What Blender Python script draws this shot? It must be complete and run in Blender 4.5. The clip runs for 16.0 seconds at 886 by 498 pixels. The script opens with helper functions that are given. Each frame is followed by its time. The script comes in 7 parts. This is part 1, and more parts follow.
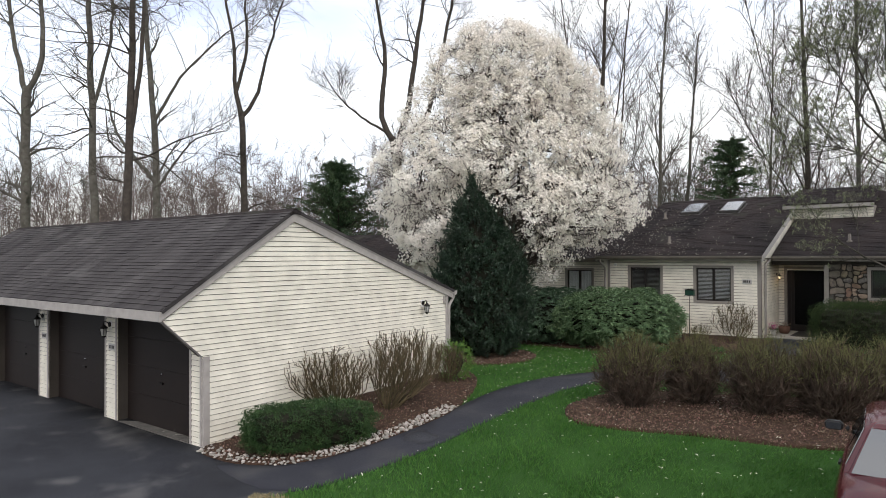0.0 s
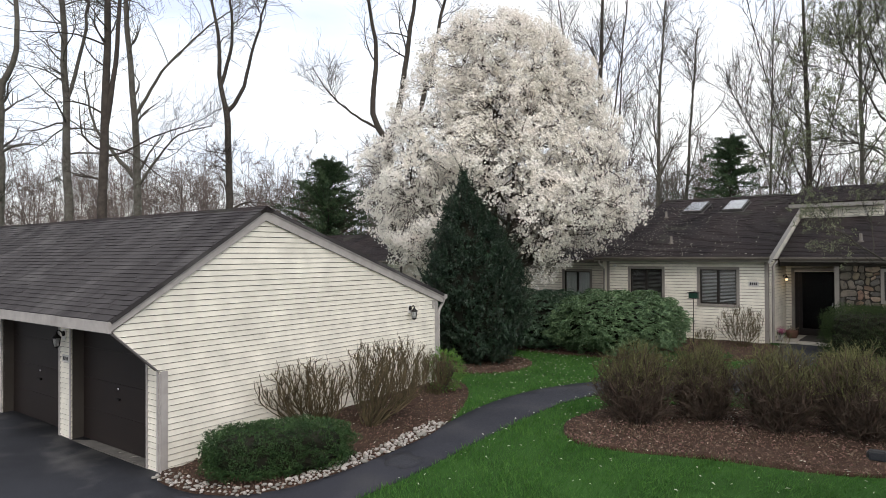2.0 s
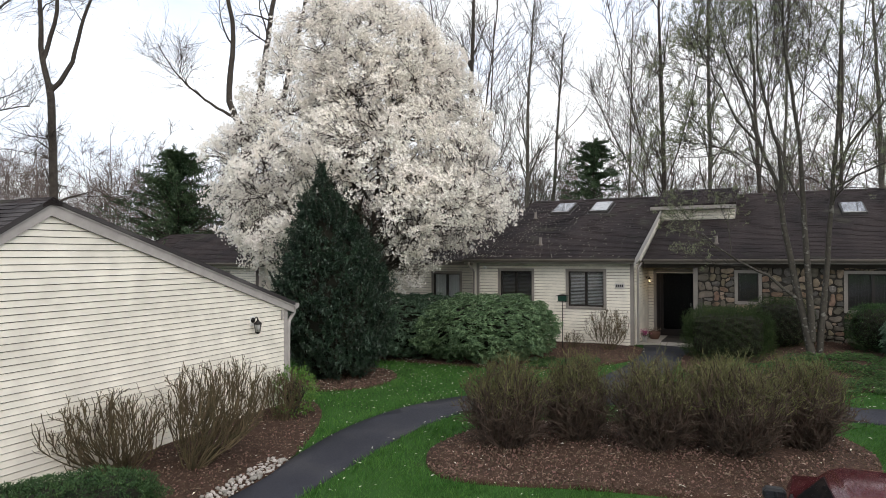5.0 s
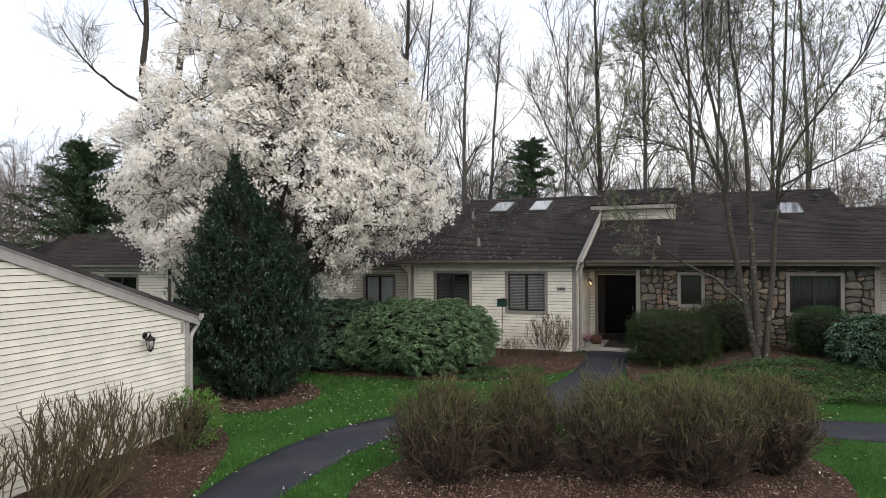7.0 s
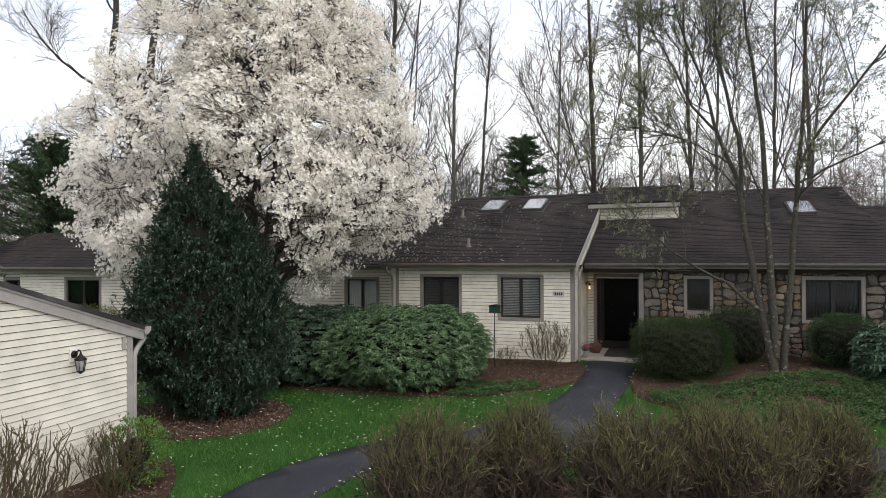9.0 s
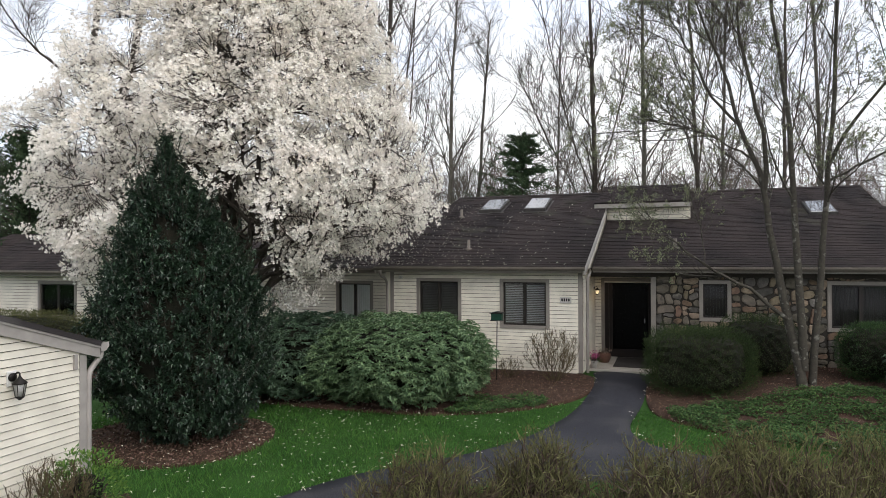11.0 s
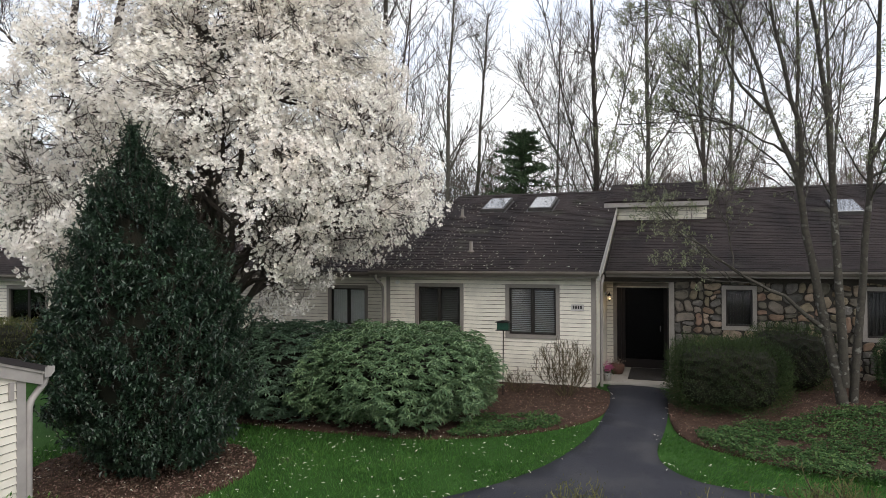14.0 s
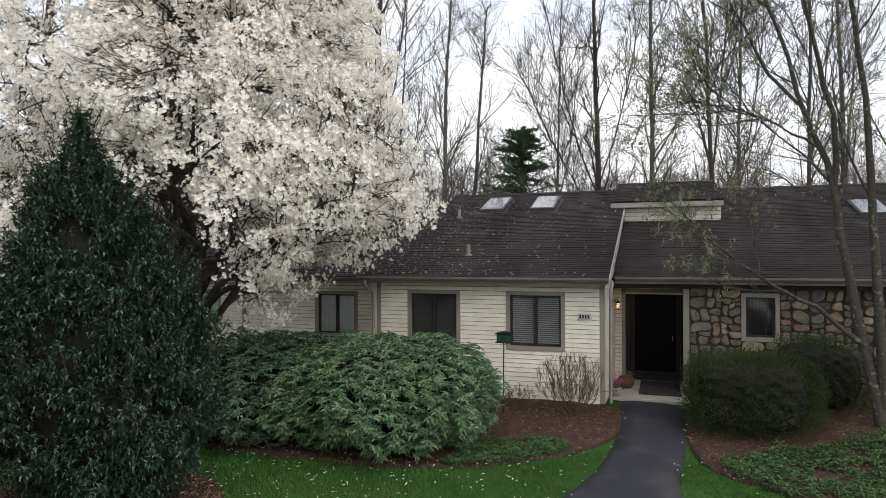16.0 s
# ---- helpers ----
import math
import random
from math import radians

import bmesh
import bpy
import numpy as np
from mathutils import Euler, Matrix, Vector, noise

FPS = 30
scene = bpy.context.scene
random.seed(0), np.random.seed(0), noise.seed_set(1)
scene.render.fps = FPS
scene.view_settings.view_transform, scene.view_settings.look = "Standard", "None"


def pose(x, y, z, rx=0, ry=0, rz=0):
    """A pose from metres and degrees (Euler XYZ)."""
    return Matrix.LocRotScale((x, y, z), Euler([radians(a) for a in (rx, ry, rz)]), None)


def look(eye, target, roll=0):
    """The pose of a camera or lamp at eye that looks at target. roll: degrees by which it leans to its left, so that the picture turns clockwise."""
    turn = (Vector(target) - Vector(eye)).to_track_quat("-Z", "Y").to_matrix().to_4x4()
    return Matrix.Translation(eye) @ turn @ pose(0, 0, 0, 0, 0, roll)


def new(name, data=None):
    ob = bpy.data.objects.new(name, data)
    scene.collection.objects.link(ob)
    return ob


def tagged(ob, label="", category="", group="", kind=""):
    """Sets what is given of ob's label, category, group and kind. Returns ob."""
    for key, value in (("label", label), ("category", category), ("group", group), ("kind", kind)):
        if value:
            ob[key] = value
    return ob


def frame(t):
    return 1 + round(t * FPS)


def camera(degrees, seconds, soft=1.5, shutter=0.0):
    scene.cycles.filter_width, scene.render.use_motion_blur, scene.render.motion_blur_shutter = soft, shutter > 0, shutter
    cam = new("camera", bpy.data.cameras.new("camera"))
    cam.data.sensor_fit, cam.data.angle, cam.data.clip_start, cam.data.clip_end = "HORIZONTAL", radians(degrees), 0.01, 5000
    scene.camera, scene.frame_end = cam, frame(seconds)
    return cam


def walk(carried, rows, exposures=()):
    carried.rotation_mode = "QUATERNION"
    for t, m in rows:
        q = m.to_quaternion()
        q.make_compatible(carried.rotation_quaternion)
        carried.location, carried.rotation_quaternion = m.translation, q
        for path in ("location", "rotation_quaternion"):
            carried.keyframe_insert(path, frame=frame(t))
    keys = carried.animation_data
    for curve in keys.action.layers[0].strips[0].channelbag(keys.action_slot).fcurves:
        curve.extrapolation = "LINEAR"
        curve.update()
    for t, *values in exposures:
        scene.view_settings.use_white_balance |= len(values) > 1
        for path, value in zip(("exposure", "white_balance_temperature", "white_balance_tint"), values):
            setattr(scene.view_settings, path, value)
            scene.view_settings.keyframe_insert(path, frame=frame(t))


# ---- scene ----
cam = camera(69.5, 16.0, soft=0.55)
METRES, EYE, TILT, LEAN, TURN = 9.0, 2.7, 0.0, 0.0, 38.3
ROWS = [
    (0.0, 0.0, 0.0, 0.0, 0.0, 0.57, 0.23),
    (0.5, 0.0035, 0.0278, 0.001, -0.08, 0.56, 0.25),
    (1.0, 0.0081, 0.057, 0.0021, -0.18, 0.56, 0.26),
    (1.5, 0.0124, 0.0863, 0.0037, -0.29, 0.54, 0.28),
    (2.0, 0.017, 0.1147, 0.0046, -0.36, 0.53, 0.26),
    (2.5, 0.0237, 0.1424, 0.0059, -0.79, 0.52, 0.27),
    (3.0, 0.0314, 0.1682, 0.0074, -1.63, 0.52, 0.27),
    (3.5, 0.0381, 0.1911, 0.0088, -3.09, 0.49, 0.24),
    (4.0, 0.0464, 0.2162, 0.0085, -5.51, 0.48, 0.23),
    (4.5, 0.0556, 0.2447, 0.0106, -8.53, 0.44, 0.23),
    (5.0, 0.0656, 0.2769, 0.0118, -11.58, 0.44, 0.26),
    (7.5, 0.1249, 0.4595, 0.0184, -17.62, 0.39, 0.31),
    (8.0, 0.1386, 0.4978, 0.0199, -17.86, 0.38, 0.29),
    (8.5, 0.152, 0.5355, 0.0216, -18.06, 0.37, 0.27),
    (9.0, 0.1658, 0.5729, 0.0233, -18.19, 0.36, 0.27),
    (11.5, 0.2038, 0.7188, 0.0317, -18.6, 0.39, 0.26),
    (12.0, 0.2051, 0.7377, 0.0334, -18.67, 0.37, 0.28),
    (12.5, 0.2076, 0.7588, 0.0355, -18.77, 0.36, 0.27),
    (13.0, 0.2124, 0.7819, 0.0362, -18.87, 0.34, 0.28),
    (13.5, 0.2211, 0.8067, 0.038, -18.93, 0.33, 0.29),
    (14.0, 0.2308, 0.8333, 0.0404, -19.0, 0.31, 0.27),
    (14.5, 0.2415, 0.8625, 0.0429, -19.04, 0.3, 0.25),
    (15.0, 0.2532, 0.8932, 0.0457, -19.09, 0.3, 0.24),
    (15.5, 0.2657, 0.9245, 0.0481, -19.14, 0.28, 0.23),
    (16.0, 0.2801, 0.9548, 0.0507, -19.18, 0.28, 0.23),
]
walk(cam, [(t, pose(0, 0, EYE, TILT, LEAN, TURN) @ pose(METRES * x, METRES * y, METRES * z, 90 + pitch, roll, yaw)) for t, x, y, z, yaw, pitch, roll in ROWS], exposures=[(0.0, -0.05), (5.0, -0.02), (9.0, 0.0), (16.0, -0.02)])

# ---- sky, sun ----
SUN_TO = Vector((0.66, -0.50, 0.85)).normalized()
world = bpy.data.worlds.new("overcast_sky")
scene.world = world
world.use_nodes = True
wn, wl = world.node_tree.nodes, world.node_tree.links
wn.clear()
w_out = wn.new("ShaderNodeOutputWorld")
w_sky = wn.new("ShaderNodeTexSky")
w_sky.sky_type, w_sky.sun_disc = "NISHITA", False
w_sky.sun_elevation = math.asin(SUN_TO.z)
w_sky.sun_rotation = math.atan2(SUN_TO.x, SUN_TO.y)
w_sky.air_density, w_sky.dust_density = 1.0, 3.0
w_blue = wn.new("ShaderNodeBackground")
w_blue.inputs["Strength"].default_value = 0.05
w_cloud = wn.new("ShaderNodeBackground")
w_cloud.inputs["Strength"].default_value = 1.28
w_tc = wn.new("ShaderNodeTexCoord")
w_map = wn.new("ShaderNodeMapping")
w_map.inputs["Scale"].default_value = (1.0, 1.0, 3.2)
w_noise = wn.new("ShaderNodeTexNoise")
w_noise.inputs["Scale"].default_value, w_noise.inputs["Detail"].default_value = 1.7, 6.0
w_ramp = wn.new("ShaderNodeValToRGB")
w_ramp.color_ramp.elements[0].position, w_ramp.color_ramp.elements[0].color = 0.38, (0.62, 0.67, 0.80, 1)
w_ramp.color_ramp.elements[1].position, w_ramp.color_ramp.elements[1].color = 0.63, (1.0, 0.985, 0.955, 1)
w_add = wn.new("ShaderNodeAddShader")
wl.new(w_tc.outputs["Generated"], w_map.inputs["Vector"])
wl.new(w_map.outputs["Vector"], w_noise.inputs["Vector"])
wl.new(w_noise.outputs["Fac"], w_ramp.inputs["Fac"])
wl.new(w_ramp.outputs["Color"], w_cloud.inputs["Color"])
wl.new(w_sky.outputs["Color"], w_blue.inputs["Color"])
wl.new(w_blue.outputs["Background"], w_add.inputs[0])
wl.new(w_cloud.outputs["Background"], w_add.inputs[1])
wl.new(w_add.outputs["Shader"], w_out.inputs["Surface"])
sun = new("sun", bpy.data.lights.new("sun", "SUN"))
sun.data.energy, sun.data.angle, sun.data.color = 1.3, radians(60), (1.0, 0.95, 0.87)
sun.matrix_world = look(SUN_TO * 60, (0, 0, 0))
scene.view_settings.exposure = 0.0


# ---- materials ----
def mat(name, c1, c2=None, rough=0.8, scale=4.0, fine=60.0, bump=0.2, metal=0.0, vary=0.0, by="", spots=None, spec=0.2,
        streak=0.0, sheen=0.0, through_light=0.0):
    """A Principled surface: two tones by broad noise, a fine grain, an optional spread per object or island, spots of a third tone."""
    m = bpy.data.materials.new(name)
    m.use_nodes = True
    n, l = m.node_tree.nodes, m.node_tree.links
    b = n["Principled BSDF"]
    c2 = c2 or tuple(0.8 * v for v in c1)
    tc = n.new("ShaderNodeTexCoord")
    vec = tc.outputs["Object"]
    if streak:
        mp = n.new("ShaderNodeMapping")
        mp.inputs["Scale"].default_value = (1.0, streak, streak)
        l.new(vec, mp.inputs["Vector"])
        vec = mp.outputs["Vector"]
    broad = n.new("ShaderNodeTexNoise")
    broad.inputs["Scale"].default_value, broad.inputs["Detail"].default_value = scale, 5.0
    grain = n.new("ShaderNodeTexNoise")
    grain.inputs["Scale"].default_value, grain.inputs["Detail"].default_value = fine, 3.0
    l.new(vec, broad.inputs["Vector"])
    l.new(tc.outputs["Object"], grain.inputs["Vector"])
    ramp = n.new("ShaderNodeValToRGB")
    ramp.color_ramp.elements[0].position, ramp.color_ramp.elements[0].color = 0.35, (*c1, 1)
    ramp.color_ramp.elements[1].position, ramp.color_ramp.elements[1].color = 0.68, (*c2, 1)
    l.new(broad.outputs["Fac"], ramp.inputs["Fac"])
    colour = ramp.outputs["Color"]
    if spots:
        sc, thr, col, edge = (*spots, 0.08)[:4]
        sn = n.new("ShaderNodeTexNoise")
        sn.inputs["Scale"].default_value, sn.inputs["Detail"].default_value = sc, 4.0
        l.new(tc.outputs["Object"], sn.inputs["Vector"])
        sr = n.new("ShaderNodeMapRange")
        sr.inputs["From Min"].default_value, sr.inputs["From Max"].default_value = thr, thr + edge
        l.new(sn.outputs["Fac"], sr.inputs["Value"])
        mx = n.new("ShaderNodeMixRGB")
        mx.inputs["Color2"].default_value = (*col, 1)
        l.new(sr.outputs["Result"], mx.inputs["Fac"])
        l.new(colour, mx.inputs["Color1"])
        colour = mx.outputs["Color"]
    hsv = n.new("ShaderNodeHueSaturation")
    l.new(colour, hsv.inputs["Color"])
    gr = n.new("ShaderNodeMapRange")
    gr.inputs["From Min"].default_value, gr.inputs["From Max"].default_value = 0.25, 0.75
    gr.inputs["To Min"].default_value, gr.inputs["To Max"].default_value = 0.86, 1.14
    l.new(grain.outputs["Fac"], gr.inputs["Value"])
    value = gr.outputs["Result"]
    if vary:
        if by == "island":
            src = n.new("ShaderNodeNewGeometry").outputs["Random Per Island"]
        else:
            src = n.new("ShaderNodeObjectInfo").outputs["Random"]
        vr = n.new("ShaderNodeMapRange")
        vr.inputs["To Min"].default_value, vr.inputs["To Max"].default_value = 1 - vary, 1 + vary
        l.new(src, vr.inputs["Value"])
        mul = n.new("ShaderNodeMath")
        mul.operation = "MULTIPLY"
        l.new(value, mul.inputs[0])
        l.new(vr.outputs["Result"], mul.inputs[1])
        value = mul.outputs[0]
        hr = n.new("ShaderNodeMapRange")
        hr.inputs["To Min"].default_value, hr.inputs["To Max"].default_value = 0.5 + 0.06 * vary, 0.5 - 0.06 * vary
        l.new(src, hr.inputs["Value"])
        l.new(hr.outputs["Result"], hsv.inputs["Hue"])
    l.new(value, hsv.inputs["Value"])
    l.new(hsv.outputs["Color"], b.inputs["Base Color"])
    b.inputs["Roughness"].default_value, b.inputs["Metallic"].default_value = rough, metal
    b.inputs["Specular IOR Level"].default_value = spec
    if bump:
        bp = n.new("ShaderNodeBump")
        bp.inputs["Strength"].default_value, bp.inputs["Distance"].default_value = bump, 0.01
        l.new(grain.outputs["Fac"], bp.inputs["Height"])
        l.new(bp.outputs["Normal"], b.inputs["Normal"])
    if through_light:
        tr = n.new("ShaderNodeBsdfTranslucent")
        l.new(hsv.outputs["Color"], tr.inputs["Color"])
        ms = n.new("ShaderNodeMixShader")
        ms.inputs["Fac"].default_value = through_light
        l.new(b.outputs["BSDF"], ms.inputs[1])
        l.new(tr.outputs["BSDF"], ms.inputs[2])
        l.new(ms.outputs["Shader"], n["Material Output"].inputs["Surface"])
    return m


def glass_mat(name, tint, clear, ior=1.5, rough=0.03):
    """Thin window glass: clear, with a Fresnel gloss."""
    m = bpy.data.materials.new(name)
    m.use_nodes = True
    n, l = m.node_tree.nodes, m.node_tree.links
    n.remove(n["Principled BSDF"])
    tr, gl, mx, fr = (n.new(k) for k in ("ShaderNodeBsdfTransparent", "ShaderNodeBsdfGlossy", "ShaderNodeMixShader", "ShaderNodeFresnel"))
    tr.inputs["Color"].default_value = (*(t * clear for t in tint), 1)
    gl.inputs["Roughness"].default_value = rough
    fr.inputs["IOR"].default_value = ior
    l.new(fr.outputs["Fac"], mx.inputs["Fac"])
    l.new(tr.outputs["BSDF"], mx.inputs[1])
    l.new(gl.outputs["BSDF"], mx.inputs[2])
    l.new(mx.outputs["Shader"], n["Material Output"].inputs["Surface"])
    return m


SIDING = mat("cream_vinyl_siding", (0.755, 0.712, 0.615), (0.725, 0.682, 0.585), 0.5, 0.5, 3, 0.0, vary=0.02, streak=0.6)
# wall core colour: the shadow under each siding lap, put into brown
SHADOW_GAP = mat("lap_shadow_brown", (0.16, 0.14, 0.12), (0.12, 0.105, 0.09), 0.9, 3, 70, 0.08)
TRIM = mat("taupe_painted_trim", (0.27, 0.245, 0.22), (0.23, 0.207, 0.185), 0.6, 3, 70, 0.08)
FASCIA = mat("greige_metal_fascia", (0.38, 0.352, 0.33), (0.34, 0.315, 0.295), 0.5, 0.7, 6, 0.0, spots=(2, 0.62, (0.30, 0.28, 0.26), 0.2))
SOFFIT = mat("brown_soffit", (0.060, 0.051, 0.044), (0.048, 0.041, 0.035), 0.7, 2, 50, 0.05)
GUTTER = mat("bronze_gutter", (0.165, 0.145, 0.125), (0.125, 0.11, 0.095), 0.4, 2, 40, 0.03, spots=(5, 0.66, (0.22, 0.2, 0.18)))
DOOR = mat("dark_brown_door_paint", (0.021, 0.0155, 0.0135), (0.016, 0.012, 0.011), 0.5, 2, 50, 0.06, spots=(4, 0.68, (0.03, 0.025, 0.022)))
SHINGLE_G = mat("grey_brown_asphalt_shingle", (0.066, 0.060, 0.060), (0.034, 0.030, 0.031), 0.95, 1.9, 220, 0.3, vary=0.07, by="island", spec=0.2, streak=0.16, spots=(1.1, 0.56, (0.092, 0.086, 0.084), 0.15))
SHINGLE_P = mat("grey_brown_shingle_piece", (0.066, 0.060, 0.060), (0.034, 0.030, 0.031), 0.95, 1.9, 220, 0.3, vary=0.07, spec=0.2, streak=0.16, spots=(1.1, 0.56, (0.092, 0.086, 0.084), 0.15))
SHINGLE_H = mat("weathered_dark_shingle", (0.035, 0.027, 0.026), (0.0145, 0.0115, 0.012), 0.95, 1.2, 220, 0.5, streak=0.3, vary=0.16, by="island", spec=0.2, spots=(0.9, 0.60, (0.036, 0.033, 0.027)))
ASPHALT = mat("worn_asphalt", (0.012, 0.013, 0.018), (0.034, 0.036, 0.044), 0.75, 0.7, 260, 0.6, spots=(1.3, 0.53, (0.115, 0.112, 0.112), 0.24), spec=0.3)
PATH_M = mat("dark_path_asphalt", (0.026, 0.027, 0.035), (0.036, 0.037, 0.046), 0.8, 0.7, 260, 0.6, spots=(1.1, 0.50, (0.055, 0.054, 0.058), 0.25), spec=0.25)
PATCH_M = mat("damp_asphalt", (0.018, 0.019, 0.024), (0.034, 0.035, 0.043), 0.6, 2.5, 260, 0.6, spec=0.3)
SILL_M = mat("stained_concrete_sill", (0.16, 0.148, 0.135), (0.085, 0.08, 0.074), 0.9, 3, 90, 0.3, spots=(6, 0.60, (0.26, 0.245, 0.22)))
CONCRETE = mat("pale_concrete", (0.42, 0.39, 0.35), (0.34, 0.315, 0.28), 0.85, 2, 120, 0.3, spots=(5, 0.62, (0.25, 0.23, 0.2)))
MULCH = mat("brown_bark_mulch", (0.040, 0.022, 0.015), (0.070, 0.041, 0.028), 0.95, 9, 130, 1.0, spots=(38, 0.60, (0.15, 0.105, 0.08)))
CHIP = mat("bark_chips", (0.115, 0.074, 0.054), (0.190, 0.132, 0.100), 0.9, 9, 90, 0.4, vary=0.5, by="island")
LITTER = mat("dry_leaf_litter", (0.22, 0.165, 0.12), (0.30, 0.24, 0.19), 0.9, 9, 90, 0.2, vary=0.5, by="island")
SOIL = mat("lawn_soil", (0.021, 0.062, 0.010), (0.033, 0.090, 0.015), 0.95, 1.3, 90, 0.8, spots=(0.8, 0.66, (0.06, 0.075, 0.03)))
GRASS = mat("spring_grass", (0.062, 0.165, 0.032), (0.096, 0.220, 0.050), 0.6, 0.8, 40, 0.0, vary=0.26, by="island", through_light=0.3)
STRAW = mat("dry_grass", (0.30, 0.25, 0.14), (0.22, 0.19, 0.10), 0.9, 5, 60, 0.0, vary=0.4, by="island")
COBBLE = mat("river_stone", (0.43, 0.40, 0.36), (0.25, 0.23, 0.21), 0.75, 5, 70, 0.25, vary=0.4)
MORTAR = mat("grey_mortar", (0.060, 0.054, 0.046), (0.040, 0.036, 0.030), 0.95, 6, 120, 0.6)
BARK_GREY = mat("grey_bark", (0.135, 0.124, 0.106), (0.080, 0.073, 0.062), 0.95, 6, 60, 0.8, spots=(4, 0.60, (0.15, 0.15, 0.12)))
BARK_DARK = mat("dark_bark", (0.078, 0.065, 0.055), (0.046, 0.039, 0.034), 0.95, 6, 60, 0.8, spots=(3, 0.63, (0.085, 0.08, 0.06)))
BARK_PALE = mat("mottled_pale_bark", (0.070, 0.063, 0.051), (0.040, 0.036, 0.030), 0.9, 9, 60, 0.8, spots=(9, 0.58, (0.16, 0.155, 0.135), 0.1))
TWIG_FAR = mat("far_bare_twigs", (0.17, 0.135, 0.12), (0.12, 0.098, 0.09), 0.95, 0.3, 20, 0.0, vary=0.25, by="island")
TWIG_BUSH = mat("brown_bush_stems", (0.118, 0.094, 0.052), (0.056, 0.044, 0.026), 0.9, 5, 60, 0.3, vary=0.3, by="island")
STEM_RED = mat("purplish_hedge_stems", (0.096, 0.070, 0.052), (0.052, 0.038, 0.030), 0.9, 5, 60, 0.2, vary=0.35, by="island")
STEM_GREEN = mat("olive_hedge_tips", (0.145, 0.150, 0.062), (0.118, 0.112, 0.050), 0.85, 2, 40, 0.0, vary=0.35, by="island", through_light=0.2)
PETAL = mat("white_magnolia_petals", (0.95, 0.925, 0.86), (0.94, 0.885, 0.83), 0.6, 1.2, 30, 0.0, vary=0.09, by="island", through_light=0.34, spots=(0.7, 0.54, (0.93, 0.88, 0.80), 0.2))
PETAL_FALLEN = mat("fallen_petals", (0.78, 0.76, 0.66), (0.70, 0.66, 0.56), 0.7, 5, 30, 0.0, vary=0.2, by="island")
HOLLY = mat("dark_holly_leaves", (0.016, 0.037, 0.021), (0.038, 0.070, 0.042), 0.38, 2.2, 30, 0.0, vary=0.45, by="island", spec=0.5)
BOXLEAF = mat("clipped_yew_leaves", (0.023, 0.053, 0.017), (0.052, 0.104, 0.034), 0.6, 4.0, 30, 0.0, vary=0.45, by="island")
RHODO = mat("rhododendron_leaves", (0.100, 0.168, 0.078), (0.150, 0.235, 0.118), 0.5, 1.0, 30, 0.0, vary=0.35, by="island", spec=0.35)
RHODO_BLUE = mat("bluish_rhododendron_leaves", (0.072, 0.126, 0.076), (0.105, 0.170, 0.106), 0.5, 1.0, 30, 0.0, vary=0.35, by="island", spec=0.35)
JUNIPER = mat("dark_juniper_sprays", (0.025, 0.043, 0.015), (0.054, 0.082, 0.028), 0.7, 1.4, 30, 0.0, vary=0.45, by="island")
COVER = mat("groundcover_leaves", (0.050, 0.100, 0.033), (0.074, 0.138, 0.046), 0.8, 1.2, 30, 0.0, vary=0.45, by="island")
FRESH = mat("fresh_green_leaves", (0.10, 0.20, 0.04), (0.13, 0.24, 0.055), 0.55, 2, 30, 0.0, vary=0.4, by="island", through_light=0.25)
BUDLEAF = mat("young_grey_green_leaves", (0.20, 0.23, 0.13), (0.26, 0.275, 0.18), 0.6, 1, 30, 0.0, vary=0.35, by="island", through_light=0.4)
OLIVE = mat("olive_hedge_leaves", (0.13, 0.135, 0.05), (0.085, 0.10, 0.035), 0.7, 1.5, 30, 0.0, vary=0.45, by="island", through_light=0.2)
CONIFER = mat("conifer_needles", (0.050, 0.088, 0.046), (0.088, 0.138, 0.068), 0.7, 1.0, 30, 0.0, vary=0.45, by="island")
# near-black: the shade inside dense shrubs, put into the colour of a solid core
CORE_SHADE = mat("near_black_core_shade", (0.012, 0.014, 0.009), (0.020, 0.018, 0.012), 0.95, 8, 60, 0.5)
GLASS = glass_mat("window_glass", (0.93, 0.95, 0.96), 1.0)
GLASS_DARK = glass_mat("tinted_storm_glass", (0.35, 0.36, 0.38), 0.8, 1.2, 0.3)
SEEDED = mat("pale_seeded_glass", (0.62, 0.62, 0.60), (0.50, 0.50, 0.49), 0.15, 40, 120, 0.3, spec=0.5, through_light=0.5)
SASH = mat("dark_bronze_sash", (0.035, 0.030, 0.027), (0.028, 0.025, 0.022), 0.45, 3, 50, 0.03)
BLIND_D = mat("shaded_blind_slats", (0.20, 0.19, 0.18), (0.16, 0.155, 0.15), 0.6, 3, 50, 0.0)
BLIND = mat("pale_blind_slats", (0.56, 0.545, 0.53), (0.50, 0.485, 0.47), 0.5, 3, 50, 0.0)
CURTAIN = mat("sheer_curtain", (0.30, 0.31, 0.32), (0.23, 0.24, 0.25), 0.9, 3, 90, 0.1)
CURTAIN_W = mat("white_sheer_curtain", (0.80, 0.80, 0.78), (0.72, 0.72, 0.70), 0.9, 3, 90, 0.1)
ROOM = mat("dim_interior_paint", (0.20, 0.18, 0.16), (0.17, 0.15, 0.13), 0.9, 1, 30, 0.0)
IRON = mat("black_iron", (0.018, 0.017, 0.017), (0.028, 0.025, 0.023), 0.45, 8, 60, 0.1, metal=0.6)
WHITE_PL = mat("white_plastic", (0.70, 0.69, 0.66), (0.64, 0.63, 0.60), 0.5, 6, 60, 0.03)
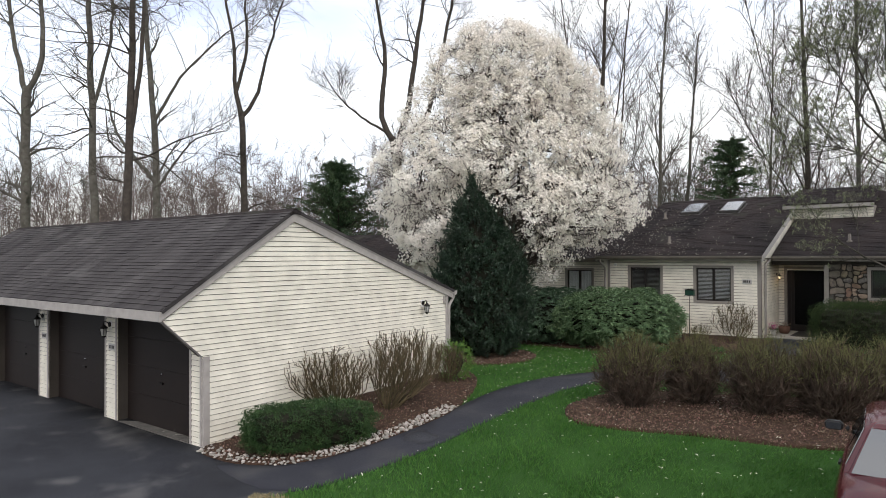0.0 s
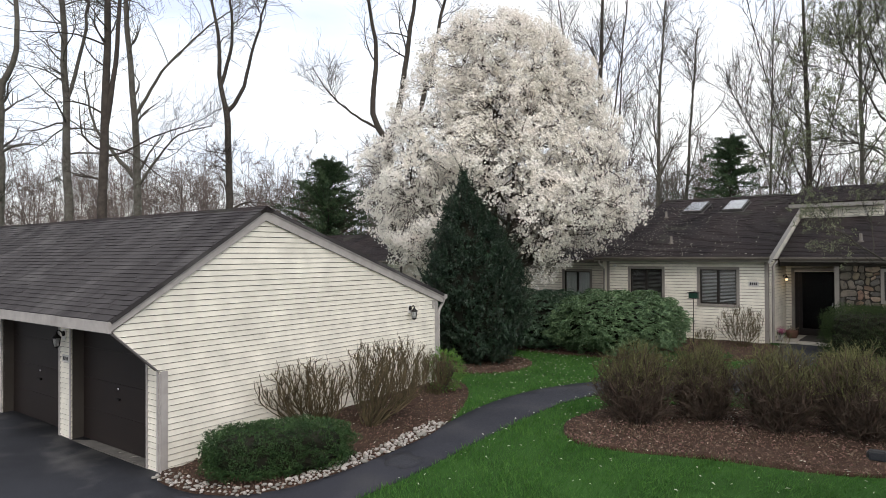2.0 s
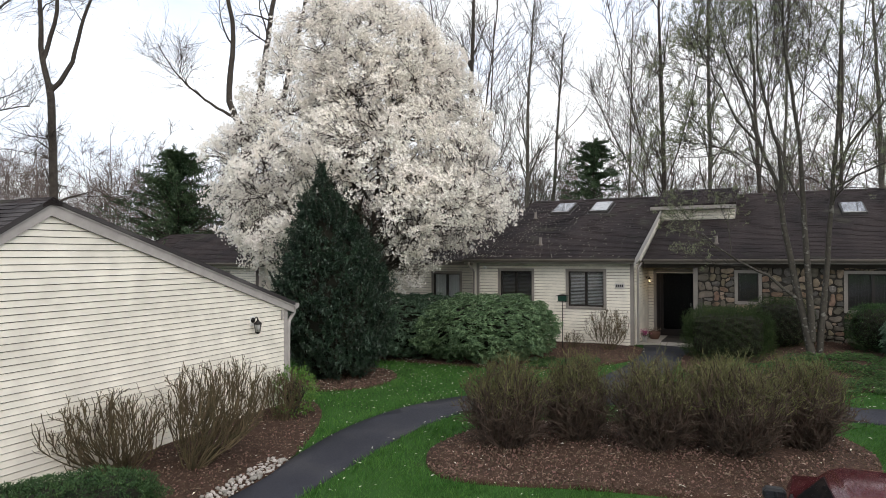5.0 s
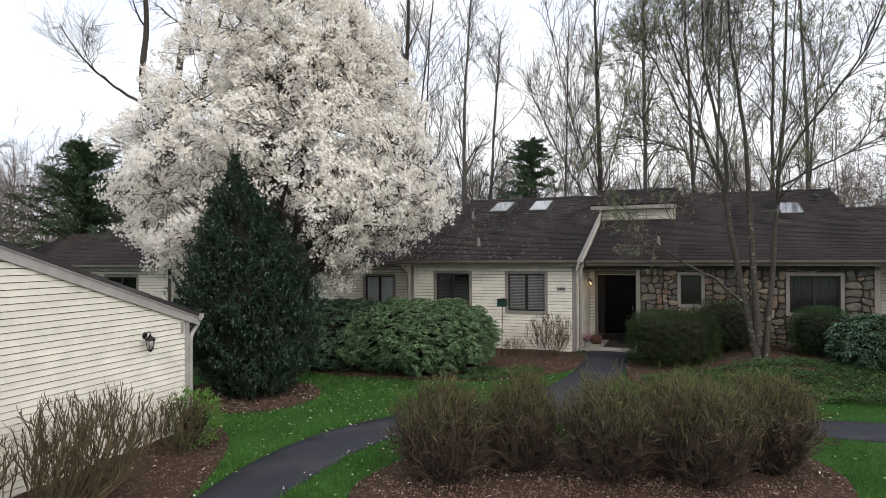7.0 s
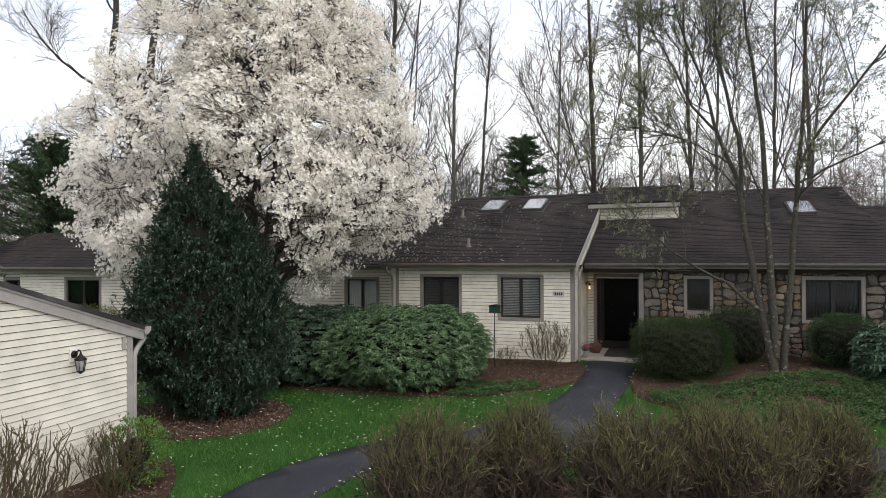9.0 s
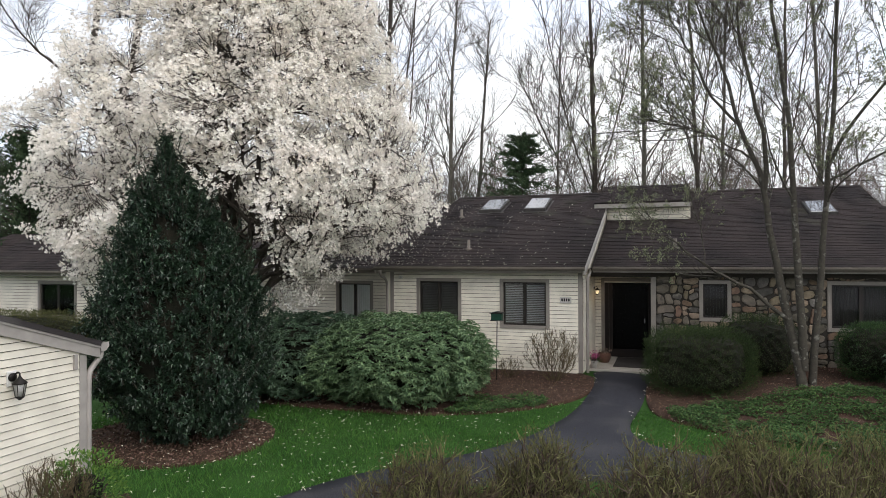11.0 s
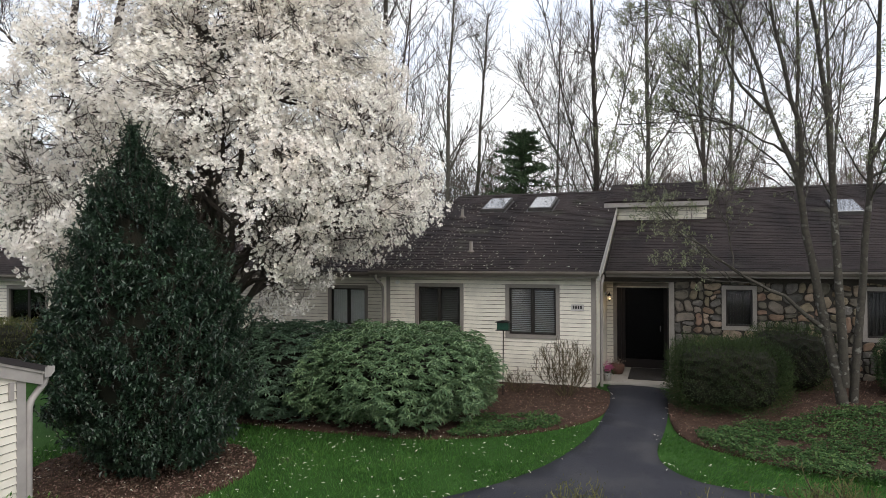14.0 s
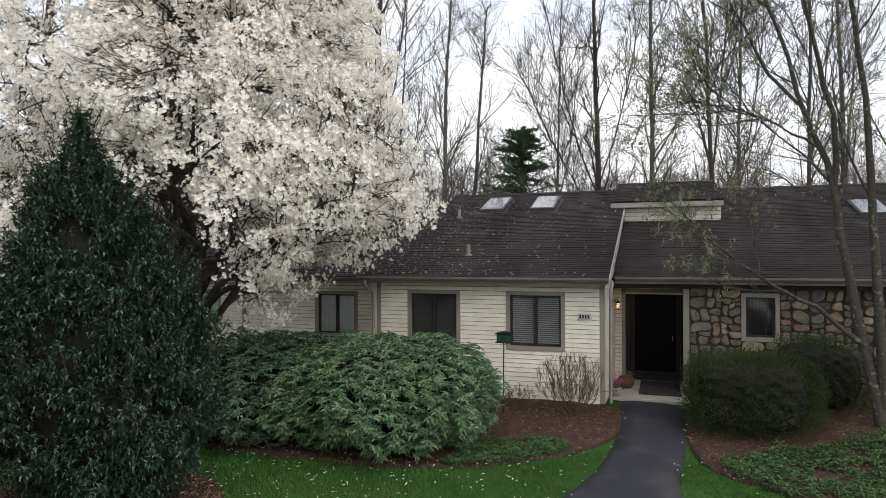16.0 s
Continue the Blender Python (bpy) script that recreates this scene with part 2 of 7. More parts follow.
PLAQUE = mat("grey_plaque", (0.50, 0.48, 0.45), (0.44, 0.42, 0.40), 0.6, 9, 60, 0.05)
INK = mat("black_ink", (0.02, 0.02, 0.02), (0.03, 0.03, 0.03), 0.6, 9, 60, 0.0)
SKYFRAME = mat("skylight_frame", (0.040, 0.038, 0.037), (0.060, 0.056, 0.053), 0.5, 6, 60, 0.05, metal=0.2)
SKYDOME = mat("skylight_acrylic", (0.16, 0.17, 0.19), (0.10, 0.11, 0.13), 0.05, 5, 30, 0.0, spec=1.0)
SKYDOME.node_tree.nodes["Principled BSDF"].inputs["IOR"].default_value = 2.4
FLASH = mat("pale_flashing", (0.46, 0.44, 0.41), (0.36, 0.34, 0.32), 0.5, 6, 60, 0.05)
MAT_RUBBER = mat("dark_door_mat", (0.040, 0.036, 0.034), (0.055, 0.05, 0.046), 0.95, 20, 160, 0.6)
PINK = mat("pink_blossoms", (0.42, 0.07, 0.20), (0.55, 0.16, 0.30), 0.7, 20, 60, 0.0, vary=0.4, by="island")
TERRA = mat("brown_pot", (0.10, 0.055, 0.04), (0.13, 0.07, 0.05), 0.8, 9, 60, 0.2)
CAR_RED = mat("maroon_car_paint", (0.075, 0.012, 0.016), (0.062, 0.009, 0.013), 0.18, 3, 200, 0.0, spec=0.6)
CAR_GLASS = mat("car_glass", (0.012, 0.014, 0.016), (0.015, 0.016, 0.018), 0.04, 3, 30, 0.0, spec=0.9)
CAR_GLASS.node_tree.nodes["Principled BSDF"].inputs["IOR"].default_value = 2.0
CAR_BLACK = mat("black_car_plastic", (0.016, 0.016, 0.017), (0.022, 0.022, 0.022), 0.5, 9, 90, 0.1)
CHROME = mat("bright_metal", (0.55, 0.55, 0.55), (0.48, 0.48, 0.48), 0.25, 9, 60, 0.0, metal=1.0)
TYRE = mat("tyre_rubber", (0.02, 0.02, 0.02), (0.028, 0.028, 0.028), 0.9, 9, 90, 0.3)
LAMPRED = mat("red_lamp_lens", (0.30, 0.012, 0.012), (0.22, 0.01, 0.01), 0.15, 9, 30, 0.0)
STONES = [mat("fieldstone", a, b, 0.9, 7, 90, 0.5, vary=0.3, spots=(6, 0.60, c)) for a, b, c in (
    ((0.165, 0.145, 0.115), (0.105, 0.095, 0.076), (0.080, 0.073, 0.062)),
    ((0.27, 0.22, 0.155), (0.165, 0.135, 0.096), (0.11, 0.088, 0.066)),
    ((0.205, 0.145, 0.098), (0.135, 0.098, 0.070), (0.095, 0.07, 0.054)),
    ((0.135, 0.126, 0.112), (0.080, 0.076, 0.069), (0.20, 0.187, 0.165)))]
BULB = bpy.data.materials.new("lit_bulb")
BULB.use_nodes = True
BULB.node_tree.nodes["Principled BSDF"].inputs["Emission Color"].default_value = (1.0, 0.72, 0.38, 1)
BULB.node_tree.nodes["Principled BSDF"].inputs["Emission Strength"].default_value = 14.0


# ---- mesh helpers ----
def mesh_of(name, V, F, smooth=False):
    """A mesh from an array of places and an array (or list) of faces with the same number of corners."""
    V, F = np.asarray(V, dtype=np.float32), np.asarray(F, dtype=np.int32)
    me = bpy.data.meshes.new(name)
    me.vertices.add(len(V))
    me.vertices.foreach_set("co", V.ravel())
    me.loops.add(F.size)
    me.loops.foreach_set("vertex_index", F.ravel())
    me.polygons.add(len(F))
    me.polygons.foreach_set("loop_start", np.arange(0, F.size, F.shape[1], dtype=np.int32))
    me.polygons.foreach_set("use_smooth", np.full(len(F), bool(smooth), dtype=bool))
    me.update(calc_edges=True)
    return me


def thing(name, at, label, category, group="", kind="", turn=0.0):
    ob = new(name)
    ob.location, ob.rotation_euler = at, (0, 0, radians(turn))
    ob.empty_display_size = 0.2
    return tagged(ob, label, category, group, kind)


def root_of(ob):
    while ob.parent:
        ob = ob.parent
    return ob


def part(name, me, material, parent, label="", kind=""):
    """Links a mesh or bmesh as one mesh object under a thing or a part. Its places are relative to the thing's base."""
    if isinstance(me, bmesh.types.BMesh):
        bm, me = me, bpy.data.meshes.new(name)
        bm.to_mesh(me)
        bm.free()
    if material and not me.materials:
        me.materials.append(material)
    ob = new(name, me)
    ob.parent = parent
    return tagged(ob, label, "", "", kind)


def single(name, me, material, label, category, group="", kind="", at=(0, 0, 0)):
    """A thing that is one mesh."""
    if isinstance(me, bmesh.types.BMesh):
        bm, me = me, bpy.data.meshes.new(name)
        bm.to_mesh(me)
        bm.free()
    if not me.materials:
        me.materials.append(material)
    ob = new(name, me)
    ob.location = at
    return tagged(ob, label, category, group, kind)


def box(bm, x0, x1, y0, y1, z0, z1, bevel=0.0, m=None):
    g = bmesh.ops.create_cube(bm, size=1.0)["verts"]
    bmesh.ops.scale(bm, vec=(x1 - x0, y1 - y0, z1 - z0), verts=g)
    bmesh.ops.translate(bm, vec=((x0 + x1) / 2, (y0 + y1) / 2, (z0 + z1) / 2), verts=g)
    if bevel:
        es = list({e for v in g for e in v.link_edges})
        r = bmesh.ops.bevel(bm, geom=es, offset=bevel, segments=1, affect="EDGES")
        g = list({v for f in r["faces"] for v in f.verts} | {v for v in g if v.is_valid})
    if m is not None:
        bmesh.ops.transform(bm, matrix=m, verts=g)
    return g


def boxes(*rows, bevel=0.0, m=None):
    bm = bmesh.new()
    for r in rows:
        box(bm, *r, bevel=bevel)
    if m is not None:
        bmesh.ops.transform(bm, matrix=m, verts=bm.verts)
    return bm


def prism(outline, axis, a, b, m=None, bevel=0.0):
    """An outline of (p, q) drawn out along an axis from a to b. axis x: (y, z); y: (x, z); z: (x, y)."""
    bm = bmesh.new()
    put = {"x": lambda p, q, t: (t, p, q), "y": lambda p, q, t: (p, t, q), "z": lambda p, q, t: (p, q, t)}[axis]
    va = [bm.verts.new(put(p, q, a)) for p, q in outline]
    vb = [bm.verts.new(put(p, q, b)) for p, q in outline]
    bm.faces.new(va)
    bm.faces.new(vb[::-1])
    for i in range(len(va)):
        j = (i + 1) % len(va)
        bm.faces.new((va[j], va[i], vb[i], vb[j]))
    bmesh.ops.recalc_face_normals(bm, faces=bm.faces)
    if bevel:
        bmesh.ops.bevel(bm, geom=list(bm.edges), offset=bevel, segments=2, affect="EDGES")
    if m is not None:
        bmesh.ops.transform(bm, matrix=m, verts=bm.verts)
    return bm


def lathe(profile, n=16, m=None):
    """A turned shape from (radius, height) pairs."""
    bm = bmesh.new()
    rings = [[bm.verts.new((max(r, 1e-4) * math.cos(2 * math.pi * i / n), max(r, 1e-4) * math.sin(2 * math.pi * i / n), z)) for i in range(n)] for r, z in profile]
    for a, b in zip(rings, rings[1:]):
        for i in range(n):
            j = (i + 1) % n
            bm.faces.new((a[i], a[j], b[j], b[i]))
    bm.faces.new(rings[0][::-1])
    bm.faces.new(rings[-1])
    for f in bm.faces:
        f.smooth = True
    if m is not None:
        bmesh.ops.transform(bm, matrix=m, verts=bm.verts)
    return bm


def tubes(P, R, n=5):
    """Tapered tubes along many lines at once: P (lines, points, 3), R (lines, points). Returns places and quads."""
    P, R = np.asarray(P, float), np.asarray(R, float)
    B, k, _ = P.shape
    D = np.gradient(P, axis=1)
    D /= np.linalg.norm(D, axis=2, keepdims=True) + 1e-9
    ref = np.where(np.abs(D[:, :1, 2:3]) < 0.8, np.array([[[0, 0, 1.0]]]), np.array([[[1.0, 0, 0]]]))
    U = np.cross(D, np.broadcast_to(ref, D.shape))
    U /= np.linalg.norm(U, axis=2, keepdims=True) + 1e-9
    W = np.cross(D, U)
    a = np.arange(n) * 2 * np.pi / n
    ring = U[:, :, None, :] * np.cos(a)[None, None, :, None] + W[:, :, None, :] * np.sin(a)[None, None, :, None]
    V = P[:, :, None, :] + ring * R[:, :, None, None]
    b, i, j = np.meshgrid(np.arange(B), np.arange(k - 1), np.arange(n), indexing="ij")
    base = b * k * n
    j2 = (j + 1) % n
    F = np.stack([base + i * n + j, base + i * n + j2, base + (i + 1) * n + j2, base + (i + 1) * n + j], -1).reshape(-1, 4)
    return V.reshape(-1, 3), F


def ribbons(P, R, rng):
    """The finest far twigs: narrow bent blades along many lines."""
    P, R = np.asarray(P, float), np.asarray(R, float)
    B, k, _ = P.shape
    D = np.gradient(P, axis=1)
    U = np.cross(D, rng.normal(size=(B, 1, 3)))
    U /= np.linalg.norm(U, axis=2, keepdims=True) + 1e-9
    V = np.stack([P - U * R[..., None], P + U * R[..., None]], 2)
    b, i = np.meshgrid(np.arange(B), np.arange(k - 1), indexing="ij")
    o = b * k * 2 + i * 2
    return V.reshape(-1, 3), np.stack([o, o + 1, o + 3, o + 2], -1).reshape(-1, 4)


def join(parts):
    """Joins (V, F) pairs into one pair."""
    V, F, o = [], [], 0
    for v, f in parts:
        V.append(v)
        F.append(np.asarray(f) + o)
        o += len(v)
    return np.concatenate(V), np.concatenate(F)


def line_tube(points, radius, n=6, end=None):
    """One tube through a few points, smoothed."""
    p = np.array(points, float)
    for _ in range(2):
        q = np.empty((2 * len(p) - 2, 3))
        q[0::2], q[1::2] = 0.75 * p[:-1] + 0.25 * p[1:], 0.25 * p[:-1] + 0.75 * p[1:]
        p = np.vstack([p[:1], q, p[-1:]])
    r = np.linspace(radius, radius if end is None else end, len(p))
    return tubes(p[None], r[None], n)


def frames_of(d, up=(0, 0, 1)):
    """Turns whose x axis is d, with z near up."""
    x = d / (np.linalg.norm(d, axis=1, keepdims=True) + 1e-9)
    y = np.cross(np.broadcast_to(np.asarray(up, float), x.shape), x)
    y /= np.linalg.norm(y, axis=1, keepdims=True) + 1e-9
    return np.stack([x, y, np.cross(x, y)], 2)


def scatter(T, F, pos, rot, size):
    """Many copies of a small shape (T, F) as one pair of arrays."""
    T, F = np.asarray(T, float), np.asarray(F)
    N, n = len(pos), len(T)
    V = np.einsum("nij,kj->nki", rot, T) * np.asarray(size, float).reshape(N, 1, 1) + np.asarray(pos)[:, None, :]
    return V.reshape(-1, 3), (F[None] + (np.arange(N) * n)[:, None, None]).reshape(-1, F.shape[1])


LEAF = ([(0, 0, 0), (0.45, -0.5, 0.06), (0.45, 0.5, 0.06), (1, 0, -0.06), (0.5, 0, -0.03)], [(0, 2, 4), (0, 4, 1), (4, 2, 3), (4, 3, 1)])
DIAMOND = ([(0, 0, 0), (0.5, 0.5, 0.05), (1, 0, 0), (0.5, -0.5, 0.05)], [(0, 1, 2), (0, 2, 3)])
BLADE = ([(0, -0.5, 0), (0, 0.5, 0), (0.55, 0.3, 0.06), (1, 0, 0.22)], [(0, 1, 2), (0, 2, 3)])
SLAB = ([(-.5, -.3, 0), (.5, -.3, 0), (.5, .3, 0), (-.5, .3, 0), (-.42, -.22, .25), (.42, -.22, .25), (.42, .22, .25), (-.42, .22, .25)],
        [(4, 5, 6, 7), (0, 1, 5, 4), (1, 2, 6, 5), (2, 3, 7, 6), (3, 0, 4, 7)])


def leaf_shape(width, droop=0.0, plain=False):
    T, F = DIAMOND if plain else LEAF
    return [(x, y * width, z * (1 + 3 * width) - droop * x * x) for x, y, z in T], F


def spin(rng, N):
    """Random turns."""
    q = rng.normal(size=(N, 4))
    q /= np.linalg.norm(q, axis=1, keepdims=True)
    w, x, y, z = q.T
    return np.stack([np.stack([1 - 2 * (y * y + z * z), 2 * (x * y - z * w), 2 * (x * z + y * w)], -1),
                     np.stack([2 * (x * y + z * w), 1 - 2 * (x * x + z * z), 2 * (y * z - x * w)], -1),
                     np.stack([2 * (x * z - y * w), 2 * (y * z + x * w), 1 - 2 * (x * x + y * y)], -1)], 1)


def unit(v):
    return v / (np.linalg.norm(v, axis=-1, keepdims=True) + 1e-9)


def inside(poly, x, y):
    """Which of the places lie inside a closed outline."""
    r = np.zeros(np.shape(x), bool)
    for (ax, ay), (bx, by) in zip(poly, poly[1:] + poly[:1]):
        c = (ay > y) != (by > y)
        r ^= c & (x < (bx - ax) * (y - ay) / (by - ay + 1e-12) + ax)
    return r


def rounded(poly, times=2):
    for _ in range(times):
        poly = [q for (a, b), (c, d) in zip(poly, poly[1:] + poly[:1]) for q in ((0.75 * a + 0.25 * c, 0.75 * b + 0.25 * d), (0.25 * a + 0.75 * c, 0.25 * b + 0.75 * d))]
    return poly


# ---- the lie of the land ----
def S(t):
    t = np.clip(t, 0, 1)
    return t * t * (3 - 2 * t)


def ground_z(x, y):
    x, y = np.asarray(x, float), np.asarray(y, float)
    z = -0.30 + 0.17 * S((y - 4.8) / 5) + 0.012 * np.clip(y - 10, 0, 14) + 0.07 * S((y - 18) / 3)
    z = z + 0.24 * S((y - 18.0) / 2.0) * S((x + 2.0) / 1.8)
    z = z + 0.13 * np.exp(-((x + 2.6) / 2.3) ** 2 - ((y - 12.0) / 1.3) ** 2)
    z = z - 0.05 * np.exp(-((x + 10.2) / 2.6) ** 2 - ((y - 5.3) / 1.2) ** 2)
    return z + 0.02 * S((y - 6) / 3) * np.sin(1.3 * x + 0.7 * y)


def sheet(name, poly, lift, step, material, parent=None, label="", category="", skirt=0.06, rough=0.0, kind="structure", seed=3):
    """A piece of ground with a given outline that lies lift above the land, with a turned-down edge."""
    rng = np.random.default_rng(seed)
    from mathutils.geometry import delaunay_2d_cdt
    pts, n = [], len(poly)
    for (a, b), (c, d) in zip(poly, poly[1:] + poly[:1]):
        k = max(1, int(math.hypot(c - a, d - b) / step))
        pts += [(a + (c - a) * i / k, b + (d - b) * i / k) for i in range(k)]
    nb = len(pts)
    xs, ys = [p[0] for p in pts], [p[1] for p in pts]
    gx, gy = np.meshgrid(np.arange(min(xs), max(xs), step), np.arange(min(ys), max(ys), step))
    gx, gy = gx.ravel() + rng.uniform(-.2, .2, gx.size) * step, gy.ravel() + rng.uniform(-.2, .2, gx.size) * step
    keep = inside(pts, gx, gy)
    P = np.array(pts)
    gx, gy = gx[keep], gy[keep]
    far = np.array([np.min((P[:, 0] - a) ** 2 + (P[:, 1] - b) ** 2) > (0.4 * step) ** 2 for a, b in zip(gx, gy)], bool) if len(gx) else np.zeros(0, bool)
    flat = [Vector(p) for p in pts] + [Vector((a, b)) for a, b in zip(gx[far], gy[far])]
    vs, _, fs, *_ = delaunay_2d_cdt(flat, [(i, (i + 1) % nb) for i in range(nb)], [], 1, 1e-5)
    X, Y = np.array([v.x for v in vs]), np.array([v.y for v in vs])
    Z = ground_z(X, Y) + lift + rough * rng.normal(size=len(X))
    bm = bmesh.new()
    bv = [bm.verts.new(p) for p in zip(X, Y, Z)]
    for f in fs:
        bm.faces.new([bv[i] for i in f])
    bmesh.ops.recalc_face_normals(bm, faces=bm.faces)
    if sum(f.normal.z for f in bm.faces) < 0:
        bmesh.ops.reverse_faces(bm, faces=bm.faces)
    edge = [e for e in bm.edges if e.is_boundary]
    r = bmesh.ops.extrude_edge_only(bm, edges=edge)
    bmesh.ops.translate(bm, vec=(0, 0, -skirt), verts=[v for v in r["geom"] if isinstance(v, bmesh.types.BMVert)])
    for f in bm.faces:
        f.smooth = True
    if parent:
        return part(name, bm, material, parent, label)
    return single(name, bm, material, label, category, kind=kind)


def drop_on(poly, count, rng, lift=0.0):
    """Places spread over an outline, on the land."""
    xs, ys = [p[0] for p in poly], [p[1] for p in poly]
    out = np.zeros((0, 3))
    while len(out) < count:
        x, y = rng.uniform(min(xs), max(xs), count), rng.uniform(min(ys), max(ys), count)
        k = inside(poly, x, y)
        out = np.vstack([out, np.stack([x, y, ground_z(x, y) + lift], 1)[k]])
    return out[:count]


def wpart(name, me, material, parent, label="", kind=""):
    """As part, for a mesh whose places are given in the world."""
    ob = part(name, me, material, parent, label, kind)
    ob.data.transform(root_of(parent).matrix_basis.inverted())
    return ob


# ---- ground, asphalt, path, beds ----
def graded(a, b, step):
    core = list(np.arange(a, b + step / 2, step))
    return np.array([a - 700, a - 350, a - 160, a - 70, a - 30, a - 10] + core + [b + 10, b + 30, b + 70, b + 160, b + 350, b + 700])


gx, gy = graded(-40, 16, 0.7), graded(-14, 40, 0.7)
GX, GY = np.meshgrid(gx, gy, indexing="ij")
GZ = ground_z(GX, GY) - 0.012 * 0
nx, ny = GX.shape
ii, jj = np.meshgrid(np.arange(nx - 1), np.arange(ny - 1), indexing="ij")
gf = np.stack([ii * ny + jj, (ii + 1) * ny + jj, (ii + 1) * ny + jj + 1, ii * ny + jj + 1], -1).reshape(-1, 4)
single("ground", mesh_of("ground", np.stack([GX, GY, GZ], -1).reshape(-1, 3), gf, True), SOIL, "green lawn soil that runs on under the trees", "ground", kind="structure")

LOT = [(-45, -30), (14, -30), (14, 10.3), (-1.02, 10.3), (-0.95, 8.6), (-0.75, 6.4), (-1.3, 5.3), (-3.0, 4.75), (-6.2, 4.55), (-6.55, 4.75), (-6.62, 5.25), (-9.0, 5.75), (-21.6, 5.75), (-45, 5.75)]
lot = sheet("parking_lot", LOT, 0.012, 0.9, ASPHALT, label="worn grey asphalt car park with pale scuffs", category="asphalt")
PATH_EDGE = [(-8.6, 5.2), (-7.75, 5.5), (-7.05, 6.5), (-6.98, 8.4), (-7.12, 9.3), (-7.42, 10.8), (-7.36, 12.4), (-6.75, 13.7), (-5.62, 14.9), (-4.73, 16.3), (-4.25, 17.8), (-4.1, 19.4), (-4.12, 21.0), (-4.36, 22.0),
             (-2.92, 22.0), (-3.0, 20.2), (-3.05, 18.8), (-3.22, 17.4), (-2.98, 16.6), (-2.3, 16.15), (0.7, 16.2), (8.0, 16.3),
             (8.0, 15.1), (0.5, 15.15), (-2.5, 15.0), (-4.2, 14.5), (-5.4, 13.8), (-6.0, 12.9), (-6.32, 11.2), (-6.2, 8.9), (-6.1, 7.4), (-6.28, 5.95), (-6.6, 4.9)]
PATH_EDGE = rounded(PATH_EDGE, 2)
sheet("footpath", PATH_EDGE, 0.022, 0.35, PATH_M, label="narrow dark asphalt footpath curving from garage to front door", category="path")
sheet("asphalt_patch", rounded([(-6.82, 7.62), (-6.66, 7.40), (-6.50, 7.50), (-6.36, 7.42), (-6.24, 7.72), (-6.36, 7.98), (-6.55, 7.92), (-6.72, 8.06), (-6.86, 7.88)], 2), 0.0265, 0.2, PATCH_M, label="dark damp patch on the asphalt footpath", category="asphalt", skirt=0.004)

BED_GARAGE = rounded([(-9.35, 5.4), (-8.2, 5.34), (-7.4, 5.7), (-6.97, 6.7), (-6.92, 8.6), (-7.15, 9.5), (-7.75, 10.9), (-8.5, 12.05), (-9.3, 12.5), (-9.8, 11.4), (-9.6, 8)], 2)
BED_HEDGE = rounded([(-5.6, 10.75), (-5.15, 9.85), (-4.4, 9.65), (-2.95, 10.2), (-1.35, 10.5), (-0.15, 11.2), (0.35, 12.3), (0.2, 13.7), (-0.7, 14.4), (-2.2, 13.7), (-4.2, 12.9), (-5.3, 11.9)], 2)
BED_HOUSE = rounded([(-16.5, 17.8), (-13, 17.2), (-9.8, 16.95), (-7.3, 16.85), (-5.9, 17.55), (-4.75, 18.3), (-4.2, 19.1), (-4.05, 20.0), (-4.25, 21.6), (-9, 21.7), (-9.2, 23), (-14, 23), (-14.3, 24.6), (-18, 24.6), (-18, 20.5)], 2)
BED_HOLLY = rounded([(-11.6, 13.5), (-10.5, 12.95), (-9.4, 13.15), (-8.6, 14.1), (-8.7, 15.3), (-9.7, 16.0), (-11.2, 15.7), (-11.9, 14.7)], 2)
BED_STONE = rounded([(-3.0, 21.6), (-3.02, 19.4), (-2.75, 18.1), (-1.1, 17.25), (0.3, 17.5), (2.0, 17.95), (5.5, 18.3), (9, 18.4), (9, 23), (-2.8, 23)], 2)
bed_rng = np.random.default_rng(11)
for nm, poly, lab, dens in (("mulch_bed", BED_GARAGE, "brown bark mulch along the garage wall", 1300), ("mulch_bed", BED_HEDGE, "bark mulch island under the barberry hedge", 3200),
                            ("mulch_bed", BED_HOUSE, "bark mulch bed before the house wall", 2600), ("mulch_bed", BED_HOLLY, "ring of bark mulch under the holly", 1300),
                            ("mulch_bed", BED_STONE, "mulch bed before the fieldstone wall", 1500)):
    ob = sheet(nm, poly, 0.035, 0.3, MULCH, label=lab, category="mulch bed", rough=0.012, kind="structure", seed=5)
    dens = int(dens * 2.6)
    pos = drop_on(poly, dens, bed_rng, 0.045)
    me = mesh_of("chips", *scatter(*SLAB, pos, spin(bed_rng, dens), bed_rng.uniform(0.012, 0.042, dens)))
    part("bark_chips", me, CHIP, ob, "loose brown bark chips", "stuff")
    pos = drop_on(poly, dens // 9, bed_rng, 0.050)
    T, F = leaf_shape(0.45)
    fl = frames_of(np.column_stack([bed_rng.normal(size=(len(pos), 2)), bed_rng.uniform(-.3, .3, len(pos))]))
    me = mesh_of("litter", *scatter(T, F, pos, fl, 0.022 + 0.06 * bed_rng.random(len(pos)) ** 2.5))
    part("leaf_litter", me, LITTER, ob, "dry pale fallen leaves", "stuff")

# ---- walls of lapped boards ----
def face_y(Y):
    """A wall that looks towards -y."""
    return lambda u, d, z: (u, Y - d, z)


def face_x(X):
    """A wall that looks towards +x."""
    return lambda u, d, z: (X + d, u, z)


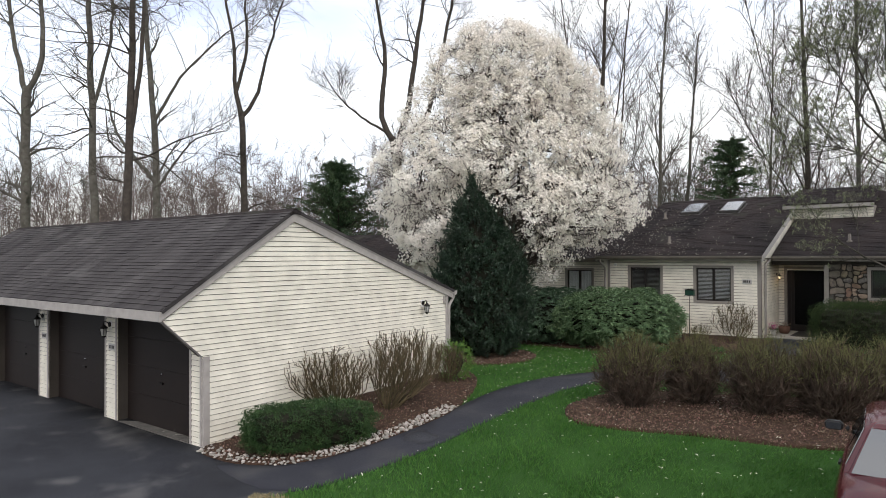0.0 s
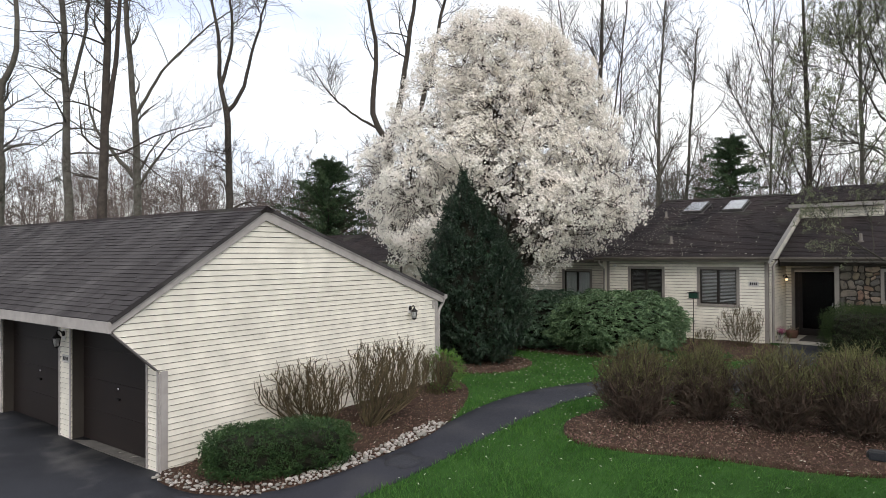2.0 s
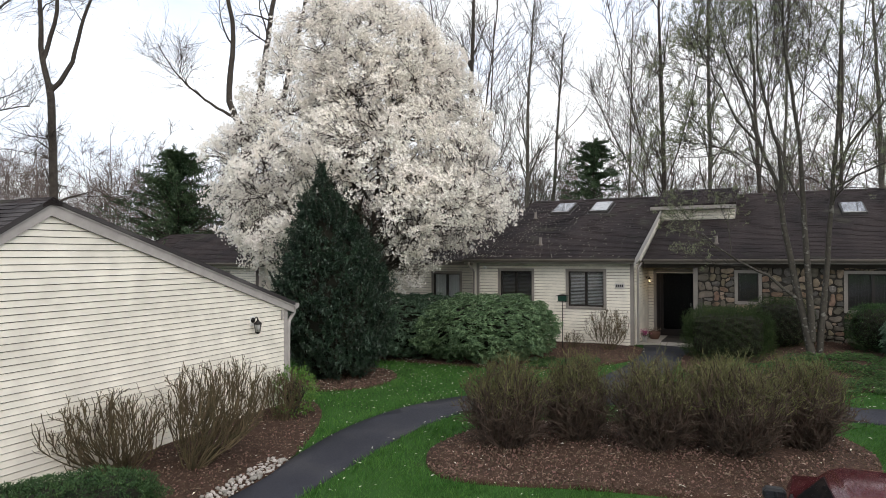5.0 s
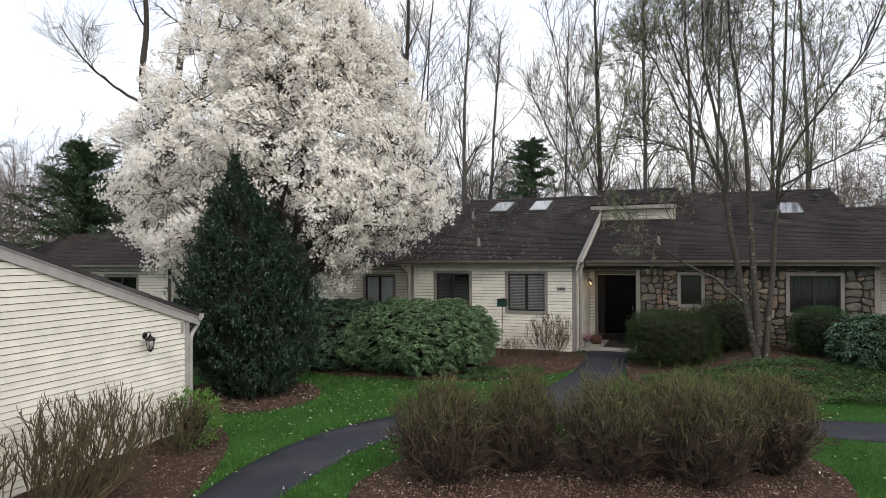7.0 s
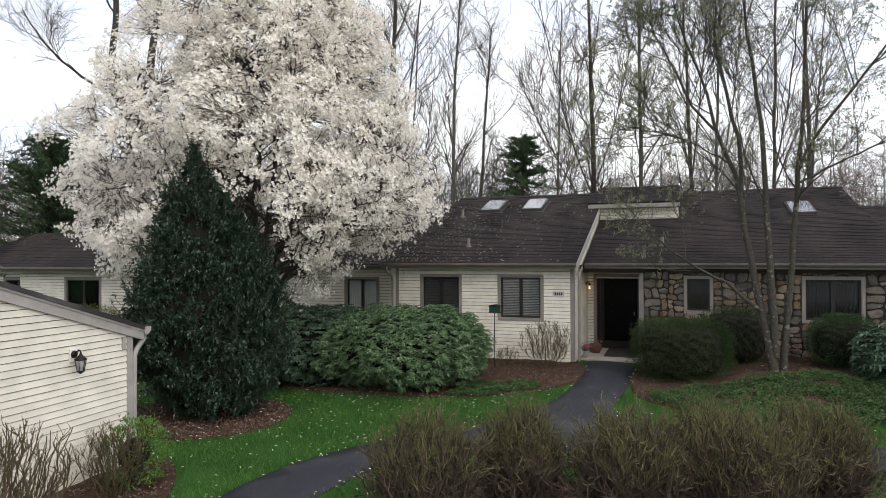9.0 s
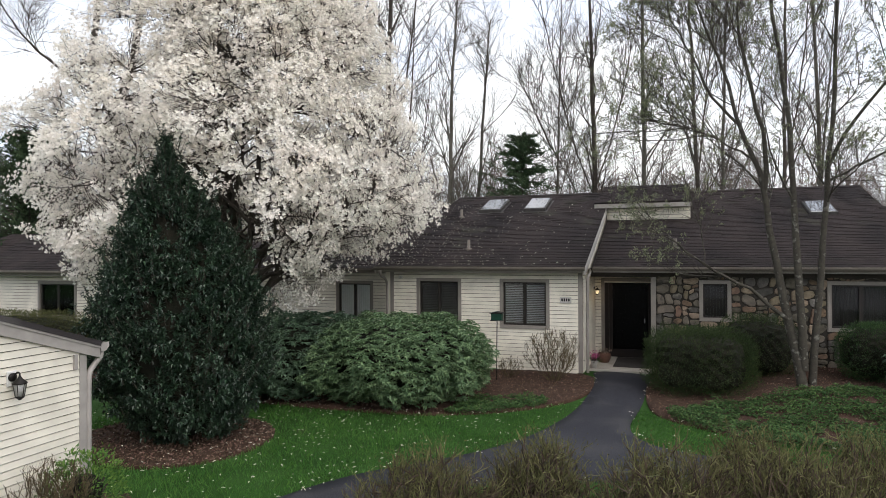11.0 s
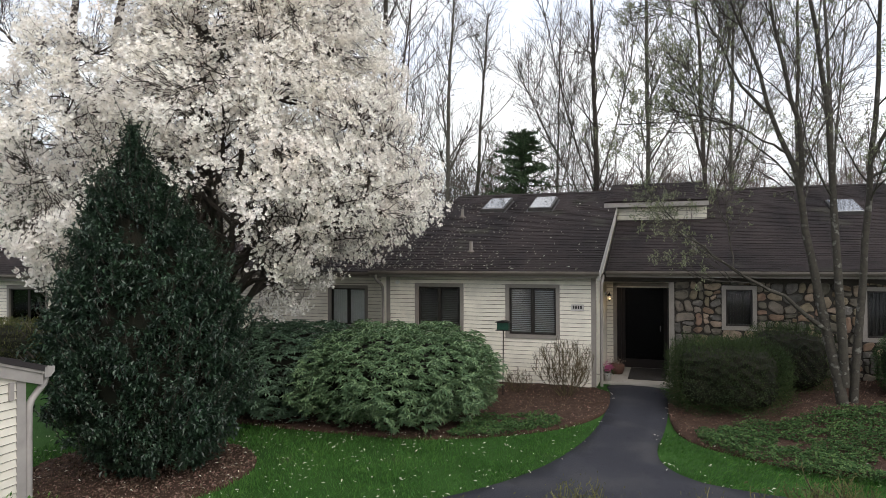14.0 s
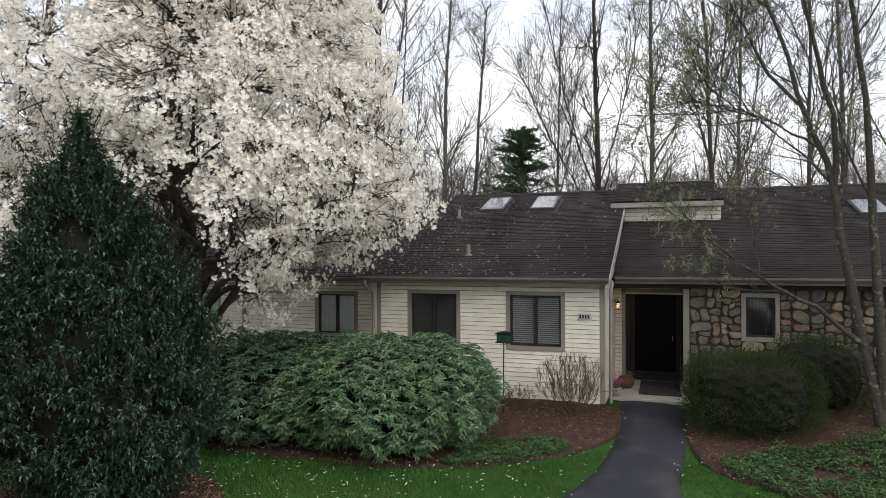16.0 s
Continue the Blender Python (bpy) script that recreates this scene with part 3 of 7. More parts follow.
def hexa(place, u0, u1, d0, d1, z0, z1, ut0=None, ut1=None, dt=None):
    """A block in wall measures; ut0, ut1: its ends at the top, dt: its depth at the top."""
    ut0, ut1, dt = u0 if ut0 is None else ut0, u1 if ut1 is None else ut1, d1 if dt is None else dt
    V = [place(u0, d0, z0), place(u1, d0, z0), place(u1, d1, z0), place(u0, d1, z0), place(ut0, d0, z1), place(ut1, d0, z1), place(ut1, dt, z1), place(ut0, dt, z1)]
    return V, [(0, 1, 2, 3), (4, 5, 6, 7), (0, 1, 5, 4), (1, 2, 6, 5), (2, 3, 7, 6), (3, 0, 4, 7)]


def block(*args, **kw):
    me = mesh_of("block", *hexa(*args, **kw))
    bm = bmesh.new()
    bm.from_mesh(me)
    bmesh.ops.recalc_face_normals(bm, faces=bm.faces)
    bm.to_mesh(me)
    bm.free()
    return me


def blocks(place, rows):
    me = mesh_of("blocks", *join([(np.array(v), np.array(f)) for v, f in (hexa(place, *r) for r in rows)]))
    bm = bmesh.new()
    bm.from_mesh(me)
    bmesh.ops.remove_doubles(bm, verts=bm.verts, dist=0.0005)
    bmesh.ops.recalc_face_normals(bm, faces=bm.faces)
    bm.to_mesh(me)
    bm.free()
    return me


def cut(spans, a, b):
    out = []
    for s, e in spans:
        if b <= s or a >= e:
            out.append((s, e))
        else:
            out += [(p, q) for p, q in ((s, a), (b, e)) if q - p > 0.02]
    return out


def wall(root, place, u0, u1, z0, z1, openings=(), boards=SIDING, core=SHADOW_GAP, thick=0.15, lap=0.0925, ends=None, name="wall"):
    """A wall with its openings, and lapped boards on it as pieces. ends(z): where the boards begin and end at a height."""
    rows, cuts, levels = [], sorted({u0, u1, *(v for o in openings for v in o[:2])}), sorted({z0, z1, *(v for o in openings for v in o[2:] if z0 < v < z1)})
    for a, b in zip(cuts, cuts[1:]):
        for p, q in zip(levels, levels[1:]):
            if not any(o[0] <= a and b <= o[1] and o[2] <= p and q <= o[3] for o in openings):
                rows.append((a, b, -thick, 0.0, p, q))
    w = wpart(name, blocks(place, rows) if ends is None else block(place, *ends(z0), -thick, 0.0, z0, z1, *ends(z1)), core, root)
    if boards:
        z = z0
        while z < z1 - 0.03:
            zt = min(z + lap, z1)
            spans = [(u0, u1)]
            for o in openings:
                if o[2] < (z + zt) / 2 < o[3]:
                    spans = cut(spans, o[0], o[1])
            for a, b in spans:
                if ends:
                    (a, b), (a2, b2) = ends(z), ends(zt)
                    if b2 - a2 < 0.02:
                        continue
                else:
                    a2, b2 = a, b
                # the board stops short, so the core colour draws the lap's shadow line
                wpart("siding_board", block(place, a, b, 0.001, 0.025, z, zt - 0.012, a2, b2, 0.013), boards, w)
            z += lap
    return w


def window(root, place, u0, u1, z0, z1, inside_kind="blind", frame_mat=TRIM, lites=2, trim=0.085):
    """A window in an opening: trim, dark sashes, panes, and blinds or curtains behind."""
    w = wpart("window", blocks(place, [(u0, u0 + trim, -0.10, 0.035, z0, z1), (u1 - trim, u1, -0.10, 0.035, z0, z1), (u0 + trim, u1 - trim, -0.10, 0.034, z1 - trim, z1),
                                       (u0 + trim, u1 - trim, -0.10, 0.045, z0, z0 + trim)]), frame_mat, root, "painted timber window surround")
    a, b, c, d = u0 + trim, u1 - trim, z0 + trim, z1 - trim
    step = (b - a) / lites
    for i in range(lites):
        p, q = a + i * step, a + (i + 1) * step
        s = 0.035
        wpart("sash", blocks(place, [(p, p + s, -0.07, -0.02, c, d), (q - s, q, -0.07, -0.02, c, d), (p + s, q - s, -0.07, -0.02, c, c + s), (p + s, q - s, -0.07, -0.02, d - s, d)]), SASH, w)
        ob = wpart("pane", block(place, p + s, q - s, -0.05, -0.045, c + s, d - s), GLASS, w)
        ob.visible_shadow = False
        if "blind" in inside_kind:
            z = c + s + 0.02
            while z < d - s:
                wpart("blind_slat", block(place, p + s, q - s, -0.112, -0.095, z, z + 0.019, dt=-0.108), BLIND_D if "dark" in inside_kind else BLIND, w)
                z += 0.043
        elif "curtain" in inside_kind:
            n, rows = 14, []
            for k in range(n):
                e0, e1 = p + s + (q - p - 2 * s) * k / n, p + s + (q - p - 2 * s) * (k + 1) / n
                rows.append((e0, e1, -0.120 - 0.015 * (k % 2), -0.095 - 0.015 * (k % 2), c, d))
            # the dark kind is an added sheet that stands in for an unlit room
            wpart("curtain", blocks(place, rows), CURTAIN_W if "white" in inside_kind else SASH if "dark" in inside_kind else CURTAIN, w)
    return w


# ---- shingled roofs ----
TAB = np.array([(0, 0, 0), (1, 0, 0), (1, 0, 1), (0, 0, 1), (0, 1, 0), (1, 1, 0), (1, 1, .3), (0, 1, .3)], float)
TAB_F = np.array([(0, 1, 2, 3), (3, 2, 6, 7), (1, 5, 6, 2), (4, 0, 3, 7), (4, 5, 1, 0)])


def roof(root, u_range, y0, z0, y1, z1, material, expo=0.125, width=0.31, deck=0.12, ends=None, pieces=None, seed=1, across=False, name="roof", butt=0.014):
    """A roof plane from its eave (y0, z0) to its ridge (y1, z1), with shingles laid in courses. ends(t): its two ends at a share t of the way up.
    pieces(u, s): which shingles are pieces of their own. across: the slope runs along x in place of y."""
    rng = np.random.default_rng(seed)
    run, rise = y1 - y0, z1 - z0
    L = math.hypot(run, rise)
    cy, cz = run / L, rise / L
    ny, nz = -cz * (1 if run > 0 else -1), abs(cy)
    ends = ends or (lambda t: u_range)

    def at(u, s, h):
        y, z = y0 + cy * s + ny * h, z0 + cz * s + nz * h
        return np.stack([y, u, z] if across else [u, y, z], -1)
    U0, U1 = ends(0.0), ends(1.0)
    us, ss, hs = np.array([*U0, *U1[::-1]] * 2, float), np.array([0, 0, L, L] * 2, float), np.array([-deck] * 4 + [0] * 4, float)
    V = at(us, ss, hs)
    me = mesh_of("deck", V, [(0, 1, 2, 3), (4, 5, 6, 7), (0, 1, 5, 4), (1, 2, 6, 5), (2, 3, 7, 6), (3, 0, 4, 7)])
    r = wpart(name, me, material, root, "roof plane of dark asphalt shingles")
    loose, n, tile = [], int(L / expo), None
    for i in range(n + 1):
        s0, s1 = i * expo - (0.02 if i == 0 else 0), min((i + 1) * expo + 0.03, L)
        if s1 - s0 < 0.04:
            continue
        a, b = ends((s0 + s1) / 2 / L)
        u = a - rng.uniform(0, width)
        while u < b:
            p, q = max(u + 0.0006, a), min(u + width - 0.0006, b)
            u += width
            if q - p < 0.03:
                continue
            k = TAB.copy()
            uu, sv = p + k[:, 0] * (q - p), s0 + k[:, 1] * (s1 - s0) + rng.normal() * 0.002
            pts = at(uu, sv, k[:, 2] * butt * rng.uniform(0.7, 1.3) + 0.001)
            if pieces and pieces((p + q) / 2, s0):
                wpart("shingle", mesh_of("shingle", pts, TAB_F), SHINGLE_P, r)
            else:
                loose.append((pts, TAB_F))
    if loose:
        wpart("shingle_field", mesh_of("courses", *join(loose)), material, r, "", "stuff")
    return r, at, L


def gutter_run(root, u0, u1, y, z, m=GUTTER, out=-1):
    """A K-style gutter along x whose back top edge lies at (y, z)."""
    o = [(0, 0), (0, -0.10), (0.07 * out, -0.10), (0.115 * out, -0.045), (0.115 * out, 0), (0.10 * out, 0), (0.10 * out, -0.04), (0.06 * out, -0.088), (0.012 * out, -0.088), (0.012 * out, 0)]
    return wpart("gutter", prism([(y + a, z + b) for a, b in o], "x", u0, u1), m, root, "metal eaves gutter")


# ---- garage ----
garage = thing("garage", (-14.0, 8.5, -0.3), "long low garage, cream lap siding, brown doors, grey shingle roof", "garage")
GX1, GX0, GF = -9.236, -21.4, 5.586
AP = (7.367, 3.503)


def gable_ends(z):
    """Where the siding of the gable begins and ends at a height."""
    if z < 1.09:
        a = GF
    elif z < 1.735:
        a = GF - 0.70 * (z - 1.09) / 0.645
    else:
        a = 4.886 + (z - 1.735) / 0.65
    b = 12.02 if z < 1.80 else 12.02 - (z - 1.80) / 0.344
    return (min(a, AP[0] - 0.02), max(b, AP[0] + 0.02))


gw = wpart("wall", prism([(GF, -0.42), (12.02, -0.42), (12.02, 1.76), (7.367, 3.38), (4.886, 1.78), (4.886, 1.735), (GF, 1.09)], "x", GX1 - 0.15, GX1), SHADOW_GAP, garage)
z = -0.35
while z < 3.25:
    zt = z + 0.0872
    (a, b), (a2, b2) = gable_ends(z), gable_ends(zt)
    if b2 - a2 > 0.06:
        # same short board: the brown strip left above it stands for lap shadow
        wpart("siding_board", block(face_x(GX1), a, b, 0.001, 0.024, z, zt - 0.011, a2, b2, 0.013), SIDING, gw)
    z += 0.0872
wpart("corner_board", boxes((GX1 - 0.02, GX1 + 0.030, GF - 0.02, GF + 0.085, -0.38, 1.11)), FASCIA, garage, "greige corner board")
wpart("corner_board", boxes((GX1 - 0.02, GX1 + 0.030, 11.95, 12.05, -0.34, 1.77)), FASCIA, garage, "greige corner board")
wpart("bracket_trim", prism([(GF - 0.02, 1.10), (GF + 0.045, 1.04), (4.95, 1.672), (4.865, 1.735)], "x", GX1 - 0.06, GX1 + 0.032), FASCIA, garage)
# rake boards and apex trim
for (ya, za), (yb, zb), da, db in (((4.845, 1.870), AP, 0.135, 0.185), (AP, (12.23, 1.831), 0.185, 0.168)):
    wpart("rake_board", prism([(ya, za), (yb, zb), (yb, zb - db), (ya, za - da)], "x", GX1 + 0.012, GX1 + 0.055), FASCIA, garage, "wide greige rake board")
    wpart("rake_trim", prism([(ya, za + 0.005), (yb, zb + 0.005), (yb, zb - 0.05), (ya, za - 0.042)], "x", GX1 + 0.056, GX1 + 0.070), FASCIA, garage)
GROOF = (-21.6, GX1 + 0.082)
groof, _, _ = roof(garage, GROOF, 4.835, 1.890, 7.367, 3.535, SHINGLE_G, deck=0.05, expo=0.106, pieces=lambda u, s: u > -12.2, seed=4, butt=0.017)
roof(garage, GROOF, 12.235, 1.862, 7.367, 3.535, SHINGLE_G, deck=0.05, expo=0.29, width=0.62, seed=5)
wpart("ridge_cap", prism([(7.237, 3.42), (7.367, 3.455), (7.497, 3.44), (7.497, 3.502), (7.367, 3.560), (7.237, 3.458)], "x", GROOF[0], GROOF[1]), SHINGLE_H, garage, "dark ridge cap")
wpart("eave_fascia", boxes((GROOF[0], GX1 + 0.066, 4.815, 4.86, 1.725, 1.880)), FASCIA, garage, "greige eave fascia")
wpart("eave_fascia", boxes((GROOF[0], GX1 + 0.02, 12.20, 12.236, 1.70, 1.858)), FASCIA, garage)
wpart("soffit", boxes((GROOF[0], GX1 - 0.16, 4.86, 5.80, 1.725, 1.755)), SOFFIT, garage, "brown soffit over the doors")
# front wall: piers, doors, sill
ON_GARAGE = [garage]
PIERS = [(-9.60, GX1 - 0.02), (-12.434, -11.98), (-15.383, -14.921), (-18.33, -17.87), (-21.38, -20.85)]
for a, b in PIERS:
    wall(garage, face_y(GF), a, b, -0.35, 1.73, thick=0.30, boards=SIDING, core=SOFFIT, lap=0.0872, name="pier")
    for e in (a, b - 0.05):
        wpart("pier_trim", boxes((e, e + 0.05, GF - 0.03, GF + 0.02, -0.36, 1.73)), FASCIA, garage)
for (a, b), (c, d) in zip(PIERS[1:], PIERS):
    dd = thing("garage_door", ((b + c) / 2, GF + 0.20, -0.33), "dark brown closed overhead garage door", "garage door", "garage doors")
    ON_GARAGE.append(dd)
    w = c - b
    for k in range(4):
        part("door_panel", boxes((-w / 2 + 0.01, w / 2 - 0.01, -0.02, 0.03, 0.03 + k * 0.51, 0.03 + (k + 1) * 0.51 - 0.004)), DOOR, dd)
    part("handle", boxes((-0.06, 0.06, -0.055, -0.03, 0.80, 0.83), (-0.055, -0.035, -0.035, -0.02, 0.80, 0.83), (0.035, 0.055, -0.035, -0.02, 0.80, 0.83)), IRON, dd, "small metal pull handle")
    part("lock", lathe([(0.022, 0), (0.022, 0.012), (0.012, 0.02)], 10, pose(0.0, -0.02, 0.97, 90)), CHROME, dd, "small bright lock")
    wpart("door_sill", boxes((b, c, GF - 0.03, GF + 0.26, -0.40, -0.305)), SILL_M, garage, "worn stained concrete sill")
    wpart("door_head", boxes((b, c, GF + 0.16, GF + 0.24, 1.69, 1.75)), SOFFIT, garage)
# back, far end, floor
wpart("wall", boxes((GX0, GX1 - 0.15, 11.80, 11.95, -0.4, 1.7)), SIDING, garage)
wpart("wall", prism([(GF, -0.4), (11.95, -0.4), (11.95, 1.72), (7.367, 3.36), (GF, 1.66)], "x", GX0, GX0 + 0.15), SIDING, garage)
wpart("floor_slab", boxes((GX0 + 0.15, GX1 - 0.15, 5.9, 11.80, -0.45, -0.32)), CONCRETE, garage)
gutter_run(garage, GROOF[0], GX1 + 0.055, 12.237, 1.845, FASCIA, out=1)
wpart("gutter_end", prism([(12.237, 1.85), (12.237, 1.74), (12.31, 1.74), (12.36, 1.79), (12.36, 1.85)], "x", GX1 + 0.056, GX1 + 0.067), FASCIA, garage)
V, F = line_tube([(GX1, 12.30, 1.75), (GX1, 12.29, 1.67), (GX1 + 0.01, 12.18, 1.58), (GX1 + 0.015, 12.10, 1.50), (GX1 + 0.015, 12.09, 1.35), (GX1 + 0.015, 12.09, 0.4), (GX1 + 0.015, 12.09, -0.2)], 0.036, 8)
wpart("downspout", mesh_of("downspout", V, F, True), FASCIA, garage, "greige metal downspout")
wpart("vent_box", boxes((GX1 + 0.020, GX1 + 0.05, 11.86, 11.905, 1.57, 1.75)), FASCIA, garage)
wpart("foundation", boxes((GX1 - 0.12, GX1 + 0.004, GF + 0.1, 11.9, -0.5, -0.34)), CONCRETE, garage)


def lantern(at, turn, label, lit=False):
    """A coach lantern on a wall that looks towards the thing's +x before the turn."""
    t = thing("wall_lantern", at, label, "wall lamp", "coach lanterns", turn=turn)
    part("mounting_plate", boxes((0.0, 0.025, -0.075, 0.075, -0.02, 0.20), bevel=0.008), WHITE_PL, t, "white mounting block")
    part("backplate", lathe([(0.062, 0), (0.060, 0.02), (0.035, 0.035)], 16, pose(0.025, 0, 0.11, 0, 90, 0)), IRON, t)
    V, F = line_tube([(0.04, 0, 0.10), (0.08, 0, 0.155), (0.12, 0, 0.185), (0.155, 0, 0.185), (0.17, 0, 0.165), (0.17, 0, 0.13)], 0.011, 8)
    part("arm", mesh_of("arm", V, F, True), IRON, t, "curled black iron arm")
    part("cap", lathe([(0.012, 0.15), (0.02, 0.12), (0.03, 0.105), (0.095, 0.045), (0.10, 0.03), (0.09, 0.025)], 8, pose(0.17, 0, 0)), IRON, t)
    part("glass", lathe([(0.052, -0.155), (0.082, 0.025)], 6, pose(0.17, 0, 0)), SEEDED, t, "tapered pale seeded glass")
    bars = []
    for k in range(6):
        a = k * math.pi / 3
        bars.append(line_tube([(0.17 + 0.054 * math.cos(a), 0.054 * math.sin(a), -0.157), (0.17 + 0.085 * math.cos(a), 0.085 * math.sin(a), 0.027)], 0.006, 4))
    part("cage", mesh_of("cage", *join(bars)), IRON, t)
    part("base", lathe([(0.02, -0.20), (0.035, -0.18), (0.058, -0.165), (0.058, -0.15)], 8, pose(0.17, 0, 0)), IRON, t)
    t.scale = (0.78, 0.78, 0.78)
    part("bulb", lathe([(0.012, -0.15), (0.014, -0.10), (0.026, -0.06), (0.018, -0.03), (0.005, -0.015)], 10, pose(0.17, 0, 0)), BULB if lit else WHITE_PL, t, "lit warm bulb" if lit else "unlit candle bulb")
    return t


ON_GARAGE.append(lantern((GX1 + 0.020, 11.07, 1.54), 0, "black iron coach lantern on the garage gable, unlit"))
for px in (-12.207, -15.152):
    ON_GARAGE.append(lantern((px, GF - 0.020, 1.36), -90, "black iron coach lantern between garage doors, unlit"))
    pl = thing("number_plaque", (px + 0.06, GF - 0.022, 1.03), "small grey number plaque with dark marks", "sign", "garage plaques")
    part("plate", boxes((-0.13, 0.13, -0.012, 0.0, -0.06, 0.06), bevel=0.004), PLAQUE, pl)
    part("marks", boxes(*[(-0.085 + k * 0.045, -0.06 + k * 0.045, -0.016, -0.012, -0.03, 0.03) for k in range(4)]), INK, pl)
    ON_GARAGE.append(pl)
# the garage stands a little askew to the house
ASKEW = Matrix.Translation((GX1, GF, 0)) @ Matrix.Rotation(0.024, 4, "Z") @ Matrix.Translation((-GX1, -GF, 0))
for ob in ON_GARAGE:
    ob.matrix_basis = ASKEW @ ob.matrix_basis

# ---- house ----
house = thing("house", (-3.0, 25.0, 0.0), "single-storey attached house with cream siding, fieldstone wall and dark shingle roof", "house")
WA, WL, WB, WD = 21.33, 22.6, 22.7, 24.0
W1, W2, W0 = (-8.68, -7.47, 1.14, 2.345), (-6.475, -5.25, 1.13, 2.345), (-11.74, -10.54, 1.05, 2.195)
W3, W4 = (-1.865, -1.155, 1.31, 2.295), (0.84, 2.18, 1.15, 2.30)
wall(house, face_y(WA), -9.42, -4.49, 0.12, 2.56, (W1, W2))
window(house, face_y(WA), *W1, inside_kind="dark blind")
window(house, face_y(WA), *W2)
for u in (-9.42, -4.57):
    wpart("corner_board", boxes((u, u + 0.10, WA - 0.03, WA + 0.01, 0.12, 2.55)), TRIM, house)
wall(house, face_y(WL), -13.9, -9.55, 0.12, 2.5, (W0,))
window(house, face_y(WL), *W0, inside_kind="white curtain")
wpart("corner_board", boxes((-13.95, -13.83, WL - 0.03, WL + 0.01, 0.12, 2.5)), TRIM, house)
wpart("wall", boxes((-9.57, -9.42, WA + 0.002, WL + 0.1, 0.0, 2.56)), SIDING, house)
wall(house, face_y(24.6), -18.6, -13.9, 0.1, 2.45, ((-17.1, -16.2, 0.75, 2.05),))
window(house, face_y(24.6), -17.1, -16.2, 0.75, 2.05, inside_kind="")
wpart("wall", boxes((-14.05, -13.9, WL + 0.15, 24.6, 0.0, 2.5)), SIDING, house)
# entry: side wall, back wall with dark door, soffit
wall(house, face_x(-4.49), WA + 0.16, WD, 0.12, 2.56)
wall(house, face_y(WD), -4.49, -2.6, 0.12, 2.6, ((-4.23, -2.7, 0.1, 2.20),))
wpart("porch_side", boxes((-2.84, -2.62, WB + 0.2, WD, 0.0, 2.55)), DOOR, house)
wpart("door_jamb", boxes((-4.31, -4.225, WD - 0.05, WD + 0.1, 0.12, 2.27), (-4.31, -2.62, WD - 0.05, WD + 0.1, 2.19, 2.28)), TRIM, house)
wpart("door_jamb", boxes((-2.98, -2.86, WB - 0.04, WB + 0.22, 0.08, 2.36)), TRIM, house)
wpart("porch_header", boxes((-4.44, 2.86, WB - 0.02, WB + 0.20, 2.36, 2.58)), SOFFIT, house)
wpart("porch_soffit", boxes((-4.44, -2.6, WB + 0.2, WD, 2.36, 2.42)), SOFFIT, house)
door = thing("front_door", (-3.55, WD + 0.06, 0.13), "dark brown front door with storm glass, closed, in shade", "door")
part("door_leaf", boxes((-0.46, 0.44, 0.03, 0.075, 0.0, 2.05), (-0.34, -0.04, 0.018, 0.03, 1.15, 1.85), (0.04, 0.34, 0.018, 0.03, 1.15, 1.85), (-0.34, -0.04, 0.018, 0.03, 0.2, 0.95), (0.04, 0.34, 0.018, 0.03, 0.2, 0.95), bevel=0.006), DOOR, door)
part("storm_frame", boxes((-0.56, -0.47, -0.03, 0.01, 0, 2.12), (0.45, 0.54, -0.03, 0.01, 0, 2.12), (-0.47, 0.45, -0.03, 0.01, 2.03, 2.12), (-0.47, 0.45, -0.03, 0.01, 0, 0.22)), DOOR, door)
sg = part("storm_pane", boxes((-0.47, 0.45, -0.014, -0.008, 0.22, 2.03)), GLASS_DARK, door)
sg.visible_shadow = False
part("handle", boxes((0.36, 0.38, -0.07, -0.05, 0.95, 1.07), (0.36, 0.38, -0.05, -0.02, 0.96, 0.98), (0.36, 0.38, -0.05, -0.02, 1.04, 1.06)), CHROME, door)
part("sidelight", boxes((0.55, 0.86, 0.0, 0.05, 0, 2.12)), DOOR, door)
part("sidelight", boxes((-0.68, -0.57, 0.0, 0.05, 0, 2.12)), DOOR, door)
# roofs
roof(house, (-9.68, -4.36), 20.93, 2.65, 27.85, 4.94, SHINGLE_H, seed=7)
roof(house, (-9.68, -4.36), 34.8, 2.65, 27.85, 4.94, SHINGLE_H, expo=0.4, width=0.9, seed=8)
roof(house, (-14.4, -9.685), 22.2, 2.57, 28.7, 4.73, SHINGLE_H, seed=9)
roof(house, (-14.4, -9.685), 35.2, 2.57, 28.7, 4.73, SHINGLE_H, expo=0.4, width=0.9, seed=10)
roof(house, (-19.0, -14.405), 24.15, 2.5, 28.7, 4.0, SHINGLE_H, seed=11)
roof(house, (-4.355, 3.1), 22.28, 2.63, 29.4, 5.03, SHINGLE_H, seed=12)
roof(house, (-4.355, 3.1), 36.5, 2.63, 29.4, 5.03, SHINGLE_H, expo=0.4, width=0.9, seed=13)
roof(house, (3.105, 11.0), 22.28, 2.63, 27.0, 4.2, SHINGLE_H, seed=14)
roof(house, (3.105, 11.0), 31.7, 2.63, 27.0, 4.2, SHINGLE_H, expo=0.4, width=0.9, seed=15)
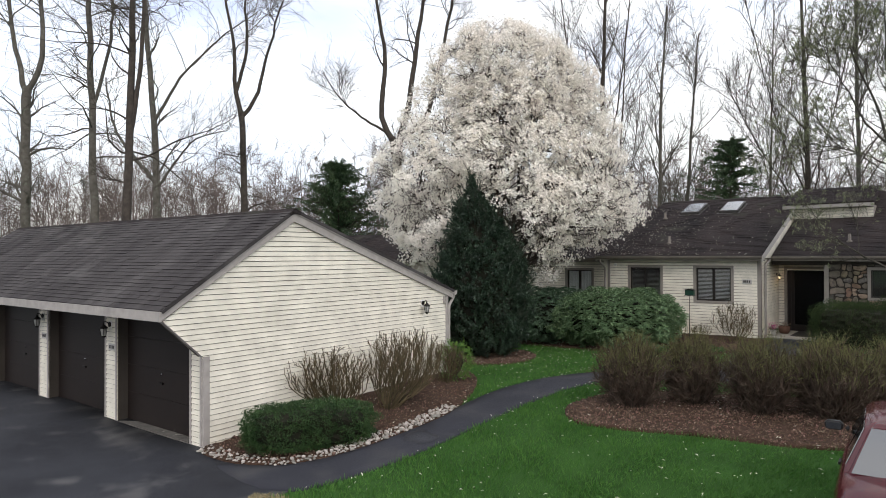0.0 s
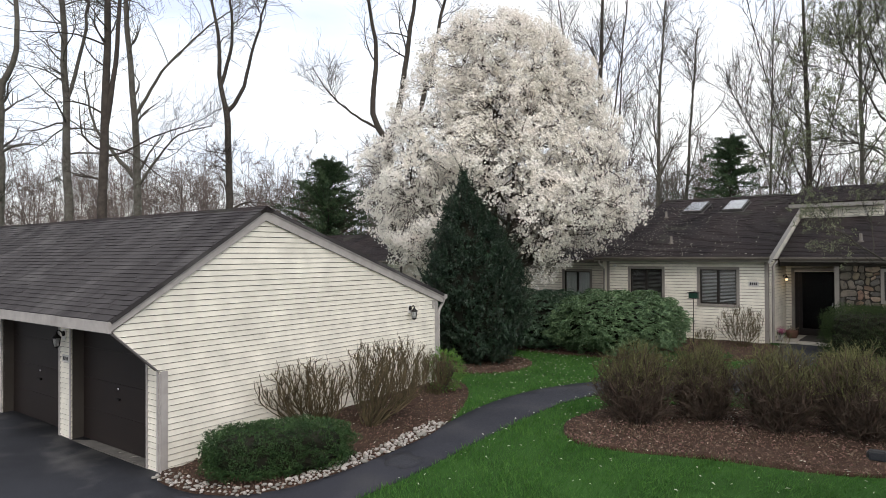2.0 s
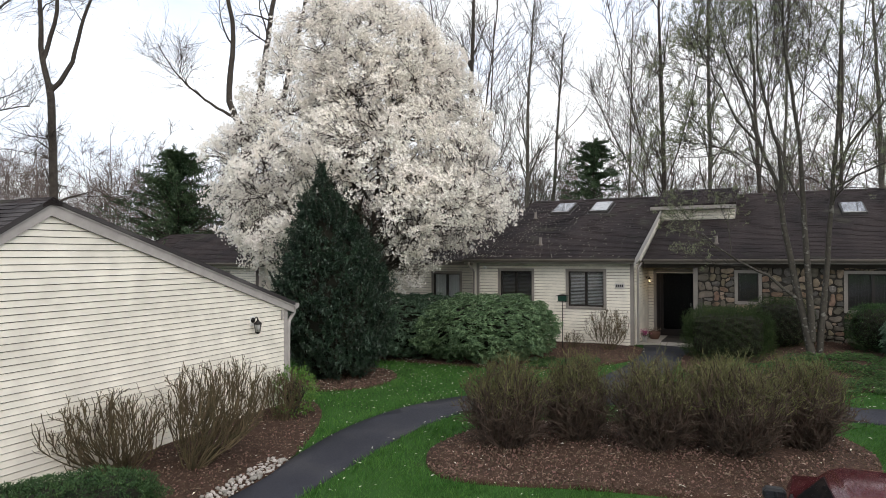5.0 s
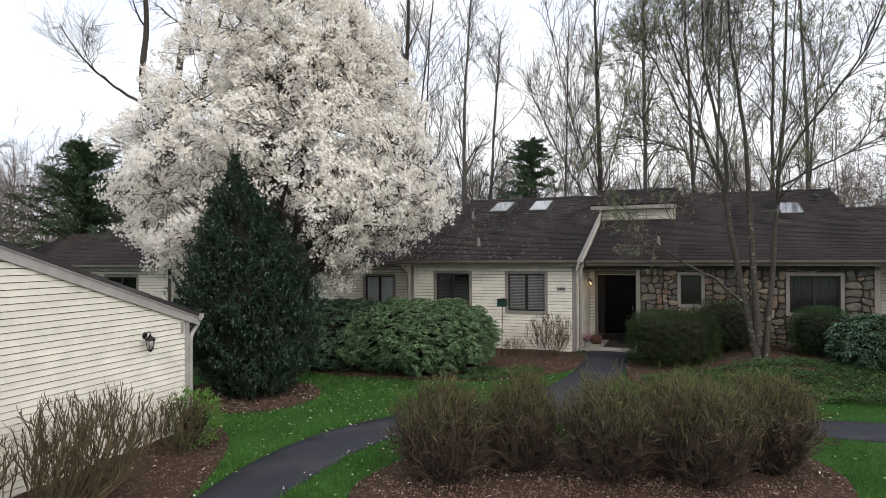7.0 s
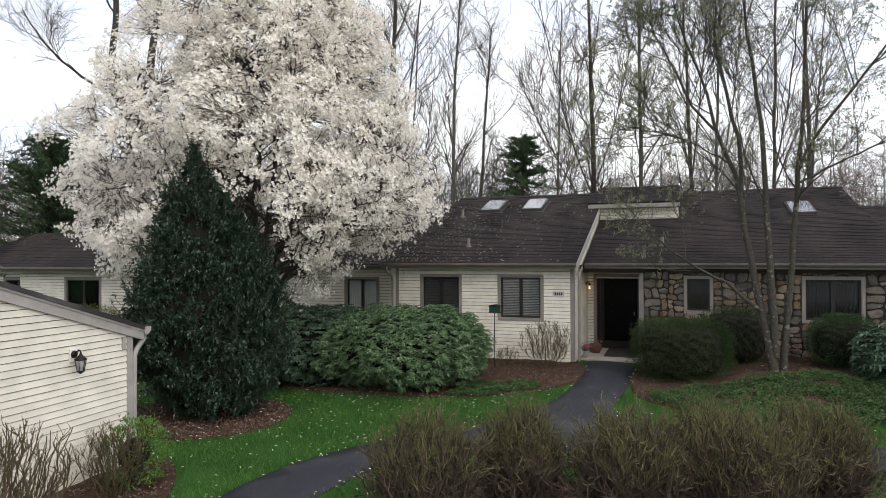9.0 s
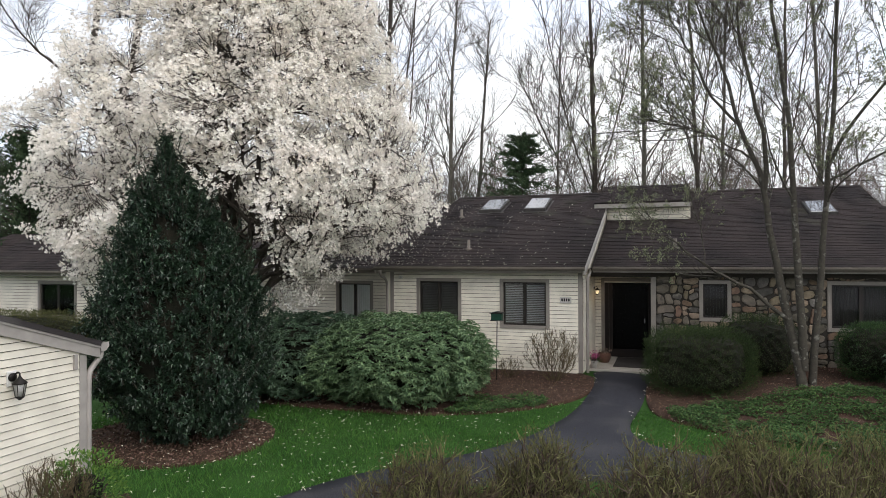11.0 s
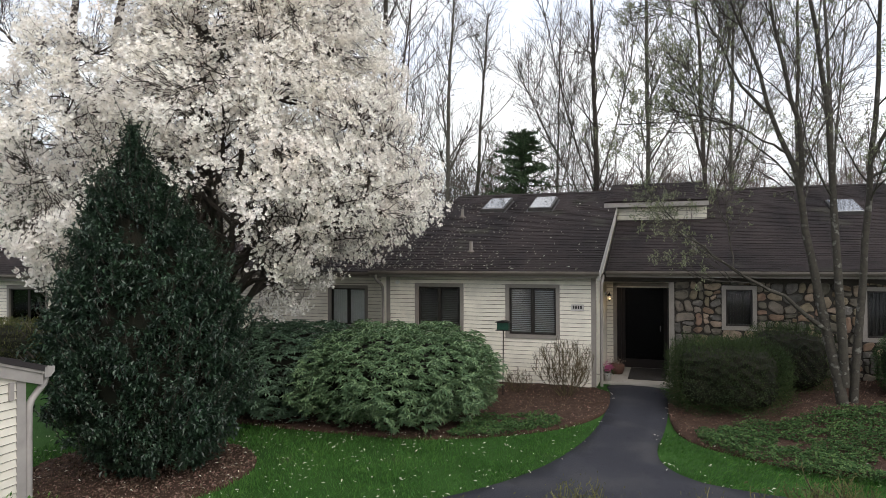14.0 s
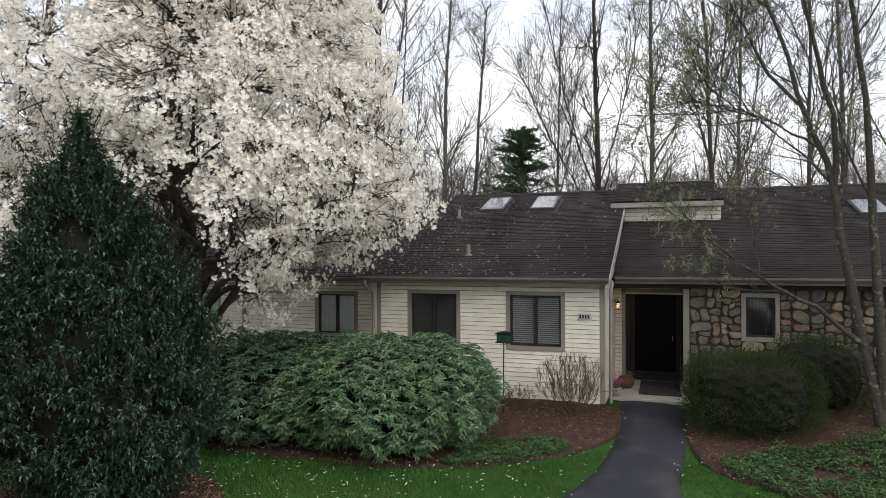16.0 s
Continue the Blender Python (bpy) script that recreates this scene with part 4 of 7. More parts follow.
for u0, u1, y, zz in ((-9.68, -4.36, 27.85, 4.94), (-14.4, -9.69, 28.7, 4.73), (-4.35, 3.1, 29.4, 5.03), (3.11, 11, 27.0, 4.2)):
    wpart("ridge_cap", prism([(y - 0.16, zz - 0.055), (y, zz + 0.012), (y + 0.16, zz - 0.055), (y + 0.16, zz - 0.03), (y, zz + 0.04), (y - 0.16, zz - 0.03)], "x", u0, u1), SHINGLE_H, house)
wpart("gable_end", prism([(22.7, 2.56), (36.0, 2.56), (29.2, 4.80)], "x", 2.95, 3.1), SIDING, house)
wpart("gable_end", prism([(21.5, 2.55), (34.4, 2.55), (27.85, 4.80)], "x", -9.66, -9.52), SIDING, house)
# the step between the two roofs, with flashing
wpart("gable_end", prism([(21.35, 2.58), (27.85, 4.80), (34.0, 2.6)], "x", -4.52, -4.40), SIDING, house)
wpart("rake_board", prism([(20.92, 2.64), (27.85, 4.93), (27.85, 4.74), (20.92, 2.46)], "x", -4.395, -4.345), FLASH, house, "pale weathered rake board")
wpart("rake_board", prism([(20.92, 2.64), (27.85, 4.93), (27.85, 4.76), (20.92, 2.48)], "x", -9.70, -9.665), TRIM, house)
for u0, u1, y, zz in ((-9.68, -4.36, 20.93, 2.66), (-14.4, -9.70, 22.2, 2.58), (-19.0, -14.41, 24.15, 2.51), (-4.34, 11.0, 22.28, 2.64)):
    wpart("eave_fascia", boxes((u0, u1, y - 0.004, y + 0.03, zz - 0.16, zz - 0.02)), TRIM, house)
    gutter_run(house, u0, u1, y - 0.006, zz - 0.012)
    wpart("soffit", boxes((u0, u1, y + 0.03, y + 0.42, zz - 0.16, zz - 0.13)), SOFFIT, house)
for pts in ([(-9.5, 20.86, 2.55), (-9.5, 20.86, 2.42), (-9.5, 21.24, 2.30), (-9.5, 21.28, 2.1), (-9.5, 21.28, 1.0), (-9.5, 21.28, 0.15)],
            [(-4.40, 22.2, 2.52), (-4.38, 22.0, 2.45), (-4.36, 21.45, 2.40), (-4.36, 21.38, 2.2), (-4.36, 21.38, 1.0), (-4.36, 21.36, 0.15)]):
    V, F = line_tube(pts, 0.035, 8)
    wpart("downspout", mesh_of("downspout", V, F, True), TRIM, house)
# raised clerestory on the roof beside the step
wpart("clerestory", boxes((-4.38, -1.96, 26.22, 28.4, 3.6, 4.40)), TRIM, house)
zc = 3.80
while zc < 4.25:
    wpart("siding_board", block(face_y(26.22), -4.36, -1.965, 0.001, 0.017, zc, zc + 0.090, dt=0.013), SIDING, house)
    zc += 0.102
wpart("clerestory_fascia", boxes((-4.70, -1.92, 25.93, 25.97, 4.32, 4.46)), FASCIA, house, "pale board under the raised roof")
roof(house, (-4.70, -1.92), 25.92, 4.485, 29.2, 5.29, SHINGLE_H, seed=16)
wpart("clerestory", boxes((-4.38, -2.05, 28.4, 29.1, 4.2, 5.0)), TRIM, house)


def skylight(u0, u1, ya, yb, y0, z0):
    s = 0.331
    za, zb = z0 + s * (ya - y0), z0 + s * (yb - y0)
    p = wpart("skylight", prism([(ya, za - 0.05), (yb, zb - 0.05), (yb, zb + 0.11), (ya, za + 0.11)], "x", u0, u1, bevel=0.008), SKYFRAME, house, "flat metal-framed skylight")
    wpart("pane", prism([(ya + 0.06, za + 0.13), (yb - 0.06, zb + 0.09), (yb - 0.06, zb + 0.122), (ya + 0.06, za + 0.145)], "x", u0 + 0.05, u1 - 0.05), SKYDOME, p, "clouded grey skylight pane")
    wpart("flashing", prism([(ya - 0.08, za - 0.01), (ya, za + 0.018), (yb + 0.06, zb + 0.037), (yb + 0.06, zb + 0.005)], "x", u0 - 0.05, u1 + 0.05), SKYFRAME, p)


skylight(-8.32, -7.6, 25.75, 27.0, 20.93, 2.65)
skylight(-6.87, -6.17, 25.75, 27.0, 20.93, 2.65)
skylight(1.15, 1.85, 26.3, 27.5, 22.28, 2.63)
for u, y, zz in ((-8.75, 25.3, 4.10), (-7.55, 22.2, 3.07), (-2.4, 23.6, 3.07)):
    p = wpart("vent_pipe", lathe([(0.09, -0.05), (0.085, 0.03), (0.045, 0.05), (0.042, 0.26), (0.03, 0.26)], 10, pose(u, y, zz)), GUTTER, house)
# porch slab, inner rooms
wpart("porch_slab", boxes((-4.46, -2.87, 21.98, WD + 0.05, -0.05, 0.135), bevel=0.012), CONCRETE, house, "pale concrete doorstep")
for row in ((-13.9, 11, WD + 0.16, 34, 0.0, 0.12), (-9.42, -4.6, WA + 0.15, WD + 0.15, 0.0, 0.12), (-2.6, 11, WB + 0.25, WD + 0.15, 0.0, 0.12)):
    wpart("floor_slab", boxes(row), ROOM, house)
wpart("inner_wall", boxes((-13.8, 11, 26.0, 26.12, 0.12, 2.5)), ROOM, house)
for row in ((-13.8, -9.6, WL + 0.2, 26.1, 2.42, 2.46), (-9.4, -4.62, WA + 0.2, 26.1, 2.47, 2.50), (-2.58, 11, WB + 0.3, 26.1, 2.47, 2.50)):
    wpart("ceiling_board", boxes(row), ROOM, house)
wpart("wall", boxes((-13.9, 11, 33.9, 34.1, -0.1, 2.7)), SIDING, house)
wpart("smoke_alarm", lathe([(0.05, 0), (0.05, 0.05), (0.03, 0.06)], 12, pose(-9.12, WA - 0.02, 2.36, 90)), WHITE_PL, house, "small white eave spotlight")
# right of the stone: post, dim recess and plain wall
wpart("corner_board", boxes((2.84, 2.98, WB - 0.03, WB + 0.2, 0.1, 2.36)), TRIM, house)
wall(house, face_y(WD + 0.2), 2.9, 11.0, 0.12, 2.56)
wpart("wall", boxes((2.84, 2.96, WB + 0.2, WD + 0.2, 0.0, 2.5)), TRIM, house)

# ---- the fieldstone wall: uneven stones set in mortar ----
def stone_wall():
    rng = np.random.default_rng(21)
    u0, u1, z0, z1 = -2.86, 2.84, 0.05, 2.38
    core = wall(house, face_y(WB), u0, u1, z0, z1, (W3, W4), boards=None, core=MORTAR, thick=0.25, name="stone_wall")
    tagged(core, "rubble wall of brown and grey fieldstone")
    regions = [(u0, W3[0], z0, z1), (W3[0], W3[1], z0, W3[2]), (W3[0], W3[1], W3[3], z1), (W3[1], W4[0], z0, z1), (W4[0], W4[1], z0, W4[2]), (W4[0], W4[1], W4[3], z1), (W4[1], u1, z0, z1)]
    todo = list(regions)
    while todo:
        a, b, c, d = todo.pop()
        wide, high = b - a, d - c
        if wide * high > rng.uniform(0.030, 0.115) and max(wide, high) > 0.2 or max(wide / high, high / wide) > 2.4:
            k = rng.uniform(0.36, 0.64)
            if wide > high * rng.uniform(0.75, 1.5):
                todo += [(a, a + wide * k, c, d), (a + wide * k, b, c, d)]
            else:
                todo += [(a, b, c, c + high * k), (a, b, c + high * k, d)]
            continue
        j = rng.uniform(0.010, 0.062, 8) * min(1, 4 * min(wide, high))
        p = [(a + j[0], c + j[1]), ((a + b) / 2, c + 0.008), (b - j[2], c + j[3]), (b - 0.008, (c + d) / 2), (b - j[4], d - j[5]), ((a + b) / 2, d - 0.008), (a + j[6], d - j[7]), (a + 0.008, (c + d) / 2)]
        p = rounded(p, 1)
        warp = lambda x, z: (x + 0.085 * noise.noise(Vector((x * 2.6, z * 2.6, 1))) + 0.03 * noise.noise(Vector((x * 7, z * 7, 4))), z + 0.085 * noise.noise(Vector((x * 2.6, z * 2.6, 9))) + 0.03 * noise.noise(Vector((x * 7, z * 7, 6))))
        lim = next(g for g in regions if g[0] - 1e-6 <= a and b <= g[1] + 1e-6 and g[2] - 1e-6 <= c and d <= g[3] + 1e-6)
        p = [(min(max(x, lim[0] + 0.004), lim[1] - 0.004), min(max(z, lim[2] + 0.004), lim[3] - 0.004)) for x, z in (warp(*q) for q in p)]
        mx, mz = sum(q[0] for q in p) / len(p), sum(q[1] for q in p) / len(p)
        bm, proud = bmesh.new(), rng.uniform(0.03, 0.065)
        rings = []
        for k, d in ((1.0, -0.02), (0.985, proud * 0.55), (0.86, proud), (0.5, proud + rng.uniform(-0.004, 0.01))):
            rings.append([bm.verts.new((mx + (q[0] - mx) * k + rng.normal() * 0.003, WB - d - rng.normal() * 0.003, mz + (q[1] - mz) * k + rng.normal() * 0.003)) for q in p])
        for r0, r1 in zip(rings, rings[1:]):
            for k in range(len(p)):
                bm.faces.new((r0[k], r0[(k + 1) % len(p)], r1[(k + 1) % len(p)], r1[k]))
        bm.faces.new(rings[-1])
        bmesh.ops.recalc_face_normals(bm, faces=bm.faces)
        wpart("stone", bm, STONES[int(rng.choice(4, p=(0.34, 0.30, 0.14, 0.22)))], core)


stone_wall()
# no curtain known here: dark sheets added to keep both windows dark
window(house, face_y(WB), *W3, inside_kind="dark stand-in curtain", lites=1)
window(house, face_y(WB), *W4, inside_kind="dark stand-in curtain")

# ---- neighbouring house beyond the garage ----
left_house = thing("neighbour_house", (-21.0, 22.5, 0.0), "low neighbouring house with pale lap siding and hipped shingle roof", "house")
wall(left_house, face_y(20.0), -22.4, -17.6, -0.1, 2.42, ((-20.4, -18.85, 1.1, 2.2),))
window(left_house, face_y(20.0), -20.4, -18.85, 1.1, 2.2, inside_kind="curtain")
wall(left_house, face_y(21.3), -27.0, -22.4, -0.1, 2.42, ((-25.0, -23.6, 0.9, 2.1),))
window(left_house, face_y(21.3), -25.0, -23.6, 0.9, 2.1, inside_kind="")
for row in ((-17.75, -17.6, 20.15, 24.65, -0.1, 2.42), (-27.0, -26.85, 21.45, 24.65, -0.1, 2.42), (-27.0, -17.6, 24.65, 24.8, -0.1, 2.42)):
    wpart("wall", boxes(row), SIDING, left_house)
wpart("wall", boxes((-22.4, -22.25, 20.15, 21.3, -0.1, 2.42)), SIDING, left_house)
roof(left_house, (-22.7, -17.2), 19.6, 2.52, 22.4, 3.72, SHINGLE_H, seed=31, ends=lambda t: (-22.7 - 1.0 * t, -17.2 - 2.2 * t))
roof(left_house, (-27.4, -22.7), 20.9, 2.52, 22.4, 3.72, SHINGLE_H, seed=32, ends=lambda t: (-27.4 + 2.6 * t, -22.6))
roof(left_house, (-27.4, -17.2), 25.2, 2.52, 22.4, 3.72, SHINGLE_H, expo=0.4, width=0.9, seed=33, ends=lambda t: (-27.4 + 2.6 * t, -17.2 - 2.2 * t))
roof(left_house, (19.6, 25.2), -17.2, 2.52, -19.4, 3.72, SHINGLE_H, seed=34, across=True, ends=lambda t: (19.6 + 2.8 * t, 25.2 - 2.8 * t))
roof(left_house, (20.9, 25.2), -27.4, 2.52, -24.8, 3.72, SHINGLE_H, seed=35, across=True, ends=lambda t: (20.9 + 1.5 * t, 25.2 - 2.8 * t))
wpart("eave_fascia", boxes((-22.7, -17.2, 19.58, 19.62, 2.36, 2.52), (-27.4, -22.7, 20.88, 20.92, 2.36, 2.52)), TRIM, left_house)
gutter_run(left_house, -22.7, -17.2, 19.575, 2.52)
gutter_run(left_house, -27.4, -22.71, 20.875, 2.52)
wpart("soffit", boxes((-22.7, -17.2, 19.62, 20.1, 2.37, 2.40), (-27.4, -22.7, 20.92, 21.4, 2.37, 2.40)), SOFFIT, left_house)


# ---- plants: branches ----
RIGHT = np.array((0.785, 0.62, 0.0))


def resample(points, k, rng, wig=0.0):
    """A smooth line of k points through a few."""
    p = np.array(points, float)
    for _ in range(2):
        q = np.empty((2 * len(p) - 2, 3))
        q[0::2], q[1::2] = 0.75 * p[:-1] + 0.25 * p[1:], 0.25 * p[:-1] + 0.75 * p[1:]
        p = np.vstack([p[:1], q, p[-1:]])
    s = np.concatenate([[0], np.cumsum(np.linalg.norm(np.diff(p, axis=0), axis=1))])
    t = np.linspace(0, s[-1], k)
    out = np.stack([np.interp(t, s, p[:, i]) for i in range(3)], 1)
    out[1:] += rng.normal(size=(k - 1, 3)) * wig
    return out


def grow(P, R, count, span, length, angle, lift, wig, k, rng, ratio=0.55, tip=0.004, rmin=0.006, shrink=0.5):
    """Side branches on many lines at once. length: in metres, least and most; angle: degrees off the parent; lift: pull upwards."""
    B, kp, _ = P.shape
    t = rng.uniform(*span, (B, count))
    x = t * (kp - 1)
    i = np.clip(x.astype(int), 0, kp - 2)
    f = (x - i)[..., None]
    b = np.arange(B)[:, None]
    base = P[b, i] * (1 - f) + P[b, i + 1] * f
    rad = (R[b, i] * (1 - f[..., 0]) + R[b, i + 1] * f[..., 0])
    d = unit(P[b, i + 1] - P[b, i])
    q = rng.normal(size=d.shape)
    q = unit(q - (q * d).sum(-1, keepdims=True) * d)
    a = np.radians(rng.uniform(*angle, (B, count)))[..., None]
    d = unit(np.cos(a) * d + np.sin(a) * q + np.array([0, 0, 1.0]) * lift * 0.6)
    L = rng.uniform(*length, (B, count)) * (1 - shrink * t)
    N = B * count
    base, d, L, rad = base.reshape(N, 3), d.reshape(N, 3), L.reshape(N), rad.reshape(N)
    out = np.empty((N, k, 3))
    out[:, 0] = base
    for j in range(1, k):
        d = unit(d + rng.normal(size=(N, 3)) * wig + np.array([0, 0, 1.0]) * lift / k)
        out[:, j] = out[:, j - 1] + d * (L / (k - 1))[:, None]
    r0 = np.maximum(rad * ratio, rmin)
    return out, r0[:, None] * (1 - np.linspace(0, 1, k)[None]) + tip * np.linspace(0, 1, k)[None]


def stems_of(lines, k, rng, wig):
    P = np.stack([resample(pts, k, rng, wig) for pts, _, _ in lines])
    R = np.stack([b + (a - b) * (1 - np.linspace(0, 1, k)) ** 1.25 for _, a, b in lines])
    return P, R


def lateral(pts):
    """Points given as metres across and metres up, in the plane that runs along the row of trees."""
    return [tuple(RIGHT * a) [:2] + (h,) for a, h in pts]


def bare_tree(name, at, lines, label, bark, seed, n1=12, n2=8, n3=6, len1=(1.8, 4.6), len2=(0.8, 2.6), len3=(0.4, 1.5), span=(0.3, 1.0), angle=(30, 65), lift=0.25, leaves=0, r_tip=0.005, wig=0.022, k=16, thick=1.0, wig1=0.12, limb_ratio=0.40, clear=None):
    rng = np.random.default_rng(seed)
    t = thing(name, at, label, "tree")
    P, R = stems_of(lines, k, rng, wig)
    V, F = tubes(P, R, 9)
    part("trunk", mesh_of("trunk", V, F, True), bark, t)
    P1, R1 = grow(P, R, n1, span, len1, angle, lift, wig1, 9, rng, limb_ratio, r_tip * thick, 0.020 * thick, 0.6)
    if clear:
        P1, R1 = P1[clear(P1[:, -1])], R1[clear(P1[:, -1])]
    P2, R2 = grow(P1, R1, n2, (0.2, 1.0), len2, (25, 60), lift * 0.8, wig1 * 1.1, 5, rng, 0.55, r_tip * 0.8 * thick, 0.0105 * thick)
    if clear:
        P2, R2 = P2[clear(P2[:, -1])], R2[clear(P2[:, -1])]
    P3, R3 = grow(P2, R2, n3, (0.15, 1.0), len3, (20, 60), lift * 0.6, 0.2, 3, rng, 0.6, r_tip * 0.7 * thick, 0.0062 * thick)
    part("limb_growth", mesh_of("limbs", *tubes(P1, R1, 5), True), bark, t, "bare spreading limbs", "stuff")
    part("twig_mass", mesh_of("twigs", *join([tubes(P2, R2, 4)])), bark, t, "fine bare twigs", "stuff")
    part("twig_mass", mesh_of("twigs", *ribbons(P3, R3 * 1.1, rng)), bark, t, "fine bare twigs", "stuff")
    if leaves:
        ends = P3[:, -1][rng.choice(len(P3), leaves)]
        ends = np.repeat(ends, 3, 0) + rng.normal(size=(leaves * 3, 3)) * 0.03
        d = rng.normal(size=ends.shape) + np.array([0, 0, 0.5])
        T, F = leaf_shape(0.42)
        part("young_foliage", mesh_of("leaves", *scatter(T, F, ends, frames_of(d), rng.uniform(0.030, 0.068, len(ends)))), BUDLEAF, t, "sparse young grey-green leaves", "stuff")
    return t


BARE = "tall bare tree with grey bark and fine twigs, in early spring"
bare_tree("bare_tree", (-30.4, 10.2, -0.2), [(lateral([(0, 0), (0, 7), (0, 10.1)]), 0.21, 0.17), (lateral([(0, 9.8), (-.45, 11.6), (-.7, 13), (-.9, 17)]), 0.11, 0.05), (lateral([(0, 9.8), (.6, 10.6), (.76, 12), (.6, 13.5), (.5, 18)]), 0.12, 0.05)],
          "tall bare tree forked high into two stems", BARK_GREY, 101, n1=11, n2=6, n3=5, len1=(2.2, 5.5), wig1=0.18, thick=0.8)
bare_tree("bare_tree", (-24.5, 10.4, -0.2), [(lateral([(0, 0), (0, 6), (-.1, 9.5), (-.2, 12.5), (-.25, 18)]), 0.18, 0.06), (lateral([(-.05, 8.3), (.45, 9.8), (.7, 11.5), (.9, 15)]), 0.07, 0.03)],
          "tall slim bare tree with level side branches", BARK_GREY, 102, n1=21, n2=6, n3=4, angle=(55, 88), lift=0.0, len1=(2.2, 6.0), wig1=0.18, thick=0.75, limb_ratio=0.30)
bare_tree("bare_tree", (-22.6, 10.7, -0.2), [(lateral([(0, 0), (.05, 6.5), (.2, 9.7), (.2, 11.7), (.25, 17)]), 0.19, 0.07), (lateral([(.1, 7.0), (.5, 9.5), (.6, 11.6), (.7, 16)]), 0.09, 0.04)],
          "tall dark-barked bare tree with level side branches", BARK_DARK, 103, n1=20, n2=6, n3=4, angle=(50, 88), lift=0.02, len1=(2.2, 6.0), wig1=0.18, thick=0.75, limb_ratio=0.30)
bare_tree("bare_tree", (-28.0, 14.6, -0.2), [(lateral([(0, 0), (0, 6.5), (-.2, 10.4), (-.5, 13), (-.6, 19)]), 0.21, 0.07), (lateral([(0, 6.2), (-1.2, 7.6), (-2.0, 8.7), (-2.3, 11)]), 0.10, 0.03), (lateral([(0, 5.9), (1.0, 7.4), (1.8, 8.3), (3.2, 8.6)]), 0.07, 0.02), (lateral([(-.1, 9), (1.0, 11), (2.6, 12.6), (4.6, 14)]), 0.08, 0.02)],
          BARE, BARK_GREY, 104, n1=11, n2=6, n3=5, len1=(2.0, 5.0), wig1=0.18, thick=0.8)
bare_tree("bare_tree", (-26.4, 18.0, 0.0), [(lateral([(0, 0), (.1, 4.7), (.05, 7), (-.05, 9.6)]), 0.18, 0.14), (lateral([(-.05, 9.4), (-.3, 10.5), (-.4, 11.5), (-.35, 13), (-.9, 15), (-1.2, 18)]), 0.12, 0.03),
                                            (lateral([(-.3, 10.6), (.05, 11.6), (.25, 13), (.1, 15), (.4, 18)]), 0.09, 0.03), (lateral([(0, 9.4), (.35, 9.7), (.75, 10.4), (1.2, 12.5), (1.8, 14.5), (2.3, 16)]), 0.10, 0.03)],
          "bare tree forked into three bent stems", BARK_DARK, 105, n1=8, len1=(1.0, 3.2), n2=6, n3=7, lift=0.05, span=(0.3, 1), wig1=0.2)
bare_tree("bare_tree", (-23.4, 25.6, 0.2), [(lateral([(0, 0), (.1, 7.6), (-.15, 8.9)]), 0.33, 0.28), (lateral([(-.1, 8.6), (-.75, 9.6), (-.85, 11), (-.6, 12.2), (-.6, 14), (-1.1, 16.2), (-1.4, 20)]), 0.17, 0.05), (lateral([(-.5, 9.2), (-1.8, 9.9), (-3.3, 11.2), (-4, 12.6)]), 0.08, 0.02),
                                            (lateral([(0, 8.6), (.6, 10), (.9, 12.5), (1.2, 14.6), (1.5, 16.5), (1.9, 20)]), 0.19, 0.06), (lateral([(.1, 8.7), (1.0, 9.3), (1.7, 10), (2.1, 11.9), (2.6, 13.7), (3.0, 16), (3.4, 20)]), 0.16, 0.05), (lateral([(1.2, 9.1), (2.4, 9.8), (3.5, 10.1)]), 0.09, 0.03)],
          "large bare tree spreading into several curved stems", BARK_DARK, 106, n1=10, len1=(1.5, 4), wig1=0.2, thick=0.85)
UPRIGHT = "tall bare tree with many upswept branches behind the house"
bare_tree("bare_tree", (-15.9, 35.2, 0.3), [(lateral([(0, 0), (0, 8), (.1, 13), (.5, 22)]), 0.22, 0.06), (lateral([(0, 5), (-1.2, 9), (-1.9, 14), (-2.6, 20)]), 0.055, 0.025), (lateral([(0, 7), (1.0, 11), (1.6, 16), (2.2, 22)]), 0.055, 0.025)],
          UPRIGHT, BARK_DARK, 107, n1=22, n2=9, n3=7, span=(0.14, 0.97), angle=(20, 46), lift=0.34, len1=(3.0, 8.5), len2=(1.0, 3.4), len3=(0.5, 1.7), wig1=0.12, thick=1.15, limb_ratio=0.46)
bare_tree("bare_tree", (-16.2, 44.6, 0.3), [(lateral([(0, 0), (.5, 8), (.4, 12), (1.0, 20)]), 0.2, 0.05)], UPRIGHT, BARK_GREY, 108, n1=26, n2=9, n3=6, span=(0.14, 0.97), angle=(20, 46), lift=0.34, len1=(3.0, 8.5), len2=(1.0, 3.4), len3=(0.5, 1.7), wig1=0.12, thick=1.15, limb_ratio=0.46)
bare_tree("bare_tree", (-14.9, 45.6, 0.3), [(lateral([(0, 0), (.8, 7), (1.0, 11.5), (1.6, 18)]), 0.17, 0.04)], UPRIGHT, BARK_GREY, 109, n1=26, n2=9, n3=6, span=(0.14, 0.97), angle=(20, 46), lift=0.34, len1=(3.0, 8.5), len2=(1.0, 3.4), len3=(0.5, 1.7), wig1=0.12, thick=1.15, limb_ratio=0.46)
